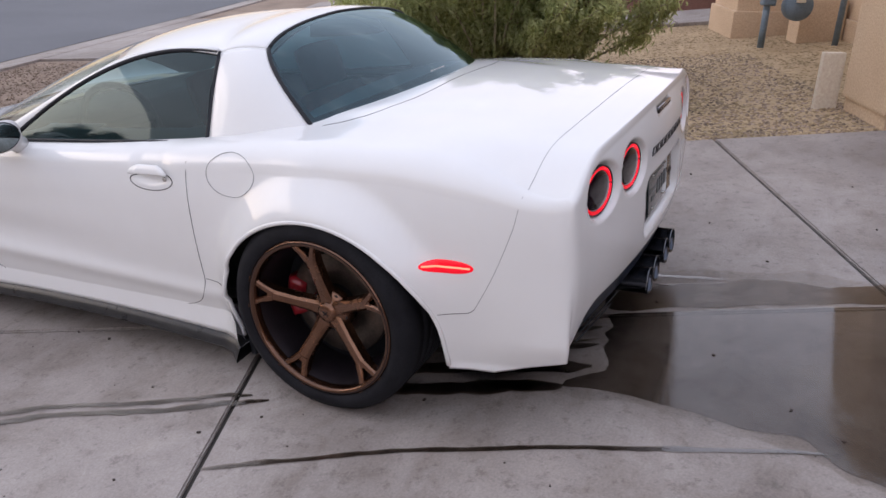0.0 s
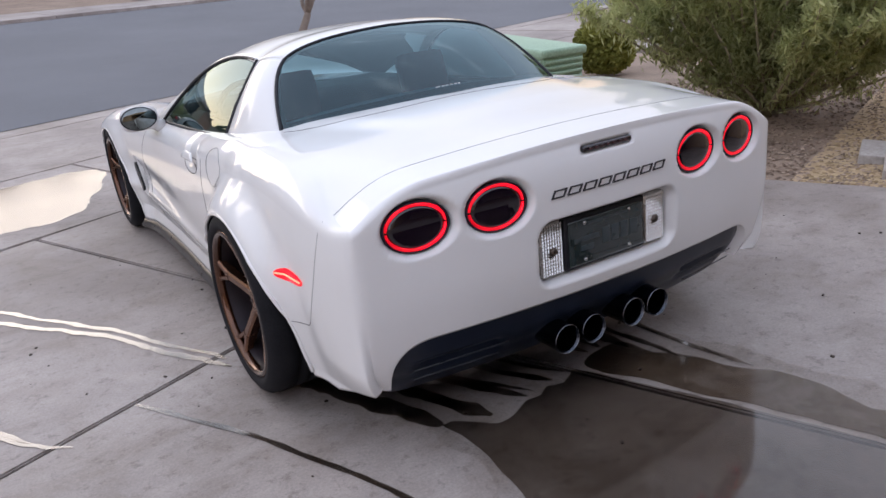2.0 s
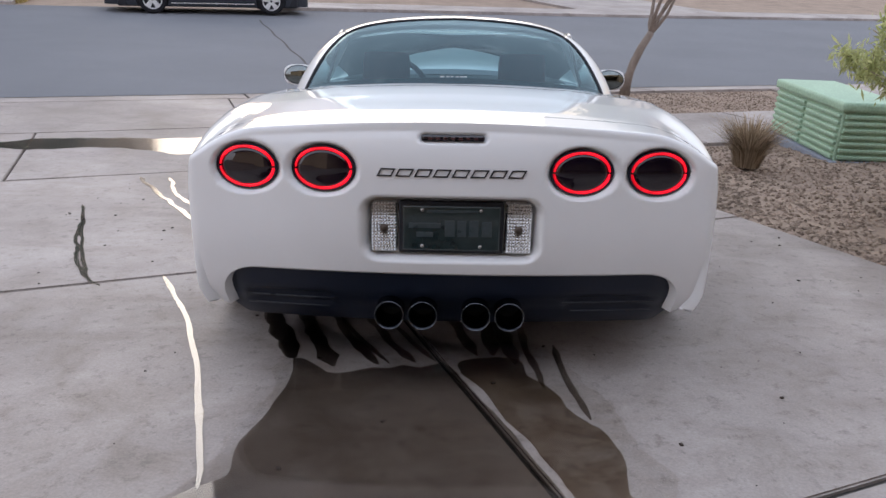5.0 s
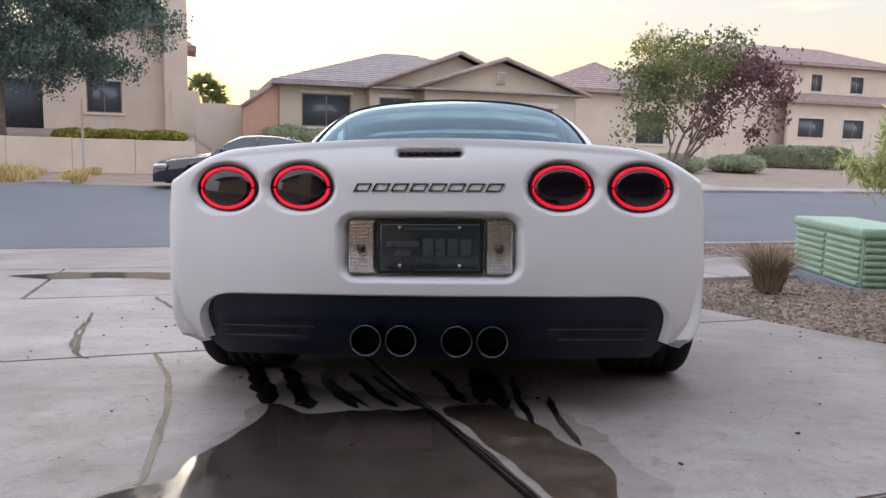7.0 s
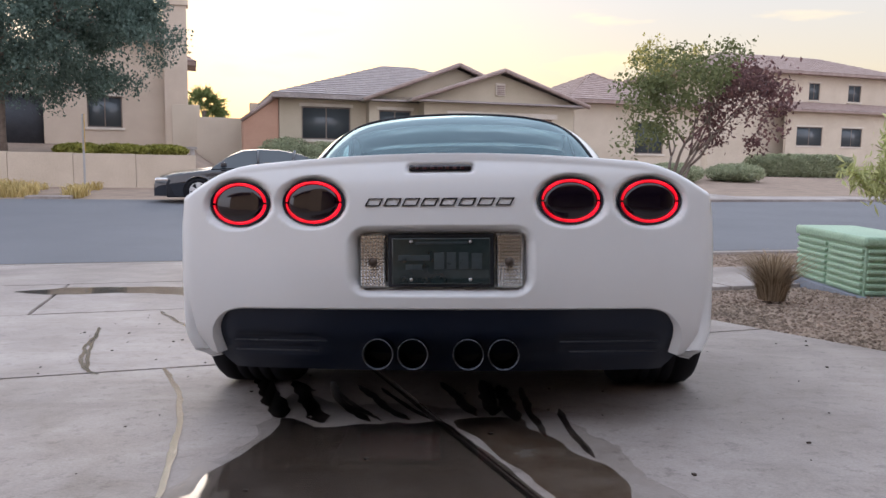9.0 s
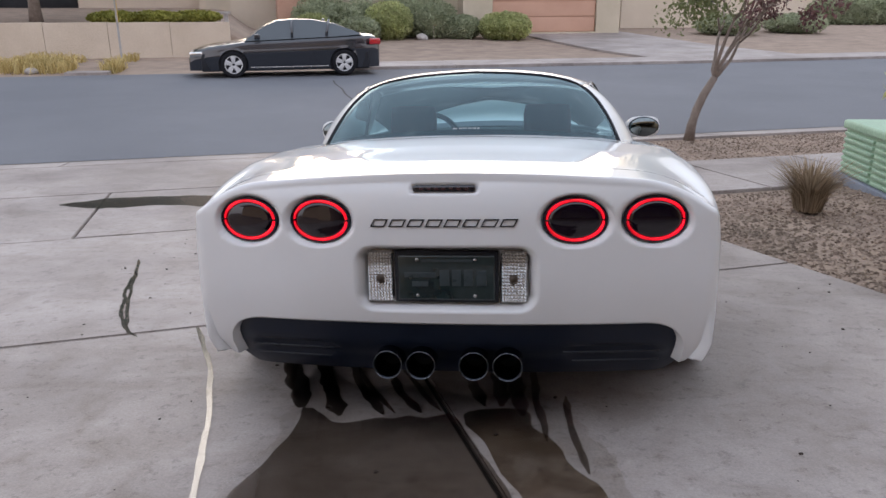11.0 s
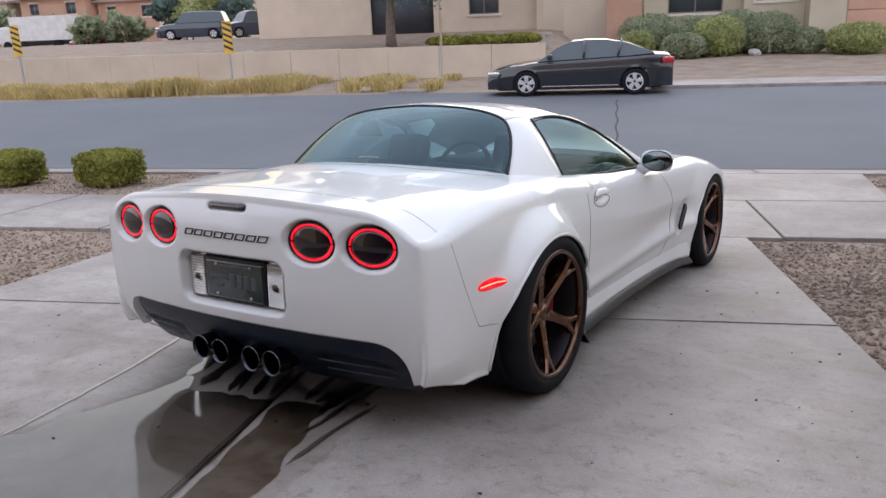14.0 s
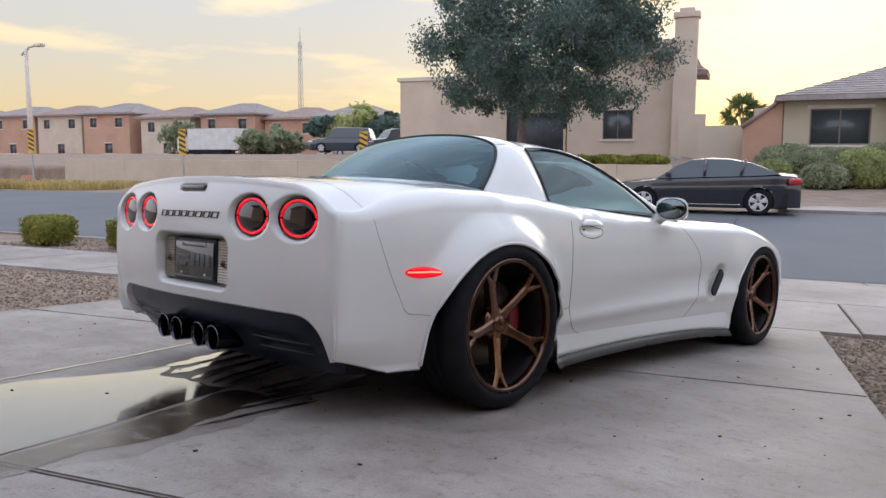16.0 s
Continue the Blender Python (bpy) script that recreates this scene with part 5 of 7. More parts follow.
def film(name, label, outline, material=WET, lift=0.0022):
    bm = bmesh.new()
    f = bm.faces.new([bm.verts.new((p.x, p.y, lift)) for p in outline])
    f.normal_update()
    if f.normal.z < 0:
        f.normal_flip()
    bmesh.ops.triangulate(bm, faces=[f])
    ob = part(name, bm, material, None, smooth=False)
    ob.matrix_world = DRIVE
    return tagged(ob, label, "puddle", kind="structure")


def runnel(points, width, seed, name="water_streak", label="thin streak of water running over the concrete", lift=0.0034, material=None, wander=1.0):
    """A narrow trickle with a wavering width."""
    ps = [Vector((x, y, 0)) for x, y in points]
    mid = []
    for i in range(len(ps) - 1):
        k = max(2, int((ps[i + 1] - ps[i]).length / 0.025))
        for q in range(k):
            p = ps[i].lerp(ps[i + 1], q / k)
            w = noise.noise_vector(p * 5 + Vector((seed, 0, 0))) * width * 1.1 * wander + noise.noise_vector(p * 19 + Vector((0, seed, 0))) * width * 0.4 * wander
            mid.append(p + Vector((w.x, w.y, 0)))
    left, right = [], []
    for i, p in enumerate(mid):
        d = (mid[min(i + 1, len(mid) - 1)] - mid[max(i - 1, 0)]).normalized()
        h = width * (0.5 + 0.55 * abs(noise.noise(p * 9 + Vector((seed, 7, 0))))) * min(1, (i + 1) / 4, (len(mid) - i) / 4)
        left.append(p + Vector((-d.y, d.x, 0)) * h)
        right.append(p - Vector((-d.y, d.x, 0)) * h)
    bm = bmesh.new()
    sheet(bm, [[(a.x, a.y, lift), (b.x, b.y, lift)] for a, b in zip(left, right)])
    for f in bm.faces:
        f.normal_update()
        if f.normal.z < 0:
            f.normal_flip()
    ob = part(name, bm, material or TRICKLE, None, smooth=False)
    ob.matrix_world = DRIVE
    return tagged(ob, label, "puddle", group="water streaks", kind="structure")


film("wash_puddle", "dark wet sheet of wash water left of the driveway joint",
     ragged([(-0.535, -0.62), (-0.505, -0.78), (-0.53, -1.00), (-0.565, -1.18), (-0.555, -1.32), (-0.66, -1.42), (-0.72, -1.60), (-0.98, -1.95), (-1.05, -2.6), (-0.2, -3.0), (0.90, -2.85), (0.71, -2.4), (0.385, -1.6), (0.15, -1.0), (0.012, -0.66),
             (-0.04, -0.64), (-0.10, -0.675), (-0.155, -0.655), (-0.21, -0.69), (-0.265, -0.675), (-0.33, -0.715), (-0.40, -0.72), (-0.455, -0.66)], rough=0.010))
film("wet_patch", "brown wet concrete right of the driveway joint",
     ragged([(0.055, -0.60), (0.060, -0.72), (0.160, -0.98), (0.402, -1.6), (0.642, -2.2), (0.80, -2.3), (0.66, -1.9), (0.54, -1.5), (0.47, -1.36), (0.475, -1.24), (0.44, -1.08), (0.385, -0.94), (0.33, -0.80), (0.27, -0.72), (0.24, -0.60), (0.16, -0.56)], rough=0.02, seed=21.0), BROWN_WET)
film("damp_patch", "brown damp concrete drying beside the wash water",
     ragged([(0.10, -0.45), (0.34, -0.50), (0.52, -0.95), (0.60, -1.32), (0.56, -1.70), (0.75, -2.2), (0.6, -2.9), (-0.3, -3.1), (-1.15, -2.8), (-1.12, -2.0), (-0.76, -1.55), (-0.60, -1.1), (-0.56, -0.8), (-0.62, -0.3), (-0.3, -0.4)], rough=0.05, seed=9.0), DAMP, 0.0012)
puddle = ragged([(-1.55, 4.62), (-1.0, 4.52), (-0.35, 4.60), (0.5, 4.72), (0.95, 4.55), (0.7, 4.05), (0.25, 3.55), (-0.1, 3.42), (-0.45, 3.62), (-0.78, 3.45), (-1.0, 3.80), (-1.4, 4.15), (-2.1, 4.25), (-2.5, 4.5), (-2.0, 4.72)], rough=0.05, seed=4.0)
bm = bmesh.new()
f = bm.faces.new([bm.verts.new(st(p.x, p.y, 0.003)) for p in puddle])
f.normal_update()
if f.normal.z < 0:
    f.normal_flip()
bmesh.ops.triangulate(bm, faces=[f])
tagged(part("sidewalk_puddle", bm, SHALLOW, None, smooth=False), "shallow puddle shining on the sidewalk squares", "puddle", kind="structure")
# runs of wash water from under the tail into the sheet: path and width
RUNS = ((((-0.83, 0.10), (-0.74, -0.16), (-0.62, -0.42), (-0.52, -0.66)), 0.058), (((-0.64, -0.05), (-0.52, -0.38), (-0.37, -0.70)), 0.050),
        (((-0.50, -0.05), (-0.39, -0.38), (-0.235, -0.68)), 0.030), (((-0.43, -0.24), (-0.31, -0.48), (-0.19, -0.67)), 0.017),
        (((-0.37, -0.12), (-0.22, -0.46), (-0.10, -0.66)), 0.026), (((-0.28, -0.16), (-0.14, -0.46), (-0.035, -0.64)), 0.018),
        (((-0.05, -0.05), (0.03, -0.38), (0.11, -0.60)), 0.034), (((0.10, 0.0), (0.145, -0.32), (0.155, -0.58)), 0.050), (((0.17, -0.10), (0.20, -0.42), (0.235, -0.66)), 0.042),
        (((0.255, -0.12), (0.275, -0.52), (0.315, -0.83)), 0.021), (((0.375, -0.46), (0.385, -0.72), (0.425, -1.02)), 0.019))
for i, (path, w) in enumerate(RUNS):
    runnel(path, w, i * 3.7, material=WET, wander=0.35)
runnel(((-1.305, 0.20), (-1.16, -0.05), (-1.02, -0.29), (-0.86, -0.66), (-0.75, -0.97), (-0.64, -1.28), (-0.60, -1.42)), 0.016, 40.0, wander=0.4)
runnel(((-2.30, 2.35), (-1.90, 1.76), (-1.56, 1.26), (-1.34, 0.99), (-1.14, 0.58), (-1.02, 0.37), (-0.95, 0.20)), 0.024, 50.0)
runnel(((-2.08, 2.36), (-1.90, 1.94), (-1.48, 1.28), (-1.26, 0.95), (-1.02, 0.46), (-0.94, 0.29)), 0.020, 55.0)
runnel(((-2.30, 1.50), (-2.19, 1.27), (-2.00, 0.81), (-1.76, 0.34), (-1.59, 0.10), (-1.50, 0.02)), 0.017, 60.0)
runnel(((-2.17, 1.24), (-1.94, 0.74), (-1.80, 0.47), (-1.62, 0.14)), 0.015, 66.0)
# strips of bare floor debris: seed husks and grit
DEBRIS = surface("dark_grit", (0.03, 0.022, 0.018), (0.07, 0.05, 0.04), 0.9, scale=30, fine=90)
rng = random.Random(5)
bm = bmesh.new()
for i in range(170):
    x, y = rng.uniform(-2.3, 2.0), rng.uniform(-1.9, 2.2)
    r = rng.choice((0.002, 0.003, 0.004, 0.006))
    box(bm, (-r, -r * rng.uniform(0.4, 1), 0), (r, r * rng.uniform(0.4, 1), r * 0.7), 0, Matrix.Translation((x, y, 0.0005)) @ Matrix.Rotation(rng.uniform(0, 3), 4, "Z"))
grit = part("grit", bm, DEBRIS, None, smooth=False)
grit.matrix_world = DRIVE
tagged(grit, "scattered dark grit and seed husks on the driveway", "debris", kind="stuff")

# ---------------------------------------------------------------- plants
def leafy(name, dark, light, rough=0.6, shine=0.2, thin=0.35):
    m, t, p = tree_of(name)
    pick = t.nodes.new("ShaderNodeNewGeometry").outputs["Random Per Island"]
    col = ramp(t, pick, [(0.0, dark), (0.55, tuple((a + b) / 2 for a, b in zip(dark, light))), (1.0, light)])
    t.links.new(mix(t, "MULTIPLY", col, ramp(t, grain(t, 1.3, 3), [(0.3, (0.6, 0.62, 0.6)), (0.7, (1, 1, 1))]), 1.0), p.inputs["Base Color"])
    p.inputs["Roughness"].default_value = rough
    p.inputs["Specular IOR Level"].default_value = shine
    if thin:
        leaf_light = t.nodes.new("ShaderNodeBsdfTranslucent")
        t.links.new(p.inputs["Base Color"].links[0].from_socket, leaf_light.inputs[0])
        both = t.nodes.new("ShaderNodeMixShader")
        both.inputs[0].default_value = thin
        t.links.new(p.outputs[0], both.inputs[1])
        t.links.new(leaf_light.outputs[0], both.inputs[2])
        t.links.new(both.outputs[0], t.nodes["Material Output"].inputs[0])
    return m


BARK = surface("grey_brown_bark", (0.13, 0.10, 0.08), (0.24, 0.19, 0.155), 0.95, scale=7, fine=45, relief=1.0)
DESERT_LEAF = leafy("fine_desert_leaf", (0.11, 0.165, 0.14), (0.21, 0.29, 0.245))
SHRUB_LEAF = leafy("olive_shrub_leaf", (0.40, 0.43, 0.18), (0.78, 0.79, 0.42), thin=0.7)
SHRUB_TWIG = surface("dry_twig", (0.25, 0.22, 0.14), (0.36, 0.31, 0.20), 0.9, scale=10, fine=60)
HEDGE_LEAF = leafy("clipped_hedge_leaf", (0.20, 0.205, 0.04), (0.42, 0.40, 0.10))
PLUM_LEAF = leafy("purple_plum_leaf", (0.13, 0.07, 0.075), (0.28, 0.15, 0.14))
SAGE_LEAF = leafy("sage_green_leaf", (0.31, 0.34, 0.21), (0.52, 0.55, 0.37), thin=0.45)
PALM_LEAF = leafy("palm_frond", (0.14, 0.18, 0.06), (0.26, 0.31, 0.12))
STRAW = leafy("dry_straw", (0.50, 0.37, 0.14), (0.78, 0.62, 0.30), 0.8)
INNER_LEAF = leafy("inner_bush_leaf", (0.15, 0.17, 0.075), (0.25, 0.27, 0.12))
TUFT_BLADE = leafy("brown_grass_blade", (0.24, 0.17, 0.11), (0.55, 0.42, 0.29), 0.8)


def leaf_mesh(name, points, size, rng, long=1.8, droop=0.0, material=None, parent=None):
    """Many small bent leaves, one at each point."""
    n = len(points)
    pts = np.array(points, float)
    a = rng.normal(size=(n, 3))
    a[:, 2] -= droop
    a /= np.linalg.norm(a, axis=1)[:, None]
    b = np.cross(a, rng.normal(size=(n, 3)))
    b /= np.linalg.norm(b, axis=1)[:, None]
    s = (size * rng.uniform(0.6, 1.4, n))[:, None]
    verts = np.stack([pts - a * s * long / 2, pts + b * s / 2, pts + a * s * long / 2, pts - b * s / 2], 1).reshape(-1, 3)
    me = bpy.data.meshes.new(name)
    me.from_pydata(verts.tolist(), [], (np.arange(n * 4).reshape(-1, 4)).tolist())
    me.materials.append(material)
    ob = new(name, me)
    ob.parent = parent
    return ob


def limbs(bm, start, heading, length, radius, depth, rng, tips, spread=0.6, lift=0.15):
    """Forking limbs; collects the tips."""
    pts, rad = [start.copy()], [radius]
    p, d = start.copy(), heading.normalized()
    for i in range(5):
        d = (d + Vector((rng.normal(0, 0.12), rng.normal(0, 0.12), rng.normal(0, 0.08) + lift * 0.2))).normalized()
        p = p + d * length / 5
        pts.append(p.copy())
        rad.append(radius * (1 - 0.45 * (i + 1) / 5))
    tube(bm, pts, rad, 8 if depth > 1 else 5)
    if depth == 0:
        tips.append(p)
        return
    for k in range(rng.integers(2, 4)):
        t = Vector((rng.normal(0, spread), rng.normal(0, spread), rng.normal(lift, spread * 0.5)))
        limbs(bm, p, d + t, length * rng.uniform(0.6, 0.85), radius * 0.55, depth - 1, rng, tips, spread, lift)


def tree(name, label, base, height, crown, leaf, n, size, lean=(0, 0), seed=1, droop=0.0, trunk_r=0.18, second=None, clump_count=60, boxy=2.0, tuft=0.16):
    """A tree: forked trunk, and a crown of leaf clumps inside an ellipsoid (centre, radii) with gaps."""
    rng = np.random.default_rng(seed)
    top = thing(name, label, "tree", Matrix.Translation(base))
    bm = bmesh.new()
    tips = []
    c, r = Vector(crown[0]), Vector(crown[1])
    trunk = [Vector((lean[0] * u * u * height, lean[1] * u * u * height, u * height * 0.45)) for u in (0, 0.25, 0.5, 0.75, 1.0)]
    tube(bm, trunk, [trunk_r * k for k in (1.25, 1.0, 0.92, 0.85, 0.75)], 12)
    for k in range(5):
        aim = c + Vector((rng.normal(0, 0.5) * r.x, rng.normal(0, 0.5) * r.y, rng.normal(0.1, 0.35) * r.z)) - trunk[-1]
        limbs(bm, trunk[-1], aim, aim.length * 0.5, trunk_r * 0.5, 2, rng, tips)
    part("trunk", bm, BARK, top)
    clumps = [np.array(t) for t in tips if all(abs((t[i] - c[i]) / r[i]) < 1.0 for i in range(3))]
    while len(clumps) < clump_count:
        d = rng.normal(size=3)
        d /= (np.abs(d) ** boxy).sum() ** (1 / boxy)
        q = np.array(c) + d * np.array(r) * rng.uniform(0.25, 1.0) ** 0.55
        if noise.noise(Vector(q) * 0.55 + Vector((seed, 0, 0))) > -0.22:
            clumps.append(q)
    pts = []
    per = n // len(clumps) + 1
    spread = min(r) * tuft
    for q in clumps:
        w = np.clip(rng.normal(size=(per, 3)), -1.5, 1.5)
        w[:, 2] -= droop * rng.uniform(0, 1, per) * 2.0 * (w[:, 0] ** 2 + w[:, 1] ** 2 < 1.2)
        pts.append(q + w * np.array([spread, spread, spread * 0.7]) * rng.uniform(0.5, 1.3))
    pts = np.concatenate(pts)
    if second:
        part_two = pts[:, 0] + 0.8 * pts[:, 2] * second[1] > c.x + 0.8 * c.z * second[1]
        leaf_mesh("crown", pts[part_two], size, rng, 1.9, droop, second[0], top)
        pts = pts[~part_two]
    leaf_mesh("crown", pts, size, rng, 1.9, droop, leaf, top)
    return top


def clipped_bush(name, label, at, size, leaf, seed, n=5200, boxy=4.0, leaf_size=0.035, group="", rag=0.09):
    """A dense bush with a clipped skin of small leaves over a twig core."""
    rng = np.random.default_rng(seed)
    top = thing(name, label, "bush", Matrix.Translation(at), group)
    sx, sy, sz = size
    bm = bmesh.new()
    bmesh.ops.create_icosphere(bm, subdivisions=3, radius=1.0)
    for v in bm.verts:
        d = v.co.normalized()
        k = (abs(d.x) ** boxy + abs(d.y) ** boxy + abs(d.z) ** boxy) ** (-1 / boxy)
        k *= 0.86 + 0.05 * noise.noise(d * 4 + Vector((seed, 0, 0)))
        v.co = Vector((d.x * k * sx, d.y * k * sy, sz + d.z * k * sz))
    part("core", bm, leaf, top)
    d = rng.normal(size=(n, 3))
    d /= np.linalg.norm(d, axis=1)[:, None]
    k = (np.abs(d) ** boxy).sum(1) ** (-1 / boxy)
    k *= rng.uniform(0.92 - rag, 0.94 + rag, n) + 0.05 * np.sin(d[:, 0] * 9 + seed) * np.cos(d[:, 1] * 7)
    pts = d * k[:, None] * np.array([sx, sy, sz]) + np.array([0, 0, sz])
    leaf_mesh("foliage", pts[pts[:, 2] > 0.01], leaf_size, rng, 1.7, 0, leaf, top)
    return top


def wild_shrub(name, label, at, radius, height, seed, leaf=SHRUB_LEAF, n=26000, stems=70, leaf_size=0.022):
    """A loose desert shrub: stems fan out from the base and carry narrow leaves."""
    rng = np.random.default_rng(seed)
    top = thing(name, label, "shrub", Matrix.Translation(at))
    bm = bmesh.new()
    paths = []
    for i in range(stems):
        a = rng.uniform(0, 2 * math.pi)
        out = radius * rng.uniform(0.15, 1.0)
        h = height * math.sqrt(max(0.05, 1 - (out / radius) ** 2 * 0.8)) * rng.uniform(0.65, 1.05)
        end = Vector((out * math.cos(a), out * math.sin(a), h))
        mid = Vector((end.x * 0.52, end.y * 0.52, h * 0.34))
        f = bez((rng.normal(0, 0.06), rng.normal(0, 0.06), 0), mid, end * 0.8 + Vector((0, 0, h * 0.05)), end)
        pts = [f(k / 7) + Vector((rng.normal(0, 0.015), rng.normal(0, 0.015), 0)) for k in range(8)]
        tube(bm, pts, [0.013 * (1 - 0.8 * k / 7) + 0.002 for k in range(8)], 5)
        paths.append(f)
        for j in range(5):
            u = rng.uniform(0.25, 0.95)
            s = f(u)
            e = s + Vector((rng.normal(0, 0.16), rng.normal(0, 0.16), rng.uniform(0.04, 0.30))) * radius * 0.6
            g = bez(s, s.lerp(e, 0.5) + Vector((0, 0, 0.03)), e)
            tube(bm, [g(k / 4) for k in range(5)], [0.006, 0.005, 0.004, 0.003, 0.002], 4)
            paths.append(g)
    part("branchwork", bm, SHRUB_TWIG, top)
    pts = []
    for i in range(n):
        f = paths[rng.integers(len(paths))]
        u = rng.uniform(0.06, 1.0) ** 0.9
        pts.append(np.array(f(u)) + rng.normal(0, 0.04, 3))
    pts = np.array(pts)
    leaf_mesh("foliage", pts[pts[:, 2] > 0.04], leaf_size, rng, 4.5, -0.9, leaf, top)
    return top


def tussock(name, label, at, radius, height, blades, material, seed, kind=""):
    """A tuft of arching blades."""
    rng = np.random.default_rng(seed)
    verts, faces = [], []
    for i in range(blades):
        a = rng.uniform(0, 2 * math.pi)
        lean = rng.uniform(0.1, 1.0) * radius
        h = height * rng.uniform(0.55, 1.1)
        r0 = rng.uniform(0, 0.35) * radius
        w = rng.uniform(0.003, 0.006) * (1 + height)
        base = np.array([r0 * math.cos(a), r0 * math.sin(a), 0])
        side = np.array([-math.sin(a), math.cos(a), 0]) * w
        k0 = len(verts)
        for u in (0, 0.5, 0.85, 1.0):
            p = base + np.array([math.cos(a) * lean * u * u, math.sin(a) * lean * u * u, h * (u - 0.25 * u * u)])
            verts += [p - side * (1 - u * 0.8), p + side * (1 - u * 0.8)]
        faces += [(k0 + 2 * q, k0 + 2 * q + 1, k0 + 2 * q + 3, k0 + 2 * q + 2) for q in range(3)]
    me = bpy.data.meshes.new(name)
    me.from_pydata([tuple(v) for v in verts], [], faces)
    me.materials.append(material)
    ob = new(name, me)
    ob.matrix_world = Matrix.Translation(at)
    return tagged(ob, label, "grass", kind=kind)


wild_shrub("desert_shrub", "large loose olive-green desert shrub beside the driveway", st(4.2, 0.0), 1.5, 2.05, 3, n=200000, stems=120, leaf_size=0.015)
clipped_bush("round_bush", "small rounded green bush near the sidewalk", st(6.42, 2.48), (0.33, 0.33, 0.31), HEDGE_LEAF, 4, 5200, 2.6)
for i, a in enumerate((-7.05, -5.5)):
    clipped_bush("clipped_bush", "low square-clipped yellow-green bush beside the kerb", st(a, 5.95), (0.40, 0.34, 0.215), HEDGE_LEAF, 11 + i, 5200, 6.0, 0.03, "clipped bushes")
clipped_bush("clipped_bush", "low square-clipped yellow-green bush beside the kerb", st(-8.6, 5.7), (0.40, 0.34, 0.215), HEDGE_LEAF, 14, 3000, 6.0, 0.03, "clipped bushes")
tussock("grass_tuft", "dry brown ornamental grass tuft in the gravel", st(3.52, 2.2), 0.32, 0.48, 900, TUFT_BLADE, 9)
# leaning plum by the street
b = st(5.22, 6.6)
tree("plum_tree", "slender leaning tree with purple and sage leaves by the street", b, 1.9, ((0.72, 0.45, 2.15), (1.3, 1.2, 1.0)), INNER_LEAF, 9000, 0.034, (0.16, 0.10), 21, 0.3, 0.065, second=(PLUM_LEAF, -1.0), clump_count=120, tuft=0.16)
# across the street
tree("mesquite_tree", "broad blue-green mesquite tree before the tan house", STREET @ Vector((-8.4, 31.5, 0.95)), 5.0, ((0.9, 0.3, 6.0), (5.5, 4.4, 3.6)), DESERT_LEAF, 110000, 0.075, (0.02, 0), 31, 1.0, 0.22, clump_count=330, boxy=3.2, tuft=0.12)
rng = random.Random(3)
FRONT = ((3.2, 34.6, 2.3, 1.75, 0), (4.9, 33.9, 2.1, 1.6, 0), (6.0, 32.8, 1.8, 1.6, 1), (6.9, 34.0, 2.0, 1.8, 0), (8.2, 33.4, 1.9, 1.7, 0), (9.5, 32.9, 1.5, 1.05, 0),
         (11.4, 32.0, 2.0, 1.2, 1), (4.5, 31.9, 1.5, 1.0, 0), (2.6, 33.2, 1.3, 1.1, 1), (24.0, 33.0, 2.6, 1.0, 0), (28.5, 33.5, 2.6, 1.0, 0))
for i, (a, b, s, h, warm) in enumerate(FRONT):
    clipped_bush("front_bush", "rounded yellow-green bush before the house across the street" if warm else "loose sage-green bush before the house across the street", st(a, b, -0.05), (s * 0.56, s * 0.54, h * 0.5), SHRUB_LEAF if warm else SAGE_LEAF, 40 + i, 6500, 2.2, 0.075, "bushes across the street", 0.2)
clipped_bush("long_hedge", "long green hedge before the far two-storey house", st(40.0, 41.0, -0.05), (3.6, 0.9, 0.8), SAGE_LEAF, 58, 9000, 5.0, 0.11)
for i, (a, b) in enumerate(((-3.6, 27.6), (-2.2, 27.9), (-5.0, 27.8))):
    clipped_bush("low_bush", "low yellow-green bush behind the garden wall", STREET @ Vector((a, b, 0.90)), (0.95, 0.6, 0.22), HEDGE_LEAF, 60 + i, 1600, 2.2, 0.08, "bushes on the wall")
# dry grass along the far verge
rng = np.random.default_rng(12)
verts, faces = [], []
for i in range(46000):
    near = i % 4
    a = -31 + 27 * rng.uniform(0, 1)
    u = noise.noise(Vector((a * 0.33, 4.0 if near else 9.0, 0))) + 0.35 * noise.noise(Vector((a * 1.1, 2.0, 0)))
    if u < -0.12 or rng.uniform() > 0.5 + 0.9 * u:
        continue
    b = 21.3 + 0.55 * rng.normal() + 0.5 * math.sin(a * 0.5) if near else 24.4 + 0.35 * rng.normal()
    if b < 19.9:
        continue
    h = rng.uniform(0.25, 0.66) * (0.75 + u) * (1.0 if near else 0.7)
    p = np.array(st(a, b, -0.03))
    an = rng.uniform(0, 6.28)
    lean = np.array([math.cos(an), math.sin(an), 0]) * h * rng.uniform(0.2, 1.0)
    side = np.array([math.cos(an + 1.57), math.sin(an + 1.57), 0]) * 0.014
    k = len(verts)
    verts += [p - side, p + side, p + lean * 0.4 + np.array([0, 0, h * 0.65]) + side * 0.8, p + lean * 0.4 + np.array([0, 0, h * 0.65]) - side * 0.8, p + lean + np.array([0, 0, h * 0.85])]
    faces += [(k, k + 1, k + 2, k + 3), (k + 3, k + 2, k + 4)]
me = bpy.data.meshes.new("dry_grass")
me.from_pydata([tuple(v) for v in verts], [], faces)
me.materials.append(STRAW)
tagged(new("dry_grass", me), "tall straw-yellow dry grass along the far verge", "grass", kind="stuff")

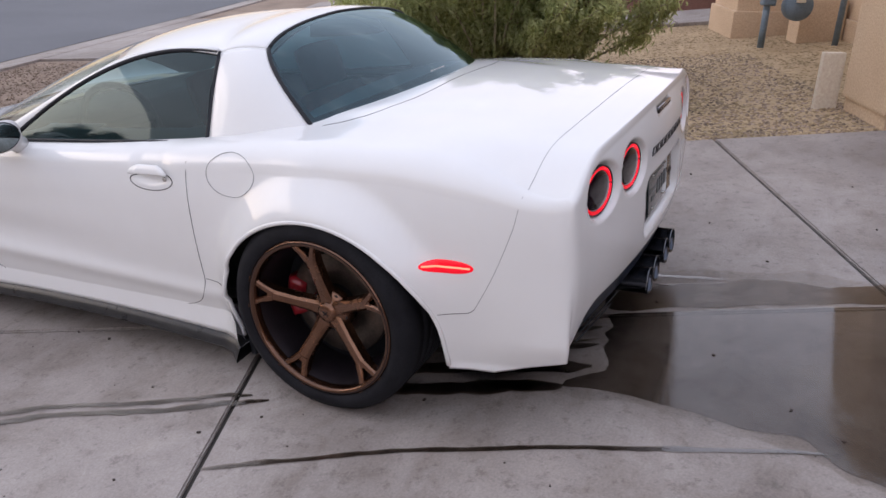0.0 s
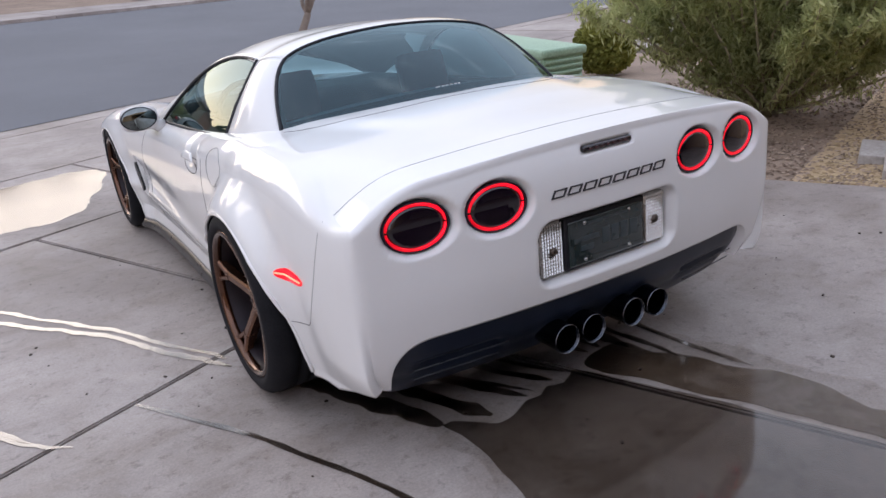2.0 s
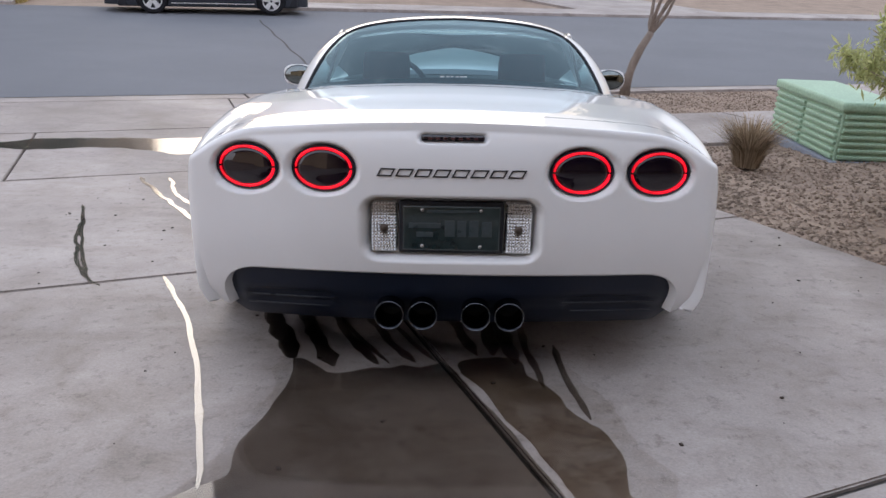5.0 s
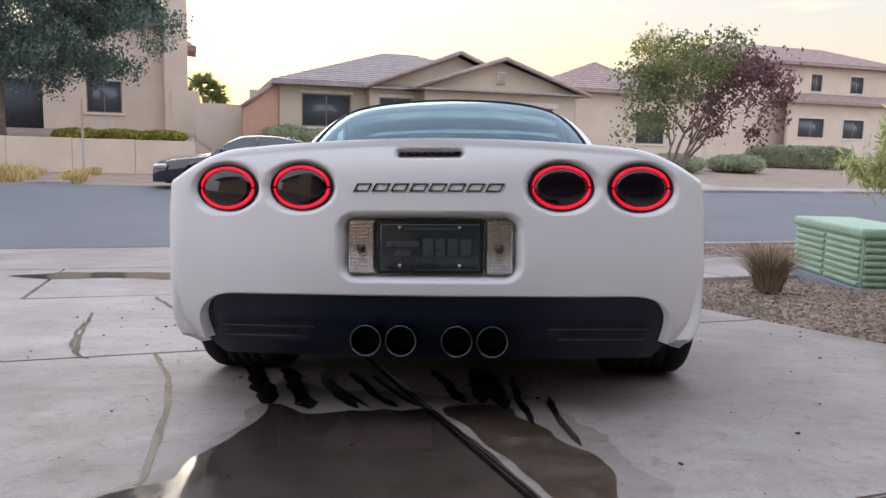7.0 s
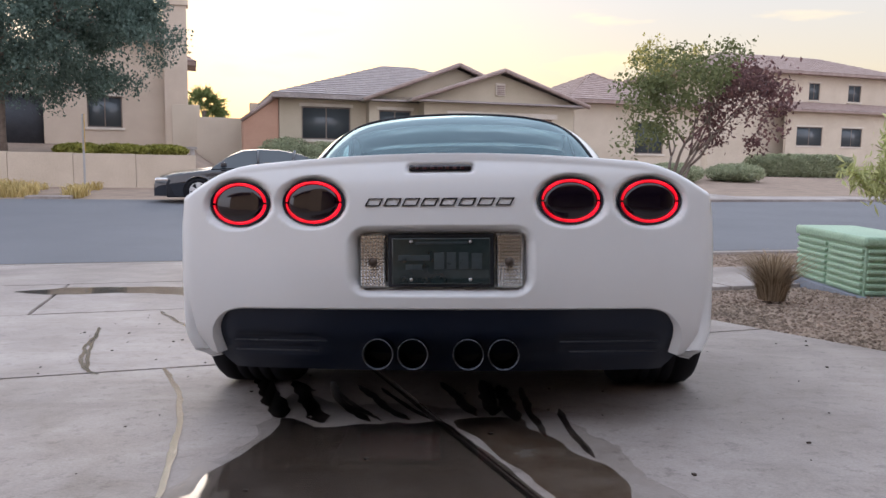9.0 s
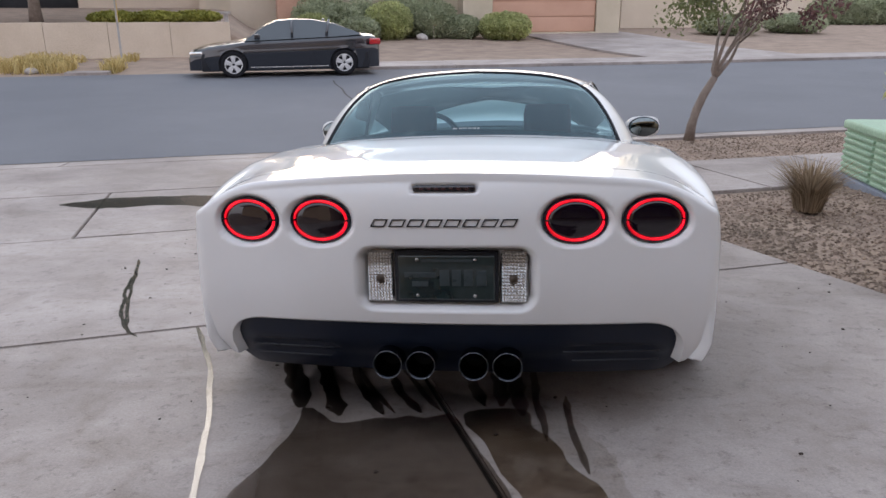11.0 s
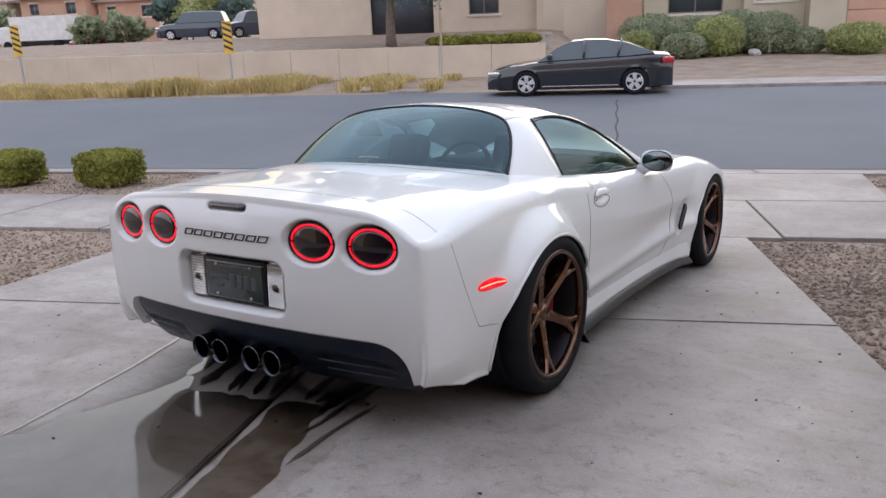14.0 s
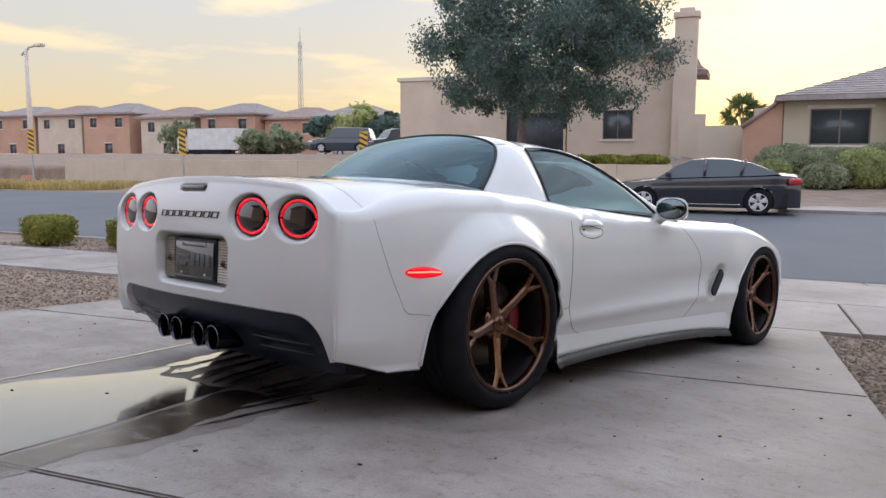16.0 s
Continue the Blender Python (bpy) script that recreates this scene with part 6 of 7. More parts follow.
# palm behind the houses
palm = thing("palm_tree", "distant fan palm behind the houses", "tree", STREET @ Matrix.Translation((0.45, 120.0, 0.6)) @ Matrix.Scale(2.2, 4))
bm = bmesh.new()
tube(bm, [(0, 0, 0), (0.05, 0, 1.5), (0, 0.05, 3.4)], [0.35, 0.28, 0.25], 10)
part("trunk", bm, BARK, palm)
rng = np.random.default_rng(2)
verts, faces = [], []
for i in range(70):
    d = rng.normal(size=3)
    d[2] = abs(d[2]) * 1.1 - 0.45
    d /= np.linalg.norm(d)
    side = np.cross(d, rng.normal(size=3))
    side /= np.linalg.norm(side)
    heart = np.array([0, 0, 3.7]) + d * 0.95 - np.array([0, 0, 0.10])
    blades = [(np.array([0, 0, 3.55]), heart, 0.02)]
    for k in range(13):
        an = -1.25 + 2.5 * k / 12
        tip = heart + (d * math.cos(an) + side * math.sin(an)) * rng.uniform(0.65, 0.95) - np.array([0, 0, 0.16 + 0.1 * abs(an)])
        blades.append((heart, tip, 0.06))
    for p, q, w in blades:
        across_blade = np.cross(q - p, rng.normal(size=3))
        across_blade *= w / np.linalg.norm(across_blade)
        k = len(verts)
        verts += [p - across_blade, p + across_blade, q + across_blade * 0.2, q - across_blade * 0.2]
        faces.append((k, k + 1, k + 2, k + 3))
me = bpy.data.meshes.new("crown")
me.from_pydata([tuple(v) for v in verts], [], faces)
me.materials.append(PALM_LEAF)
new("crown", me).parent = palm
# far trees
for i, (a, b, r, h) in enumerate(((-36.0, 60, 1.5, 3.0), (-33.0, 61, 2.3, 3.6), (-29.8, 60, 1.8, 2.9), (-41.5, 57, 2.2, 2.3), (-38.5, 57, 1.9, 2.0), (-66, 74, 2.4, 3.4), (-61, 76, 2.0, 3.0))):
    tree("far_tree", "distant round green tree", STREET @ Vector((a, b, 0.9)), h, ((0, 0, h * 0.95), (r, r, h * 0.62)), DESERT_LEAF if i in (0, 2) else SAGE_LEAF if i > 2 else SHRUB_LEAF, 1700, 0.3, seed=70 + i, trunk_r=0.16)
# backlight on this crown is put into the yellow leaf colour
tree("sunlit_tree", "tall thin tree with yellow-green leaves behind the low house", STREET @ Vector((42.6, 62, 1.0)), 9.0, ((0, 0, 9.3), (4.0, 3.5, 2.9)), leafy("backlit_yellow_leaf", (0.34, 0.32, 0.10), (0.60, 0.54, 0.20), thin=0.6), 2600, 0.16, seed=91, trunk_r=0.16, clump_count=60, tuft=0.2)

# ---------------------------------------------------------------- loose gravel in the beds
PEBBLE = leafy("pebble", (0.15, 0.105, 0.08), (0.46, 0.35, 0.275), 0.9, thin=0.0)


def pebbles(name, label, spots, seed, size=(0.008, 0.02), material=PEBBLE, flat=1.0):
    """Loose stones: squashed, bevelled lumps with eight faces each."""
    rng = np.random.default_rng(seed)
    shape = np.array([(1, 0, 0), (0, 1, 0), (-1, 0, 0), (0, -1, 0), (0, 0, 0.8), (0, 0, -0.5)])
    tri = np.array([(0, 1, 4), (1, 2, 4), (2, 3, 4), (3, 0, 4), (1, 0, 5), (2, 1, 5), (3, 2, 5), (0, 3, 5)])
    verts, faces = [], []
    for i, (a, b) in enumerate(spots):
        r = rng.uniform(*size)
        w = shape * np.array([r * rng.uniform(0.7, 1.3), r * rng.uniform(0.7, 1.3), r * rng.uniform(0.5, 0.9) * flat])
        an = rng.uniform(0, 6.28)
        c, s = math.cos(an), math.sin(an)
        w = w @ np.array([[c, s, 0], [-s, c, 0], [0, 0, 1]])
        verts.append(w + np.array(st(a, b, -0.028)))
        faces.append(tri + 6 * i)
    me = bpy.data.meshes.new(name)
    me.from_pydata(np.concatenate(verts).tolist(), [], np.concatenate(faces).tolist())
    me.materials.append(material)
    return tagged(new(name, me), label, "gravel", kind="stuff")


rng = np.random.default_rng(77)
spots = []
while len(spots) < 15000:
    a, b = 2.225 + 3.6 * rng.uniform() ** 1.3, rng.uniform(-2.7, 3.25)
    spots.append((a, b))
pebbles("gravel", "brown loose gravel bed beside the driveway", spots, 1)
spots = []
while len(spots) < 6500:
    spots.append((-2.87 - 3.5 * rng.uniform() ** 1.3, rng.uniform(-1.0, 3.2)))
pebbles("gravel", "tan loose gravel bed beside the driveway", spots, 2)
spots = [(rng.uniform(3.9, 8.0) if k % 2 else rng.uniform(-9.5, -4.3), rng.uniform(5.1, 6.9)) for k in range(6000)]
pebbles("gravel", "brown gravel in the strip between sidewalk and kerb", spots, 3)

# straw-coloured bark mulch in the bed along the house
MULCH = leafy("straw_mulch", (0.24, 0.165, 0.09), (0.56, 0.42, 0.26), 0.9, thin=0.0)
MULCH_BED = surface("mulch_bed", (0.30, 0.21, 0.12), (0.46, 0.34, 0.21), 0.95, scale=2.2, fine=40, relief=0.9)
bm = bmesh.new()
AS = [2.26, 2.8, 3.4, 4.2, 5.2, 6.4, 7.8, 9.2, 10.6, 11.9]
sheet(bm, [[st(a, b, -0.028) for a in AS] for b in (-4.2, -3.4, -2.6, -1.8, -1.1, -0.75 + 0.1)])
tagged(part("mulch_bed", bm, MULCH_BED), "straw-coloured mulch bed along the house wall", "mulch", kind="structure")
spots = [(2.3 + 9.4 * rng.uniform() ** 1.5, rng.uniform(-4.15, -0.7)) for k in range(26000)]
pebbles("mulch", "loose straw-coloured mulch flakes in the bed", spots, 4, (0.010, 0.028), MULCH, 0.4)

# ---------------------------------------------------------------- buildings
STUCCO = surface("tan_stucco", (0.54, 0.44, 0.345), (0.64, 0.535, 0.425), 0.9, scale=0.6, fine=50, relief=0.5)
STUCCO_PALE = surface("pale_stucco", (0.54, 0.46, 0.36), (0.64, 0.555, 0.445), 0.9, scale=0.5, fine=45, relief=0.5)
STUCCO_ROSE = surface("rosy_stucco", (0.46, 0.27, 0.19), (0.55, 0.34, 0.245), 0.9, scale=0.5, fine=45, relief=0.4)
STUCCO_OLIVE = surface("olive_stucco", (0.44, 0.38, 0.28), (0.54, 0.47, 0.36), 0.9, scale=0.5, fine=45, relief=0.4)
STUCCO_OWN = surface("warm_stucco", (0.50, 0.36, 0.24), (0.60, 0.45, 0.31), 0.9, scale=1.5, fine=70, relief=0.7)
ROOF_TILE = surface("brown_roof_tile", (0.28, 0.205, 0.18), (0.40, 0.31, 0.275), 0.85, scale=2, fine=12, relief=0.6)
ROOF_GREY = surface("grey_roof_tile", (0.27, 0.235, 0.225), (0.38, 0.335, 0.32), 0.85, scale=2, fine=12, relief=0.6)
TRIM = surface("cream_trim", (0.58, 0.52, 0.44), (0.68, 0.62, 0.54), 0.8, scale=2, fine=40, relief=0.2)
FRAME = surface("brown_window_frame", (0.16, 0.13, 0.11), (0.22, 0.18, 0.15), 0.6, scale=4, fine=50)
PANE = paint("dark_window_pane", (0.075, 0.09, 0.10), 0.16, 0.12)
# near-black tone puts the entrance's shade into the colour
DOORWAY = surface("shaded_door", (0.03, 0.035, 0.045), (0.055, 0.06, 0.07), 0.6, scale=3, fine=40)
BLOCK = surface("garden_block", (0.47, 0.39, 0.30), (0.58, 0.49, 0.39), 0.95, scale=0.8, fine=30, relief=0.6)
GATE = surface("dark_gate", (0.10, 0.075, 0.06), (0.16, 0.12, 0.10), 0.8, scale=3, fine=30)


def wall_panel(a0, a1, z0, z1, b, thick, holes=()):
    """A wall along the street with rectangular openings through it; holes are (a0, a1, z0, z1)."""
    bm = bmesh.new()
    xs = sorted({a0, a1, *[h[0] for h in holes], *[h[1] for h in holes]})
    zs = sorted({z0, z1, *[h[2] for h in holes], *[h[3] for h in holes]})
    for x0, x1 in zip(xs, xs[1:]):
        for w0, w1 in zip(zs, zs[1:]):
            cx, cz = (x0 + x1) / 2, (w0 + w1) / 2
            if not any(h[0] < cx < h[1] and h[2] < cz < h[3] for h in holes):
                box(bm, (x0, b, w0), (x1, b + thick, w1))
    bmesh.ops.remove_doubles(bm, verts=bm.verts[:], dist=1e-4)
    return bm


def window(parent, hole, b, trim=True, name="window", pane=None, bars=1):
    """A window in an opening: frame, mullions, pane and sill."""
    a0, a1, z0, z1 = hole
    bm = bmesh.new()
    w = 0.07
    for lo, hi in (((a0, z0), (a1, z0 + w)), ((a0, z1 - w), (a1, z1)), ((a0, z0 + w), (a0 + w, z1 - w)), ((a1 - w, z0 + w), (a1, z1 - w))):
        box(bm, (lo[0], b + 0.06, lo[1]), (hi[0], b + 0.12, hi[1]))
    for k in range(bars):
        x = a0 + (a1 - a0) * (k + 1) / (bars + 1)
        box(bm, (x - 0.03, b + 0.065, z0 + w), (x + 0.03, b + 0.115, z1 - w))
    win = part(name, bm, FRAME, parent, smooth=False)
    part("pane", boxed((a0 + 0.02, b + 0.085, z0 + 0.02), (a1 - 0.02, b + 0.10, z1 - 0.02)), pane or PANE, win)
    if trim:
        part("sill", boxed((a0 - 0.12, b - 0.07, z0 - 0.13), (a1 + 0.12, b + 0.05, z0), 0.02), TRIM, win)
        part("lintel", boxed((a0 - 0.12, b - 0.05, z1), (a1 + 0.12, b + 0.05, z1 + 0.16), 0.02), TRIM, win)
    return win


def pitched(outline_eave, ridge0, ridge1, drop=0.16, rows=12, face_rows=None):
    """A hipped or gabled roof: courses of tiles step from the eaves to the ridge.  Corners run round the eaves; ridge ends as given."""
    bm = bmesh.new()
    c = [Vector(p) for p in outline_eave]
    r0, r1 = Vector(ridge0), Vector(ridge1)
    faces = ((c[0], c[1], r1, r0), (c[1], c[2], r1, r1), (c[2], c[3], r0, r1), (c[3], c[0], r0, r0))
    for p0, p1, q1, q0 in faces:
        n = (p1 - p0).cross(q0 - p0)
        if n.length < 1e-6:
            continue
        n.normalize()
        if abs(n.z) < 0.05:
            continue
        if n.z < 0:
            n = -n
        grid = []
        for k in range(rows):
            for u, proud in ((k / rows, 0.05), ((k + 1) / rows, 0.012)):
                grid.append([p0.lerp(q0, u) + n * proud, p1.lerp(q1, u) + n * proud])
        sheet(bm, grid)
    for i in range(4):
        a, b = c[i], c[(i + 1) % 4]
        vs = [bm.verts.new(v) for v in (a + Vector((0, 0, 0.03)), b + Vector((0, 0, 0.03)), b - Vector((0, 0, drop)), a - Vector((0, 0, drop)))]
        bm.faces.new(vs)
    vs = [bm.verts.new(v - Vector((0, 0, drop))) for v in c]
    bm.faces.new(vs)
    return bm


def gable_front(a0, a1, zbase, zeave, zpeak, b, thick):
    """The triangle of a gable over a wall."""
    bm = bmesh.new()
    f = bm.faces.new([bm.verts.new(p) for p in ((a0, b, zeave), (a1, b, zeave), ((a0 + a1) / 2, b, zpeak))])
    r = bmesh.ops.extrude_face_region(bm, geom=[f])
    for v in [g for g in r["geom"] if isinstance(g, bmesh.types.BMVert)]:
        v.co.y += thick
    bmesh.ops.recalc_face_normals(bm, faces=bm.faces[:])
    return bm


# the two-storey tan house behind the mesquite
house = thing("tan_house", "tan stucco two-storey house with a chimney", "house", STREET.copy())
Z0 = 1.25
holes = [(-12.4, -8.6, Z0 + 0.1, 4.05), (-6.5, -4.75, 2.42, 4.1)]
part("wall", wall_panel(-19.6, -2.3, Z0 - 0.4, 6.2, 42.0, 0.3, holes), STUCCO, house, smooth=False)
part("side_wall", boxed((-19.6, 42.3, Z0 - 0.4), (-19.3, 52, 6.2)), STUCCO, house, smooth=False)
part("side_wall", boxed((-2.6, 42.3, Z0 - 0.4), (-2.3, 52, 7.1)), STUCCO, house, smooth=False)
part("upper_wall", boxed((-7.4, 42.02, 6.2), (-2.3, 52, 8.0)), STUCCO, house, smooth=False)
part("rear_wall", boxed((-19.3, 51.7, Z0 - 0.4), (-2.6, 52, 6.2)), STUCCO, house, smooth=False)
door = part("door", boxed((-12.4, 42.16, Z0 + 0.1), (-8.6, 42.24, 4.05)), DOORWAY, house, "dark recessed entrance")
window(house, holes[1], 42.0)
part("flat_roof", boxed((-19.8, 41.9, 6.2), (-7.3, 52.1, 6.45), 0.03), TRIM, house, smooth=False)
part("roof", pitched([(-7.9, 41.4, 7.6), (-1.6, 41.4, 7.3), (-1.6, 52.4, 7.3), (-7.9, 52.4, 7.6)], (-5.2, 45, 9.0), (-5.2, 49, 9.0), 0.3), ROOF_TILE, house, smooth=False)
bm = bmesh.new()
box(bm, (-2.55, 41.3, Z0), (-1.35, 42.1, 9.0), 0.03)
box(bm, (-2.65, 41.2, 9.0), (-1.25, 42.2, 9.3), 0.04)
box(bm, (-2.35, 41.5, 9.3), (-1.55, 41.9, 9.55), 0.02)
part("chimney", bm, STUCCO, house, smooth=False)
part("yard_wall", boxed((-2.2, 41.2, Z0 - 0.4), (-0.75, 41.5, 3.75), 0.02), STUCCO_PALE, house, smooth=False)
part("rear_eave", pitched([(-2.2, 44.0, 6.5), (-0.9, 44.0, 6.4), (-0.9, 47, 6.4), (-2.2, 47, 6.5)], (-2.0, 45, 7.3), (-2.0, 46, 7.3), 0.25, 4), ROOF_TILE, house, smooth=False)

# garden wall along the verge
wall = thing("garden_wall", "low tan block garden wall along the far verge", "wall", STREET.copy(), kind="structure")
for i in range(15):
    a = -31 + 2 * i
    part("wall_panel", boxed((a + 0.006, 25.8, -0.3), (a + 1.994, 26.08, 0.95 + 0.012 * (15 - i)), 0.012), BLOCK, wall, smooth=False)
yard = thing("yard_gate", "dark gate between block posts beside the tan house", "gate", STREET.copy())
part("post", boxed((1.70, 38.0, 0.2), (2.15, 38.4, 3.75), 0.02), STUCCO_PALE, yard, smooth=False)
for i in range(8):
    part("board", boxed((2.17 + 0.17 * i, 38.15, 0.3), (2.335 + 0.17 * i, 38.2, 2.92), 0.005), GATE, yard, smooth=False)
part("yard_wall", boxed((-0.95, 39.0, 0.2), (2.9, 39.25, 3.0), 0.02), STUCCO_PALE, yard, smooth=False)

# single-storey gabled house opposite
house = thing("gabled_house", "single-storey tan house with two gables and a tiled roof", "house", STREET.copy())
Z0 = 0.1
holes = [(4.1, 6.6, 1.9, 3.55)]
part("wall", wall_panel(3.0, 7.4, Z0 - 0.4, 4.1, 36.0, 0.3, holes), STUCCO_OLIVE, house, smooth=False)
window(house, holes[0], 36.0, bars=1)
part("side_wall", boxed((7.40, 35.50, Z0 - 0.4), (7.70, 36.0, 4.0)), STUCCO_OLIVE, house, smooth=False)
part("side_wall", boxed((10.0, 34.50, Z0 - 0.4), (10.3, 35.35, 3.98)), STUCCO_OLIVE, house, smooth=False)
holes2 = [(7.9, 9.6, 2.3, 3.45)]
part("wall", wall_panel(7.4, 10.0, Z0 - 0.4, 4.0, 35.2, 0.3, holes2), STUCCO_OLIVE, house, smooth=False)
window(house, holes2[0], 35.2)
hole3 = (11.5, 17.1, Z0 + 0.1, 3.2)
part("wall", wall_panel(10.0, 18.4, Z0 - 0.4, 4.0, 34.2, 0.3, [hole3]), STUCCO_OLIVE, house, smooth=False)
garage = part("garage_door", boxed((11.5, 34.34, Z0 + 0.1), (17.1, 34.4, 3.2)), STUCCO_ROSE, house)
for k in range(4):
    part("panel", boxed((11.55, 34.31, Z0 + 0.12 + 0.76 * k), (17.05, 34.35, Z0 + 0.82 + 0.76 * k), 0.02), STUCCO_ROSE, garage)
part("garage_trim", boxed((11.2, 34.12, 3.2), (17.4, 34.24, 3.46), 0.02), TRIM, house, smooth=False)
part("side_wall", boxed((2.98, 36.3, Z0 - 0.4), (3.28, 50, 4.1)), STUCCO_OLIVE, house, smooth=False)
part("side_wall", boxed((18.1, 34.5, Z0 - 0.4), (18.4, 50, 4.0)), STUCCO_OLIVE, house, smooth=False)
part("roof", pitched([(2.6, 35.2, 4.1), (19.2, 35.2, 4.1), (19.2, 50.6, 4.1), (2.6, 50.6, 4.1)], (10.0, 42.9, 6.6), (11.6, 42.9, 6.6), 0.2, 18), ROOF_GREY, house, smooth=False)
for a0, a1, b, zp, far in ((7.0, 17.0, 35.0, 5.86, 42.0), (9.2, 19.0, 34.0, 5.58, 42.0)):
    part("gable", gable_front(a0 + 0.4, a1 - 0.4, Z0, 3.98, zp - 0.15, b + (0.2 if b > 34.5 else 0.2), 0.3), STUCCO_OLIVE, house, smooth=False)
    part("roof", pitched([(a0, far, 3.92), (a0, b - 0.4, 3.92), (a1, b - 0.4, 3.92), (a1, far, 3.92)], ((a0 + a1) / 2, far, zp), ((a0 + a1) / 2, b - 0.4, zp), 0.06, 12), ROOF_GREY, house, smooth=False)
    for s in (-1, 1):
        mid = (a0 + a1) / 2
        bm = bmesh.new()
        tube(bm, [(mid + s * (a1 - a0) / 2, b - 0.42, 3.88), (mid, b - 0.42, zp - 0.02)], 0.11, 6)
        part("verge_board", bm, ROOF_TILE, house)
vent = part("gable_vent", boxed((13.85, 34.10, 4.32), (14.35, 34.25, 4.95), 0.02), TRIM, house)
for k in range(5):
    part("slat", boxed((13.9, 34.07, 4.38 + 0.1 * k), (14.3, 34.12, 4.44 + 0.1 * k)), ROOF_TILE, vent)

bm = bmesh.new()
f = bm.faces.new([bm.verts.new(p) for p in ((1.25, 36.1, Z0 - 0.4), (2.97, 36.1, Z0 - 0.4), (2.97, 36.1, 4.0), (1.25, 36.1, 2.72))])
r = bmesh.ops.extrude_face_region(bm, geom=[f])
for v in [g for g in r["geom"] if isinstance(g, bmesh.types.BMVert)]:
    v.co.y += 1.6
bmesh.ops.recalc_face_normals(bm, faces=bm.faces[:])
part("side_lean_to", bm, STUCCO_ROSE, house, "rosy lean-to wall with a sloping top", smooth=False)
bm = bmesh.new()
tube(bm, [(1.15, 36.0, 2.74), (3.0, 36.0, 4.10)], 0.10, 6)
part("verge_board", bm, ROOF_TILE, house)

# low house and two-storey house further along
house = thing("low_house", "low tan house with a hipped tile roof", "house", STREET.copy())
part("wall", wall_panel(21.5, 31.0, -0.2, 4.9, 40, 0.3, [(25.9, 28.0, 1.6, 3.6)]), STUCCO_PALE, house, smooth=False)
window(house, (25.9, 28.0, 1.6, 3.6), 40)
part("side_wall", boxed((21.5, 40.3, -0.2), (21.8, 52, 4.9)), STUCCO_PALE, house, smooth=False)
part("roof", pitched([(20.6, 39.3, 4.85), (31.8, 39.3, 4.85), (31.8, 53, 4.85), (20.6, 53, 4.85)], (25.5, 45, 7.2), (27, 47, 7.2), 0.2, 14), ROOF_TILE, house, smooth=False)
house = thing("two_storey_house", "two-storey cream house with tiled roofs", "house", STREET.copy())
up = [(55.2, 56.5, 7.35, 8.95), (49.4, 50.5, 7.35, 8.95), (60.0, 61.6, 7.35, 8.95)]
part("wall", wall_panel(44, 66, 0.2, 9.9, 56.5, 0.3, up), STUCCO_PALE, house, smooth=False)
for h in up:
    window(house, h, 56.5)
low = [(52.2, 55.2, 2.9, 4.65), (57.5, 60.0, 2.9, 4.65)]
part("wall", wall_panel(51, 66, 0.2, 6.3, 54.5, 0.3, low), STUCCO_PALE, house, smooth=False)
for h in low:
    window(house, h, 54.5)
part("porch_roof", pitched([(50.4, 53.8, 6.2), (66.5, 53.8, 6.2), (66.5, 57, 6.9), (50.4, 57, 6.9)], (52, 56.8, 7.2), (65, 56.8, 7.2), 0.2, 6), ROOF_TILE, house, smooth=False)
part("roof", pitched([(43, 55.6, 9.9), (67, 55.6, 9.9), (67, 70, 9.9), (43, 70, 9.9)], (49, 62, 12.2), (61, 62, 12.2), 0.25, 12), ROOF_TILE, house, smooth=False)
part("side_wall", boxed((44, 56.8, 0.2), (44.3, 69, 9.9)), STUCCO_PALE, house, smooth=False)

# rows of houses beyond the waste ground
rng = random.Random(8)
for i, a in enumerate((-132, -120, -108, -97.5, -87, -77, -67, -58, -49)):
    w, h = rng.uniform(8.2, 9.4), 8.6 - 0.24 * i + rng.uniform(-0.3, 0.3)
    m = (STUCCO_ROSE, STUCCO, STUCCO_ROSE, STUCCO, STUCCO_ROSE, STUCCO_PALE, STUCCO_ROSE, STUCCO_ROSE, STUCCO)[i]
    b = 80 + rng.uniform(-1.5, 1.5)
    house = thing("row_house", "distant two-storey stucco house in a row", "house", STREET.copy(), "row houses")
    ws = [(a + 1.2, a + 2.4, h - 2.0, h - 0.7), (a + w - 2.6, a + w - 1.3, h - 2.0, h - 0.7), (a + 3.8, a + 5.2, 2.2, 3.6)]
    part("wall", wall_panel(a, a + w, 0, h, b, 0.3, ws), m, house, smooth=False)
    for q in ws:
        window(house, q, b)
    part("side_wall", boxed((a + w - 0.3, b + 0.3, 0), (a + w, b + 10, h)), m, house, smooth=False)
    part("side_wall", boxed((a, b + 0.3, 0), (a + 0.3, b + 10, h)), m, house, smooth=False)
    part("roof", pitched([(a - 0.6, b - 0.6, h), (a + w + 0.6, b - 0.6, h), (a + w + 0.6, b + 10.6, h), (a - 0.6, b + 10.6, h)], (a + w * 0.4, b + 4.5, h + 1.7), (a + w * 0.6, b + 5.5, h + 1.7), 0.2, 8), ROOF_TILE if i % 2 else ROOF_GREY, house, smooth=False)
fence = thing("waste_ground_wall", "long low block wall before the row houses", "wall", STREET.copy(), kind="structure")
for i in range(16):
    part("wall_panel", boxed((-140 + 7 * i, 72, 0), (-133.02 + 7 * i, 72.3, 2.3 - 0.03 * i)), STUCCO_ROSE if i % 3 else STUCCO, fence, smooth=False)

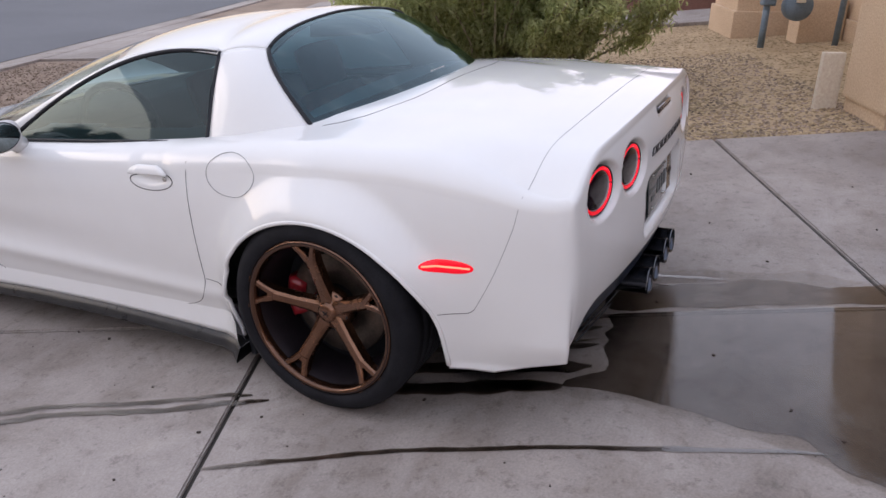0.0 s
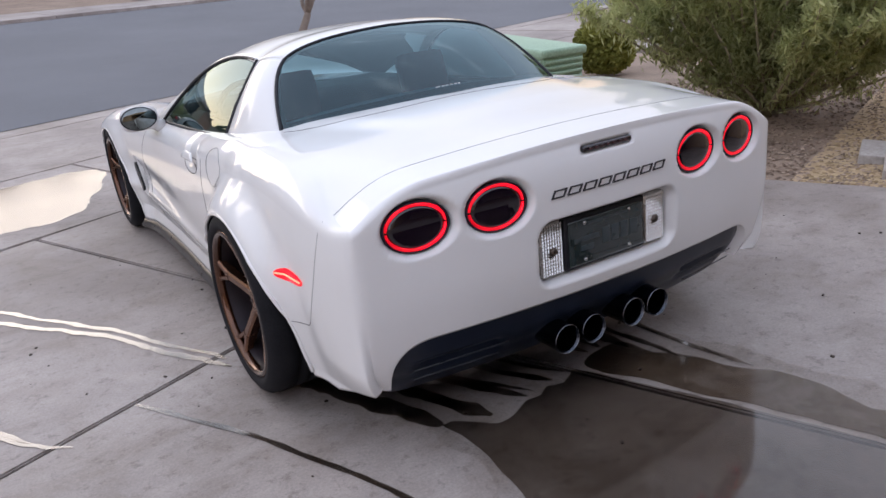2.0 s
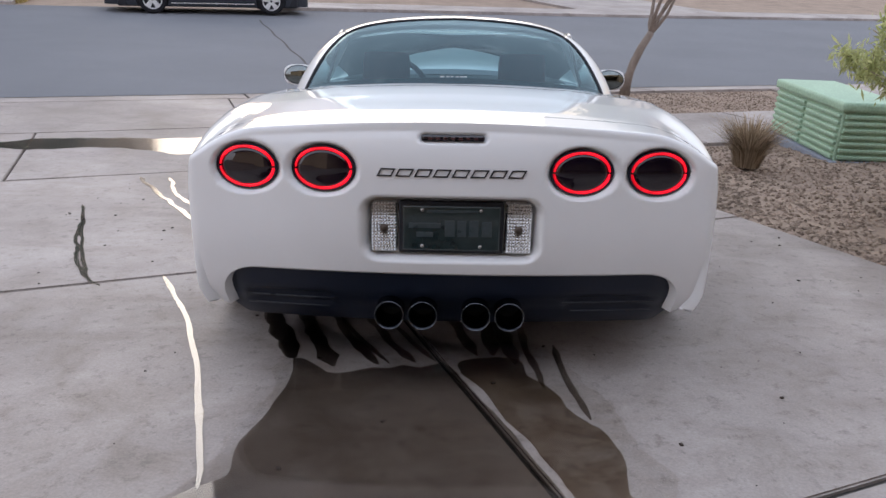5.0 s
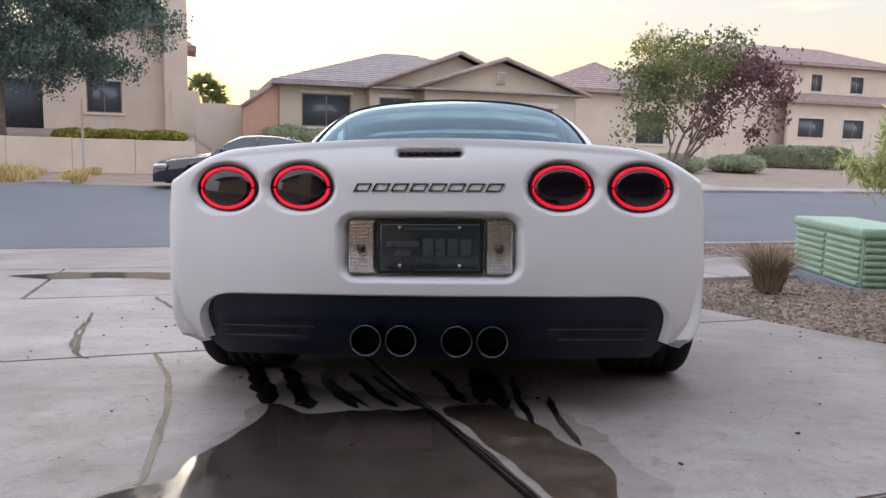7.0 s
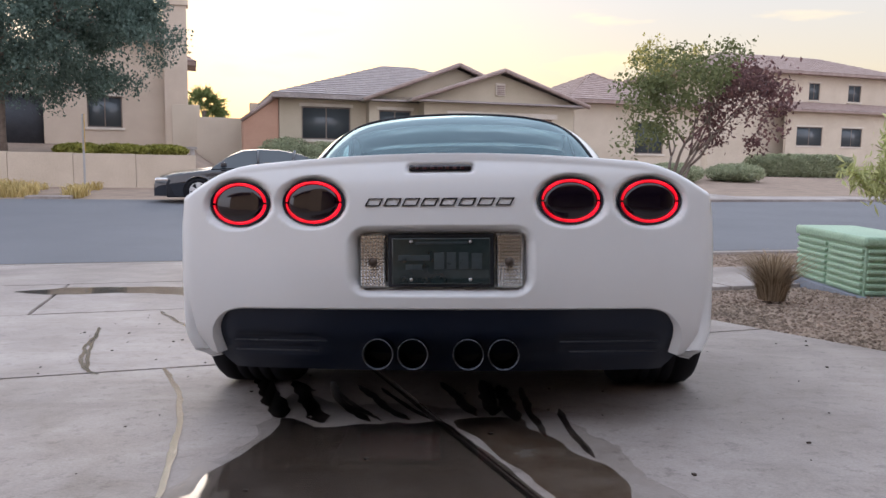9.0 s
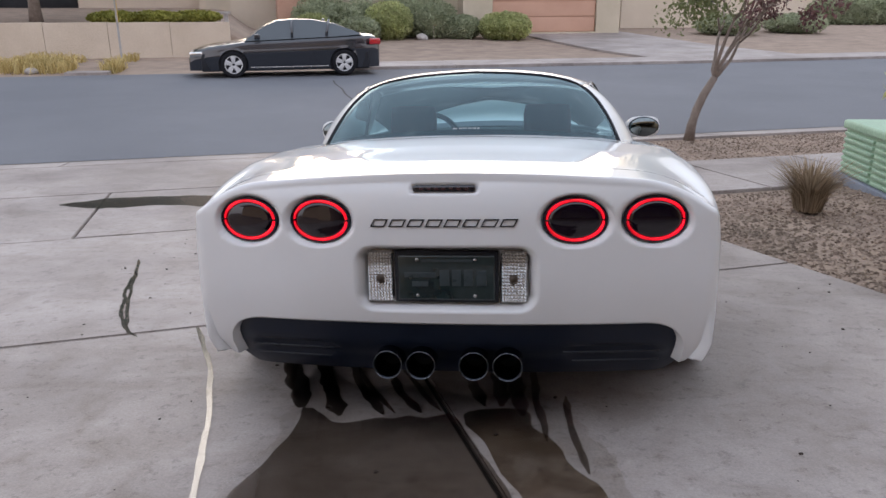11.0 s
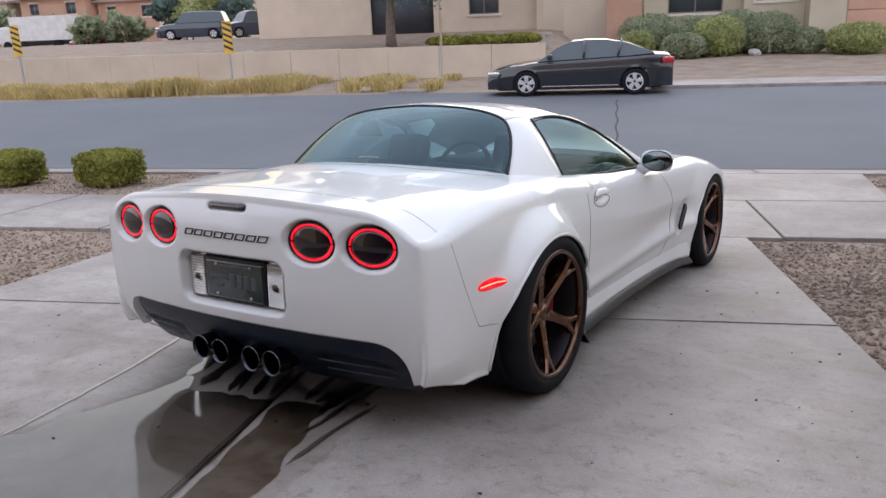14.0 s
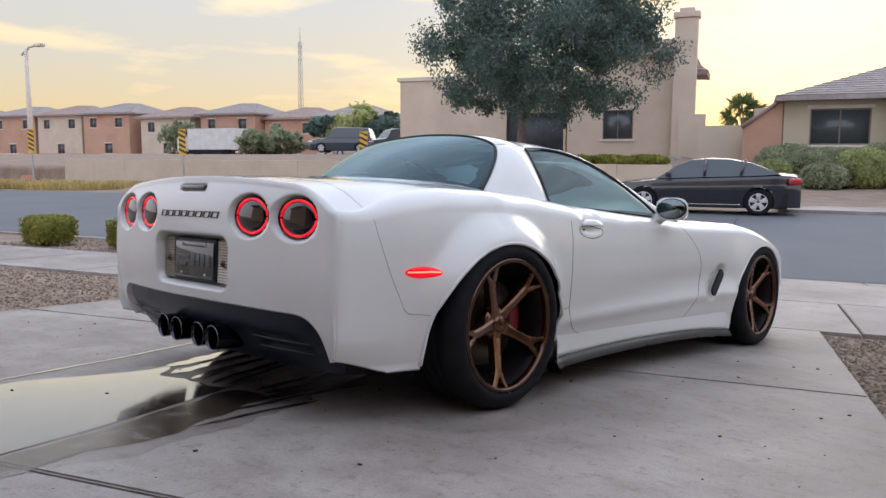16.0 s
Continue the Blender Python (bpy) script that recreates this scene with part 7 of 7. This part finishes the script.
# ---------------------------------------------------------------- own house beside and behind the driveway
# garage room, left wing and roof are assumed and stay out of view
own = thing("own_house", "warm tan stucco house with an open garage", "house", STREET.copy())
GZ = 0.22
part("garage_pier", boxed((2.27, -9.0, GZ + 0.06), (2.97, -2.60, 3.1), 0.02), STUCCO_OWN, own, smooth=False)
part("pier_base", boxed((2.29, -6.0, GZ - 0.5), (2.95, -2.62, GZ + 0.07), 0.015), STUCCO_OWN, own, smooth=False)
part("garage_pier", boxed((-4.0, -9.0, GZ - 0.4), (-3.0, -3.6, 3.1), 0.02), STUCCO_OWN, own, smooth=False)
part("garage_header", boxed((-3.0, -3.95, 2.55), (2.27, -3.6, 3.1)), STUCCO_OWN, own, smooth=False)
# lining toned down so the unseen garage throws less light on the tail
DIMMED_LINING = surface("dimmed_garage_lining", (0.32, 0.30, 0.28), (0.42, 0.40, 0.37), 0.9, scale=1, fine=40, relief=0.1)
part("garage_back", boxed((-3.0, -9.0, GZ - 0.4), (2.27, -8.8, 2.8)), DIMMED_LINING, own, smooth=False)
part("garage_ceiling", boxed((-3.0, -8.8, 2.75), (2.27, -3.95, 2.85)), DIMMED_LINING, own, smooth=False)
part("front_wall", boxed((2.97, -4.2, GZ - 0.4), (7.02, -3.9, 3.1), 0.02), STUCCO_OWN, own, smooth=False)
part("corner_pier", boxed((7.02, -5.1, GZ - 0.4), (8.10, -2.87, 3.1), 0.02), STUCCO_OWN, own, smooth=False)
part("pier_base", boxed((6.98, -3.89, GZ - 0.4), (8.14, -2.83, GZ + 0.28), 0.015), STUCCO_OWN, own, smooth=False)
part("wall_base", boxed((2.98, -3.91, GZ - 0.4), (6.97, -3.86, GZ + 0.28), 0.01), STUCCO_OWN, own, smooth=False)
part("far_wing", boxed((13.3, -9.0, GZ - 0.4), (22, -7.4, 3.1)), STUCCO_OWN, own, smooth=False)
part("left_wing", boxed((-9.0, -9.0, GZ - 0.4), (-4.0, -4.6, 3.1)), STUCCO_OWN, own, smooth=False)
part("roof", pitched([(-9.6, -4.0, 3.1), (22.6, -4.0, 3.1), (22.6, -16, 3.1), (-9.6, -16, 3.1)], (-4, -10, 5.6), (16, -10, 5.6), 0.2, 14), ROOF_TILE, own, smooth=False)
part("garage_floor", boxed((-3.0, -8.8, GZ - 0.2), (2.27, -4.2, level(0, -4.2) - 0.005)), CONCRETE, own, smooth=False)
rows = [dict(a0=8.5, a1=10.2, b0=b, b1=b + 1.5, lift=0.02) for b in (-4.0, -2.5, -1.0, 0.5, 2.0)]
paved("front_walk", "pale concrete walk to the front porch", "path", rows)
ROSE_STEP = surface("red_paver", (0.20, 0.10, 0.085), (0.28, 0.15, 0.125), 0.85, scale=3, fine=40)
tagged(part("porch_step", boxed((10.6, -6.0, -0.1), (15.0, -1.2, 0.46), 0.02), ROSE_STEP, None, smooth=False), "dark red paved porch step", "step", kind="structure").matrix_world = STREET
# utility marker slab beside the pier
tagged(part("utility_post", boxed((3.02, -2.60, GZ - 0.2), (3.08, -2.44, GZ + 0.36), 0.012), STUCCO_PALE, None, smooth=False), "pale pink utility post beside the garage corner", "post").matrix_world = STREET
METER = surface("grey_blue_meter", (0.10, 0.14, 0.18), (0.16, 0.21, 0.26), 0.5, scale=6, fine=60)
meter = thing("gas_meter", "blue-grey gas meter with pipes at the house wall", "meter", STREET @ Matrix.Translation((5.92, -2.99, GZ)) @ Matrix.Rotation(radians(-90), 4, "Z") @ Matrix.Scale(0.8, 4))
bm = bmesh.new()
lathe(bm, [(0, -0.1), (0.17, -0.1), (0.19, -0.06), (0.19, 0.06), (0.17, 0.1), (0, 0.1)], 24, pose(0.25, 0, 0.55, 90))
part("case", bm, METER, meter)
part("regulator", boxed((-0.22, -0.09, 0.55), (-0.05, 0.09, 0.72), 0.03), METER, meter)
part("pipe", tubed([(-0.14, 0, 0), (-0.14, 0, 0.60)], 0.045, 10), METER, meter)
part("pipe", tubed([(-0.14, 0, 0.65), (0.10, 0, 0.78), (0.25, 0, 0.74)], 0.035, 10), METER, meter)
part("pipe", tubed([(0.85, 0.05, 0.0), (0.85, 0.02, 0.9), (0.80, 0, 1.1)], 0.04, 10), METER, meter)
part("dial", boxed((0.19, -0.13, 0.60), (0.31, -0.10, 0.70), 0.01), TRIM, meter)
tagged(part("utility_box", boxed((6.25, -3.85, GZ - 0.1), (6.6, -3.36, GZ + 0.48), 0.02), STUCCO_OWN, None, smooth=False), "tan utility cabinet on the house wall", "box").matrix_world = STREET
# stepping stones in the bed
ROCK = surface("grey_stone", (0.30, 0.27, 0.25), (0.42, 0.39, 0.36), 0.9, scale=4, fine=40, relief=0.6)
for i, (a, b, w, d) in enumerate(((2.72, -1.22, 0.26, 0.16), (2.98, -1.02, 0.20, 0.13))):
    o = part("edging_stone", boxed((-w, -d, -0.06), (w, d, 0.025), 0.012), ROCK, None, smooth=False)
    o.matrix_world = Matrix.Translation(st(a, b, 0)) @ Matrix.Rotation(0.5, 4, "Z")
    tagged(o, "grey concrete edging stone beside the driveway", "stone", "edging stones")

# ---------------------------------------------------------------- street furniture
GREEN = surface("pale_green_cabinet", (0.27, 0.40, 0.28), (0.34, 0.48, 0.34), 0.55, scale=2, fine=50, relief=0.1)
cab = thing("utility_cabinet", "pale green ribbed utility cabinet in the gravel", "cabinet", Matrix.Translation(st(5.06, 2.79, 0)) @ Matrix.Rotation(radians(22 - 19), 4, "Z"))
part("body", boxed((-0.28, -0.62, -0.1), (0.28, 0.68, 0.48), 0.015), GREEN, cab)
part("lid", boxed((-0.31, -0.65, 0.46), (0.31, 0.71, 0.55), 0.03), GREEN, cab)
part("base_slab", boxed((-0.34, -0.68, -0.1), (0.34, 0.74, 0.02), 0.01), surface("blue_grey_plinth", (0.16, 0.18, 0.22), (0.22, 0.24, 0.28), 0.8), cab)
for k in range(7):
    z = 0.035 + 0.061 * k
    for lo, hi in (((-0.305, -0.60, z), (-0.27, 0.00, z + 0.036)), ((-0.305, 0.06, z), (-0.27, 0.66, z + 0.036)), ((-0.26, -0.645, z), (0.26, -0.61, z + 0.036)), ((-0.26, 0.67, z), (0.26, 0.705, z + 0.036))):
        part("rib", boxed(lo, hi, 0.011), GREEN, cab)
YELLOW = surface("marker_yellow", (0.62, 0.36, 0.03), (0.72, 0.44, 0.05), 0.5, scale=5, fine=50)
STRIPE = surface("marker_black", (0.015, 0.015, 0.015), (0.03, 0.03, 0.03), 0.5, scale=5, fine=50)
POST = surface("galvanised_post", (0.33, 0.33, 0.33), (0.42, 0.42, 0.42), 0.5, metal=0.6, scale=8, fine=60)
for i, (a, top) in enumerate(((-29.0, 2.62), (-20.3, 2.5), (-11.8, 2.32), (-4.2, 2.35))):
    sign = thing("striped_marker", "yellow and black striped roadside marker on a thin post", "sign", Matrix.Translation(st(a, 22.3, 0)) @ Matrix.Rotation(radians(22 + (98 if i == 3 else 12)), 4, "Z"), "striped markers")
    part("post", boxed((-0.03, -0.03, -0.1), (0.03, 0.03, top), 0.005), POST, sign, smooth=False)
    plate = part("plate", boxed((-0.16, -0.045, top - 1.10), (0.16, -0.032, top), 0.003), YELLOW, sign, smooth=False)
    for k in range(5):
        z = top - 1.02 + 0.205 * k
        bm = bmesh.new()
        vs = [bm.verts.new(p) for p in ((-0.155, -0.048, z), (0.155, -0.048, z + 0.15 - 0.30), (0.155, -0.048, z + 0.24 - 0.30), (-0.155, -0.048, z + 0.09))]
        for v in vs:
            v.co.z = max(top - 1.09, min(top - 0.01, v.co.z + 0.15))
        bm.faces.new(vs)
        part("stripe", bm, STRIPE, plate, smooth=False)
lamp = thing("street_lamp", "tall pale street lamp with a short arm", "street lamp", STREET @ Matrix.Translation((-74.8, 60, 0)))
part("pole", tubed([(0, 0, 0), (0, 0, 7), (0, 0, 13.6)], [0.35, 0.28, 0.2], 12), TRIM, lamp)
part("arm", tubed([(-0.7, 0, 13.0), (0.5, 0, 13.8), (2.0, 0, 14.0)], 0.14, 8), TRIM, lamp)
part("head", boxed((1.5, -0.3, 13.75), (2.7, 0.3, 14.1), 0.1), TRIM, lamp)
mast = thing("radio_mast", "distant lattice radio mast against the sunset", "mast", STREET @ Matrix.Translation((-128.3, 200, 0)))
for s, t in ((-1, -1), (1, -1), (1, 1), (-1, 1)):
    part("leg", tubed([(s * 0.7, t * 0.7, 0), (s * 0.35, t * 0.35, 38)], 0.1, 4), POST, mast)
for k in range(19):
    z = 2 * k
    r = 0.7 - 0.35 * z / 38
    q = 0.7 - 0.35 * (z + 2) / 38
    part("brace", tubed([(-r, -r, z), (q, -q, z + 2)], 0.06, 4), POST, mast)
    part("brace", tubed([(r, r, z), (-q, q, z + 2)], 0.06, 4), POST, mast)
part("antenna", tubed([(0, 0, 38), (0, 0, 42)], 0.08, 5), POST, mast)
flag = thing("marker_flag", "small orange marker flag among the bushes", "flag", Matrix.Translation(st(8.1, 32.6, 0)))
part("stick", tubed([(0, 0, 0), (0, 0, 0.7)], 0.02, 6), TRIM, flag)
part("cloth", boxed((-0.15, -0.02, 0.55), (0.15, 0.02, 0.9), 0.06), paint("orange_flag", (0.75, 0.22, 0.08), 0.6, 0.0), flag)
for i, (a, b, r) in enumerate(((7.5, 32.4, 0.35), (-6.3, 20.4, 0.22), (-30.5, 21.5, 0.35), (-34, 21.2, 0.4))):
    bm = bmesh.new()
    bmesh.ops.create_icosphere(bm, subdivisions=2, radius=r)
    for v in bm.verts:
        v.co = v.co * (0.85 + 0.3 * noise.noise(v.co * 3 + Vector((i * 7, 0, 0))))
        v.co.z *= 0.6
    o = part("boulder", bm, ROCK, None, smooth=False)
    o.matrix_world = Matrix.Translation(st(a, b, r * 0.2))
    tagged(o, "pale rough landscape boulder", "rock", "boulders")

bench = thing("garden_bench", "small pale stone bench in the raised yard", "bench", STREET @ Matrix.Translation((-1.5, 29.0, level(-1.5, 29.0))))
part("seat", boxed((-0.55, -0.2, 0.42), (0.55, 0.2, 0.52), 0.02), ROCK, bench, smooth=False)
for x in (-0.38, 0.38):
    part("leg", boxed((x - 0.08, -0.16, -0.05), (x + 0.08, 0.16, 0.42), 0.015), ROCK, bench, smooth=False)
RED_ROCK = surface("red_sandstone", (0.30, 0.13, 0.09), (0.42, 0.20, 0.14), 0.9, scale=4, fine=40, relief=0.6)
for i, (a, b, r, m) in enumerate(((-38.0, 27.0, 0.5, RED_ROCK), (-33.4, 25.6, 0.5, RED_ROCK), (-9.6, 27.4, 0.32, ROCK), (-10.4, 27.8, 0.25, ROCK), (-14.0, 28.5, 0.3, ROCK))):
    bm = bmesh.new()
    bmesh.ops.create_icosphere(bm, subdivisions=2, radius=r)
    for v in bm.verts:
        v.co = v.co * (0.8 + 0.4 * noise.noise(v.co * 2.3 + Vector((i * 5, 2, 0))))
        v.co.z *= 0.75
    o = part("boulder", bm, m, None, smooth=False)
    o.matrix_world = Matrix.Translation(st(a, b, r * 0.25))
    tagged(o, "rusty red landscape boulder" if m is RED_ROCK else "pale rough boulder behind the garden wall", "rock", "boulders")

# ---------------------------------------------------------------- parked vehicles
ALLOY = surface("silver_alloy", (0.55, 0.55, 0.55), (0.72, 0.72, 0.72), 0.35, metal=0.5, scale=12, fine=120)
def parked(name, label, m, colour, length=4.9, width=1.85, height=1.45, wheelbase=2.83, boot=True, group="", tall=False, detail=True):
    """A parked car, nose towards -x: body, glasshouse, roof, wheels and lamps."""
    top = thing(name, label, "car", m, group)
    L, W = length / 2, width / 2
    body_m = paint("car_body_paint", colour, 0.2)
    axles = (-wheelbase / 2 + 0.05, wheelbase / 2 + 0.05)
    belt = height * 0.64

    def crest(x):
        u = x / L
        if tall:
            keys = ((-1, 0.62), (-0.93, 0.90), (-0.6, 1.02), (-0.42, 1.06), (0.9, 1.08), (1.0, 1.02))
        else:
            keys = ((-1, 0.56), (-0.94, 0.70), (-0.8, 0.80), (-0.42, 0.93), (0.0, 0.97), (0.55, 1.02), (0.78, 1.06), (0.95, 1.03), (1.0, 0.90))
        k = height / 1.45 if not tall else height / 1.85 * 1.05
        for (u0, z0), (u1, z1) in zip(keys, keys[1:]):
            if u0 <= u <= u1:
                return k * (z0 + (z1 - z0) * (u - u0) / (u1 - u0))
        return k * keys[-1][1]

    bm = bmesh.new()
    cols = []
    n = 90
    for i in range(n + 1):
        x = -L + length * i / n
        w = W * (1 - 0.30 * abs(x / L) ** 7) * (1 - 0.05 * abs(x / L) ** 2)
        c = crest(x)
        ring = []
        for k in range(15):
            v = k / 14
            z = 0.19 + (c - 0.07 - 0.19) * v
            bow = 1 - 0.05 * (1 - v) ** 2 - 0.035 * v ** 3 + 0.012 * math.exp(-((v - 0.62) / 0.08) ** 2)
            ring.append(Vector((x, w * bow, z)))
        for k in range(1, 7):
            t = k / 6
            ring.append(Vector((x, (w * 0.965) * (1 - t) ** 0.75, c - 0.07 * (1 - t) ** 2 + 0.015 * t)))
        cols.append(ring)
    for s in (1, -1):
        vs = {}
        for i, ring in enumerate(cols):
            for k, p in enumerate(ring):
                q = Vector((p.x, s * p.y, p.z))
                for ax in axles:
                    g = math.hypot(q.x - ax, q.z - 0.33) / 0.375
                    if g < 1 and k < 14:
                        q = Vector((ax + (q.x - ax) / max(g, 0.05), q.y, 0.33 + (q.z - 0.33) / max(g, 0.05)))
                        vs[i, k, "in"] = True
                vs[i, k] = bm.verts.new(q)
        for i in range(n):
            for k in range(20):
                ids = ((i, k), (i + 1, k), (i + 1, k + 1), (i, k + 1))
                if all((*q, "in") in vs for q in ids):
                    continue
                bm.faces.new([vs[q] for q in ids])
        for ring_i in (0, n):
            bm.faces.new([vs[ring_i, k] for k in range(21)] + [bm.verts.new((cols[ring_i][0].x, 0, 0.19))])
    bmesh.ops.recalc_face_normals(bm, faces=bm.faces[:])
    body = part("body", bm, body_m, top)
    part("underbody", boxed((-L + 0.3, -W + 0.12, 0.16), (L - 0.3, W - 0.12, 0.62), 0.05), SATIN_BLACK, top)
    # glasshouse and roof
    if tall:
        prof = ((-0.42, 0.0), (-0.22, 0.90), (-0.1, 1.0), (0.5, 0.99), (0.86, 0.93), (0.96, 0.0))
    else:
        prof = ((-0.43, 0.0), (-0.22, 0.66), (-0.08, 0.93), (0.10, 1.0), (0.30, 0.97), (0.52, 0.75), (0.74, 0.22), (0.80, 0.0))
    xs = [-L * 0.43 + (L * (0.80 + 0.43) if not tall else L * (0.96 + 0.43)) * i / 44 for i in range(45)]
    glass, roof = bmesh.new(), bmesh.new()
    rows_g = {1: [], -1: []}
    rows_r = []
    for x in xs:
        u = x / L
        f = 0.0
        for (u0, f0), (u1, f1) in zip(prof, prof[1:]):
            if u0 <= u <= u1:
                f = f0 + (f1 - f0) * (u - u0) / (u1 - u0)
        zb = crest(x) - 0.03
        zt = zb + (height - zb) * f
        wb, wt = W * 0.88, W * (0.88 - 0.26 * f)
        for s in (1, -1):
            rows_g[s].append([(x, s * (wb + (wt - wb) * k / 5), zb + (zt - zb) * 0.93 * k / 5) for k in range(6)])
        rows_r.append([(x, wt * math.cos(math.pi * k / 12) ** 1 if k not in (0, 12) else wt * (1 if k == 0 else -1), zb + (zt - zb) * (0.93 + 0.07 * math.sin(math.pi * k / 12))) for k in range(13)])
    for s in (1, -1):
        pane = bmesh.new()
        sheet(pane, rows_g[s])
        part("side_window", pane, PANE, top, "dark tinted side windows")
    first, last = int(44 * (0.30 if not tall else 0.2)), int(44 * (0.70 if not tall else 0.93))
    sheet(roof, rows_r[first:last + 1])
    sheet(glass, rows_r[:first + 1])
    back = bmesh.new()
    sheet(back, rows_r[last:])
    bmesh.ops.recalc_face_normals(back, faces=back.faces[:])
    part("rear_window", back, PANE, top)
    bmesh.ops.recalc_face_normals(glass, faces=glass.faces[:])
    bmesh.ops.recalc_face_normals(roof, faces=roof.faces[:])
    part("windscreen", glass, PANE, top)
    part("roof", roof, body_m, top)
    if detail:
        for s in (1, -1):
            for u, lean in ((0.06, 0.02), (0.42, 0.10)):
                x = L * u
                part("pillar", tubed([(x, s * (W * 0.885), crest(x)), (x + lean, s * (W * 0.66), height - 0.04)], 0.035, 6), body_m, top)
            part("mirror", boxed((-L * 0.33, s * (W + 0.02) - 0.09, belt + 0.02), (-L * 0.27, s * (W + 0.02) + 0.09, belt + 0.15), 0.03), body_m, top)
            part("sill_trim", boxed((axles[0] + 0.42, s * W * 0.955 - 0.015, 0.235), (axles[1] - 0.42, s * W * 0.955 + 0.015, 0.265), 0.008), STEEL, top)
    for s in (1, -1):
        part("tail_lamp", boxed((L - 0.30, s * (W - 0.20) - 0.16, crest(L * 0.93) - 0.26), (L - 0.005, s * (W - 0.20) + 0.145, crest(L * 0.93) - 0.10), 0.04), RED_LENS, top)
        part("headlamp", boxed((-L + 0.03, s * (W - 0.32) - 0.2, crest(-L * 0.94) - 0.17), (-L + 0.35, s * (W - 0.32) + 0.2, crest(-L * 0.94) - 0.04), 0.04), GLINT_LENS, top)
        for ax in axles:
            wheel = new("wheel")
            wheel.parent = top
            wheel.matrix_basis = pose(ax, s * (W - 0.03), 0.33) @ Matrix.Rotation(math.pi / 2 * s, 4, "Z")
            turn = pose(0, 0, 0, 0, 90, 0)
            bm = bmesh.new()
            lathe(bm, [(0.225, 0.0), (0.30, 0.0), (0.328, -0.02), (0.33, -0.06), (0.33, -0.18), (0.31, -0.21), (0.225, -0.21)], 40, turn, True)
            part("tyre", bm, RUBBER, wheel)
            bm = bmesh.new()
            for k in range(10):
                box(bm, (-0.03, -0.032, 0.03), (-0.004, 0.032, 0.235), 0.006, Matrix.Rotation(2 * math.pi * (k // 2) / 5 + (0.16 if k % 2 else -0.16), 4, "X"))
            lathe(bm, [(0.20, -0.012), (0.228, -0.002), (0.228, -0.03), (0.20, -0.03)], 40, turn, True)
            part("rim", bm, ALLOY, wheel, "silver alloy rim")
            bm = bmesh.new()
            lathe(bm, [(0, -0.06), (0.22, -0.06)], 24, turn)
            part("brake_disc", bm, SATIN_BLACK, wheel)
    return top


TURN = Matrix.Rotation(radians(22.0), 4, "Z")
parked("black_sedan", "black four-door sedan parked along the far kerb", Matrix.Translation(st(0.42, 18.55, 0)) @ TURN, (0.010, 0.012, 0.018))
parked("dark_suv", "dark blue sport utility vehicle parked beside the tan house", STREET @ Matrix.Translation((-25.6, 45, 1.70)) @ Matrix.Rotation(0.25, 4, "Z"), (0.02, 0.035, 0.06), 4.7, 1.9, 1.8, 2.8, tall=True, group="far cars", detail=False)
parked("dark_suv", "dark blue sport utility vehicle parked beside the tan house", STREET @ Matrix.Translation((-22.2, 46.5, 1.70)) @ Matrix.Rotation(0.9, 4, "Z"), (0.025, 0.04, 0.075), 4.7, 1.9, 1.75, 2.8, tall=True, group="far cars", detail=False)
parked("red_car", "red hatchback parked on the waste ground", STREET @ Matrix.Translation((-43.0, 59, 1.25)) @ Matrix.Rotation(0.5, 4, "Z"), (0.28, 0.02, 0.03), 4.2, 1.8, 1.7, 2.6, tall=True, group="far cars", detail=False)
parked("pale_car", "pale sedan far off across the waste ground", STREET @ Matrix.Translation((-31.5, 58, 1.5)), (0.45, 0.40, 0.38), 4.5, 1.8, 1.5, 2.7, group="far cars", detail=False)
TRAILER = surface("trailer_white", (0.55, 0.54, 0.52), (0.68, 0.67, 0.65), 0.6, scale=2, fine=30)
truck = thing("box_truck", "white box truck parked on the waste ground", "truck", STREET @ Matrix.Translation((-48.8, 60, 1.35)))
part("box", boxed((-2.6, -1.2, 0.9), (3.2, 1.2, 3.0), 0.05), TRAILER, truck, smooth=False)
part("cab", boxed((-4.1, -1.1, 0.6), (-2.7, 1.1, 2.2), 0.25), TRAILER, truck)
part("windscreen", boxed((-4.13, -0.9, 1.4), (-3.6, 0.9, 2.0), 0.1), PANE, truck)
part("chassis", boxed((-3.8, -0.9, 0.5), (3.2, 0.9, 0.85), 0.05), SATIN_BLACK, truck)
for x in (-3.2, 2.0):
    for s in (1, -1):
        bm = bmesh.new()
        lathe(bm, [(0, 0.13), (0.3, 0.13), (0.46, 0.1), (0.48, 0), (0.46, -0.13), (0, -0.13)], 24, pose(x, s * 1.0, 0.48, 90))
        part("wheel", bm, RUBBER, truck)
# grey building behind the near neighbours, seen in the car's glass
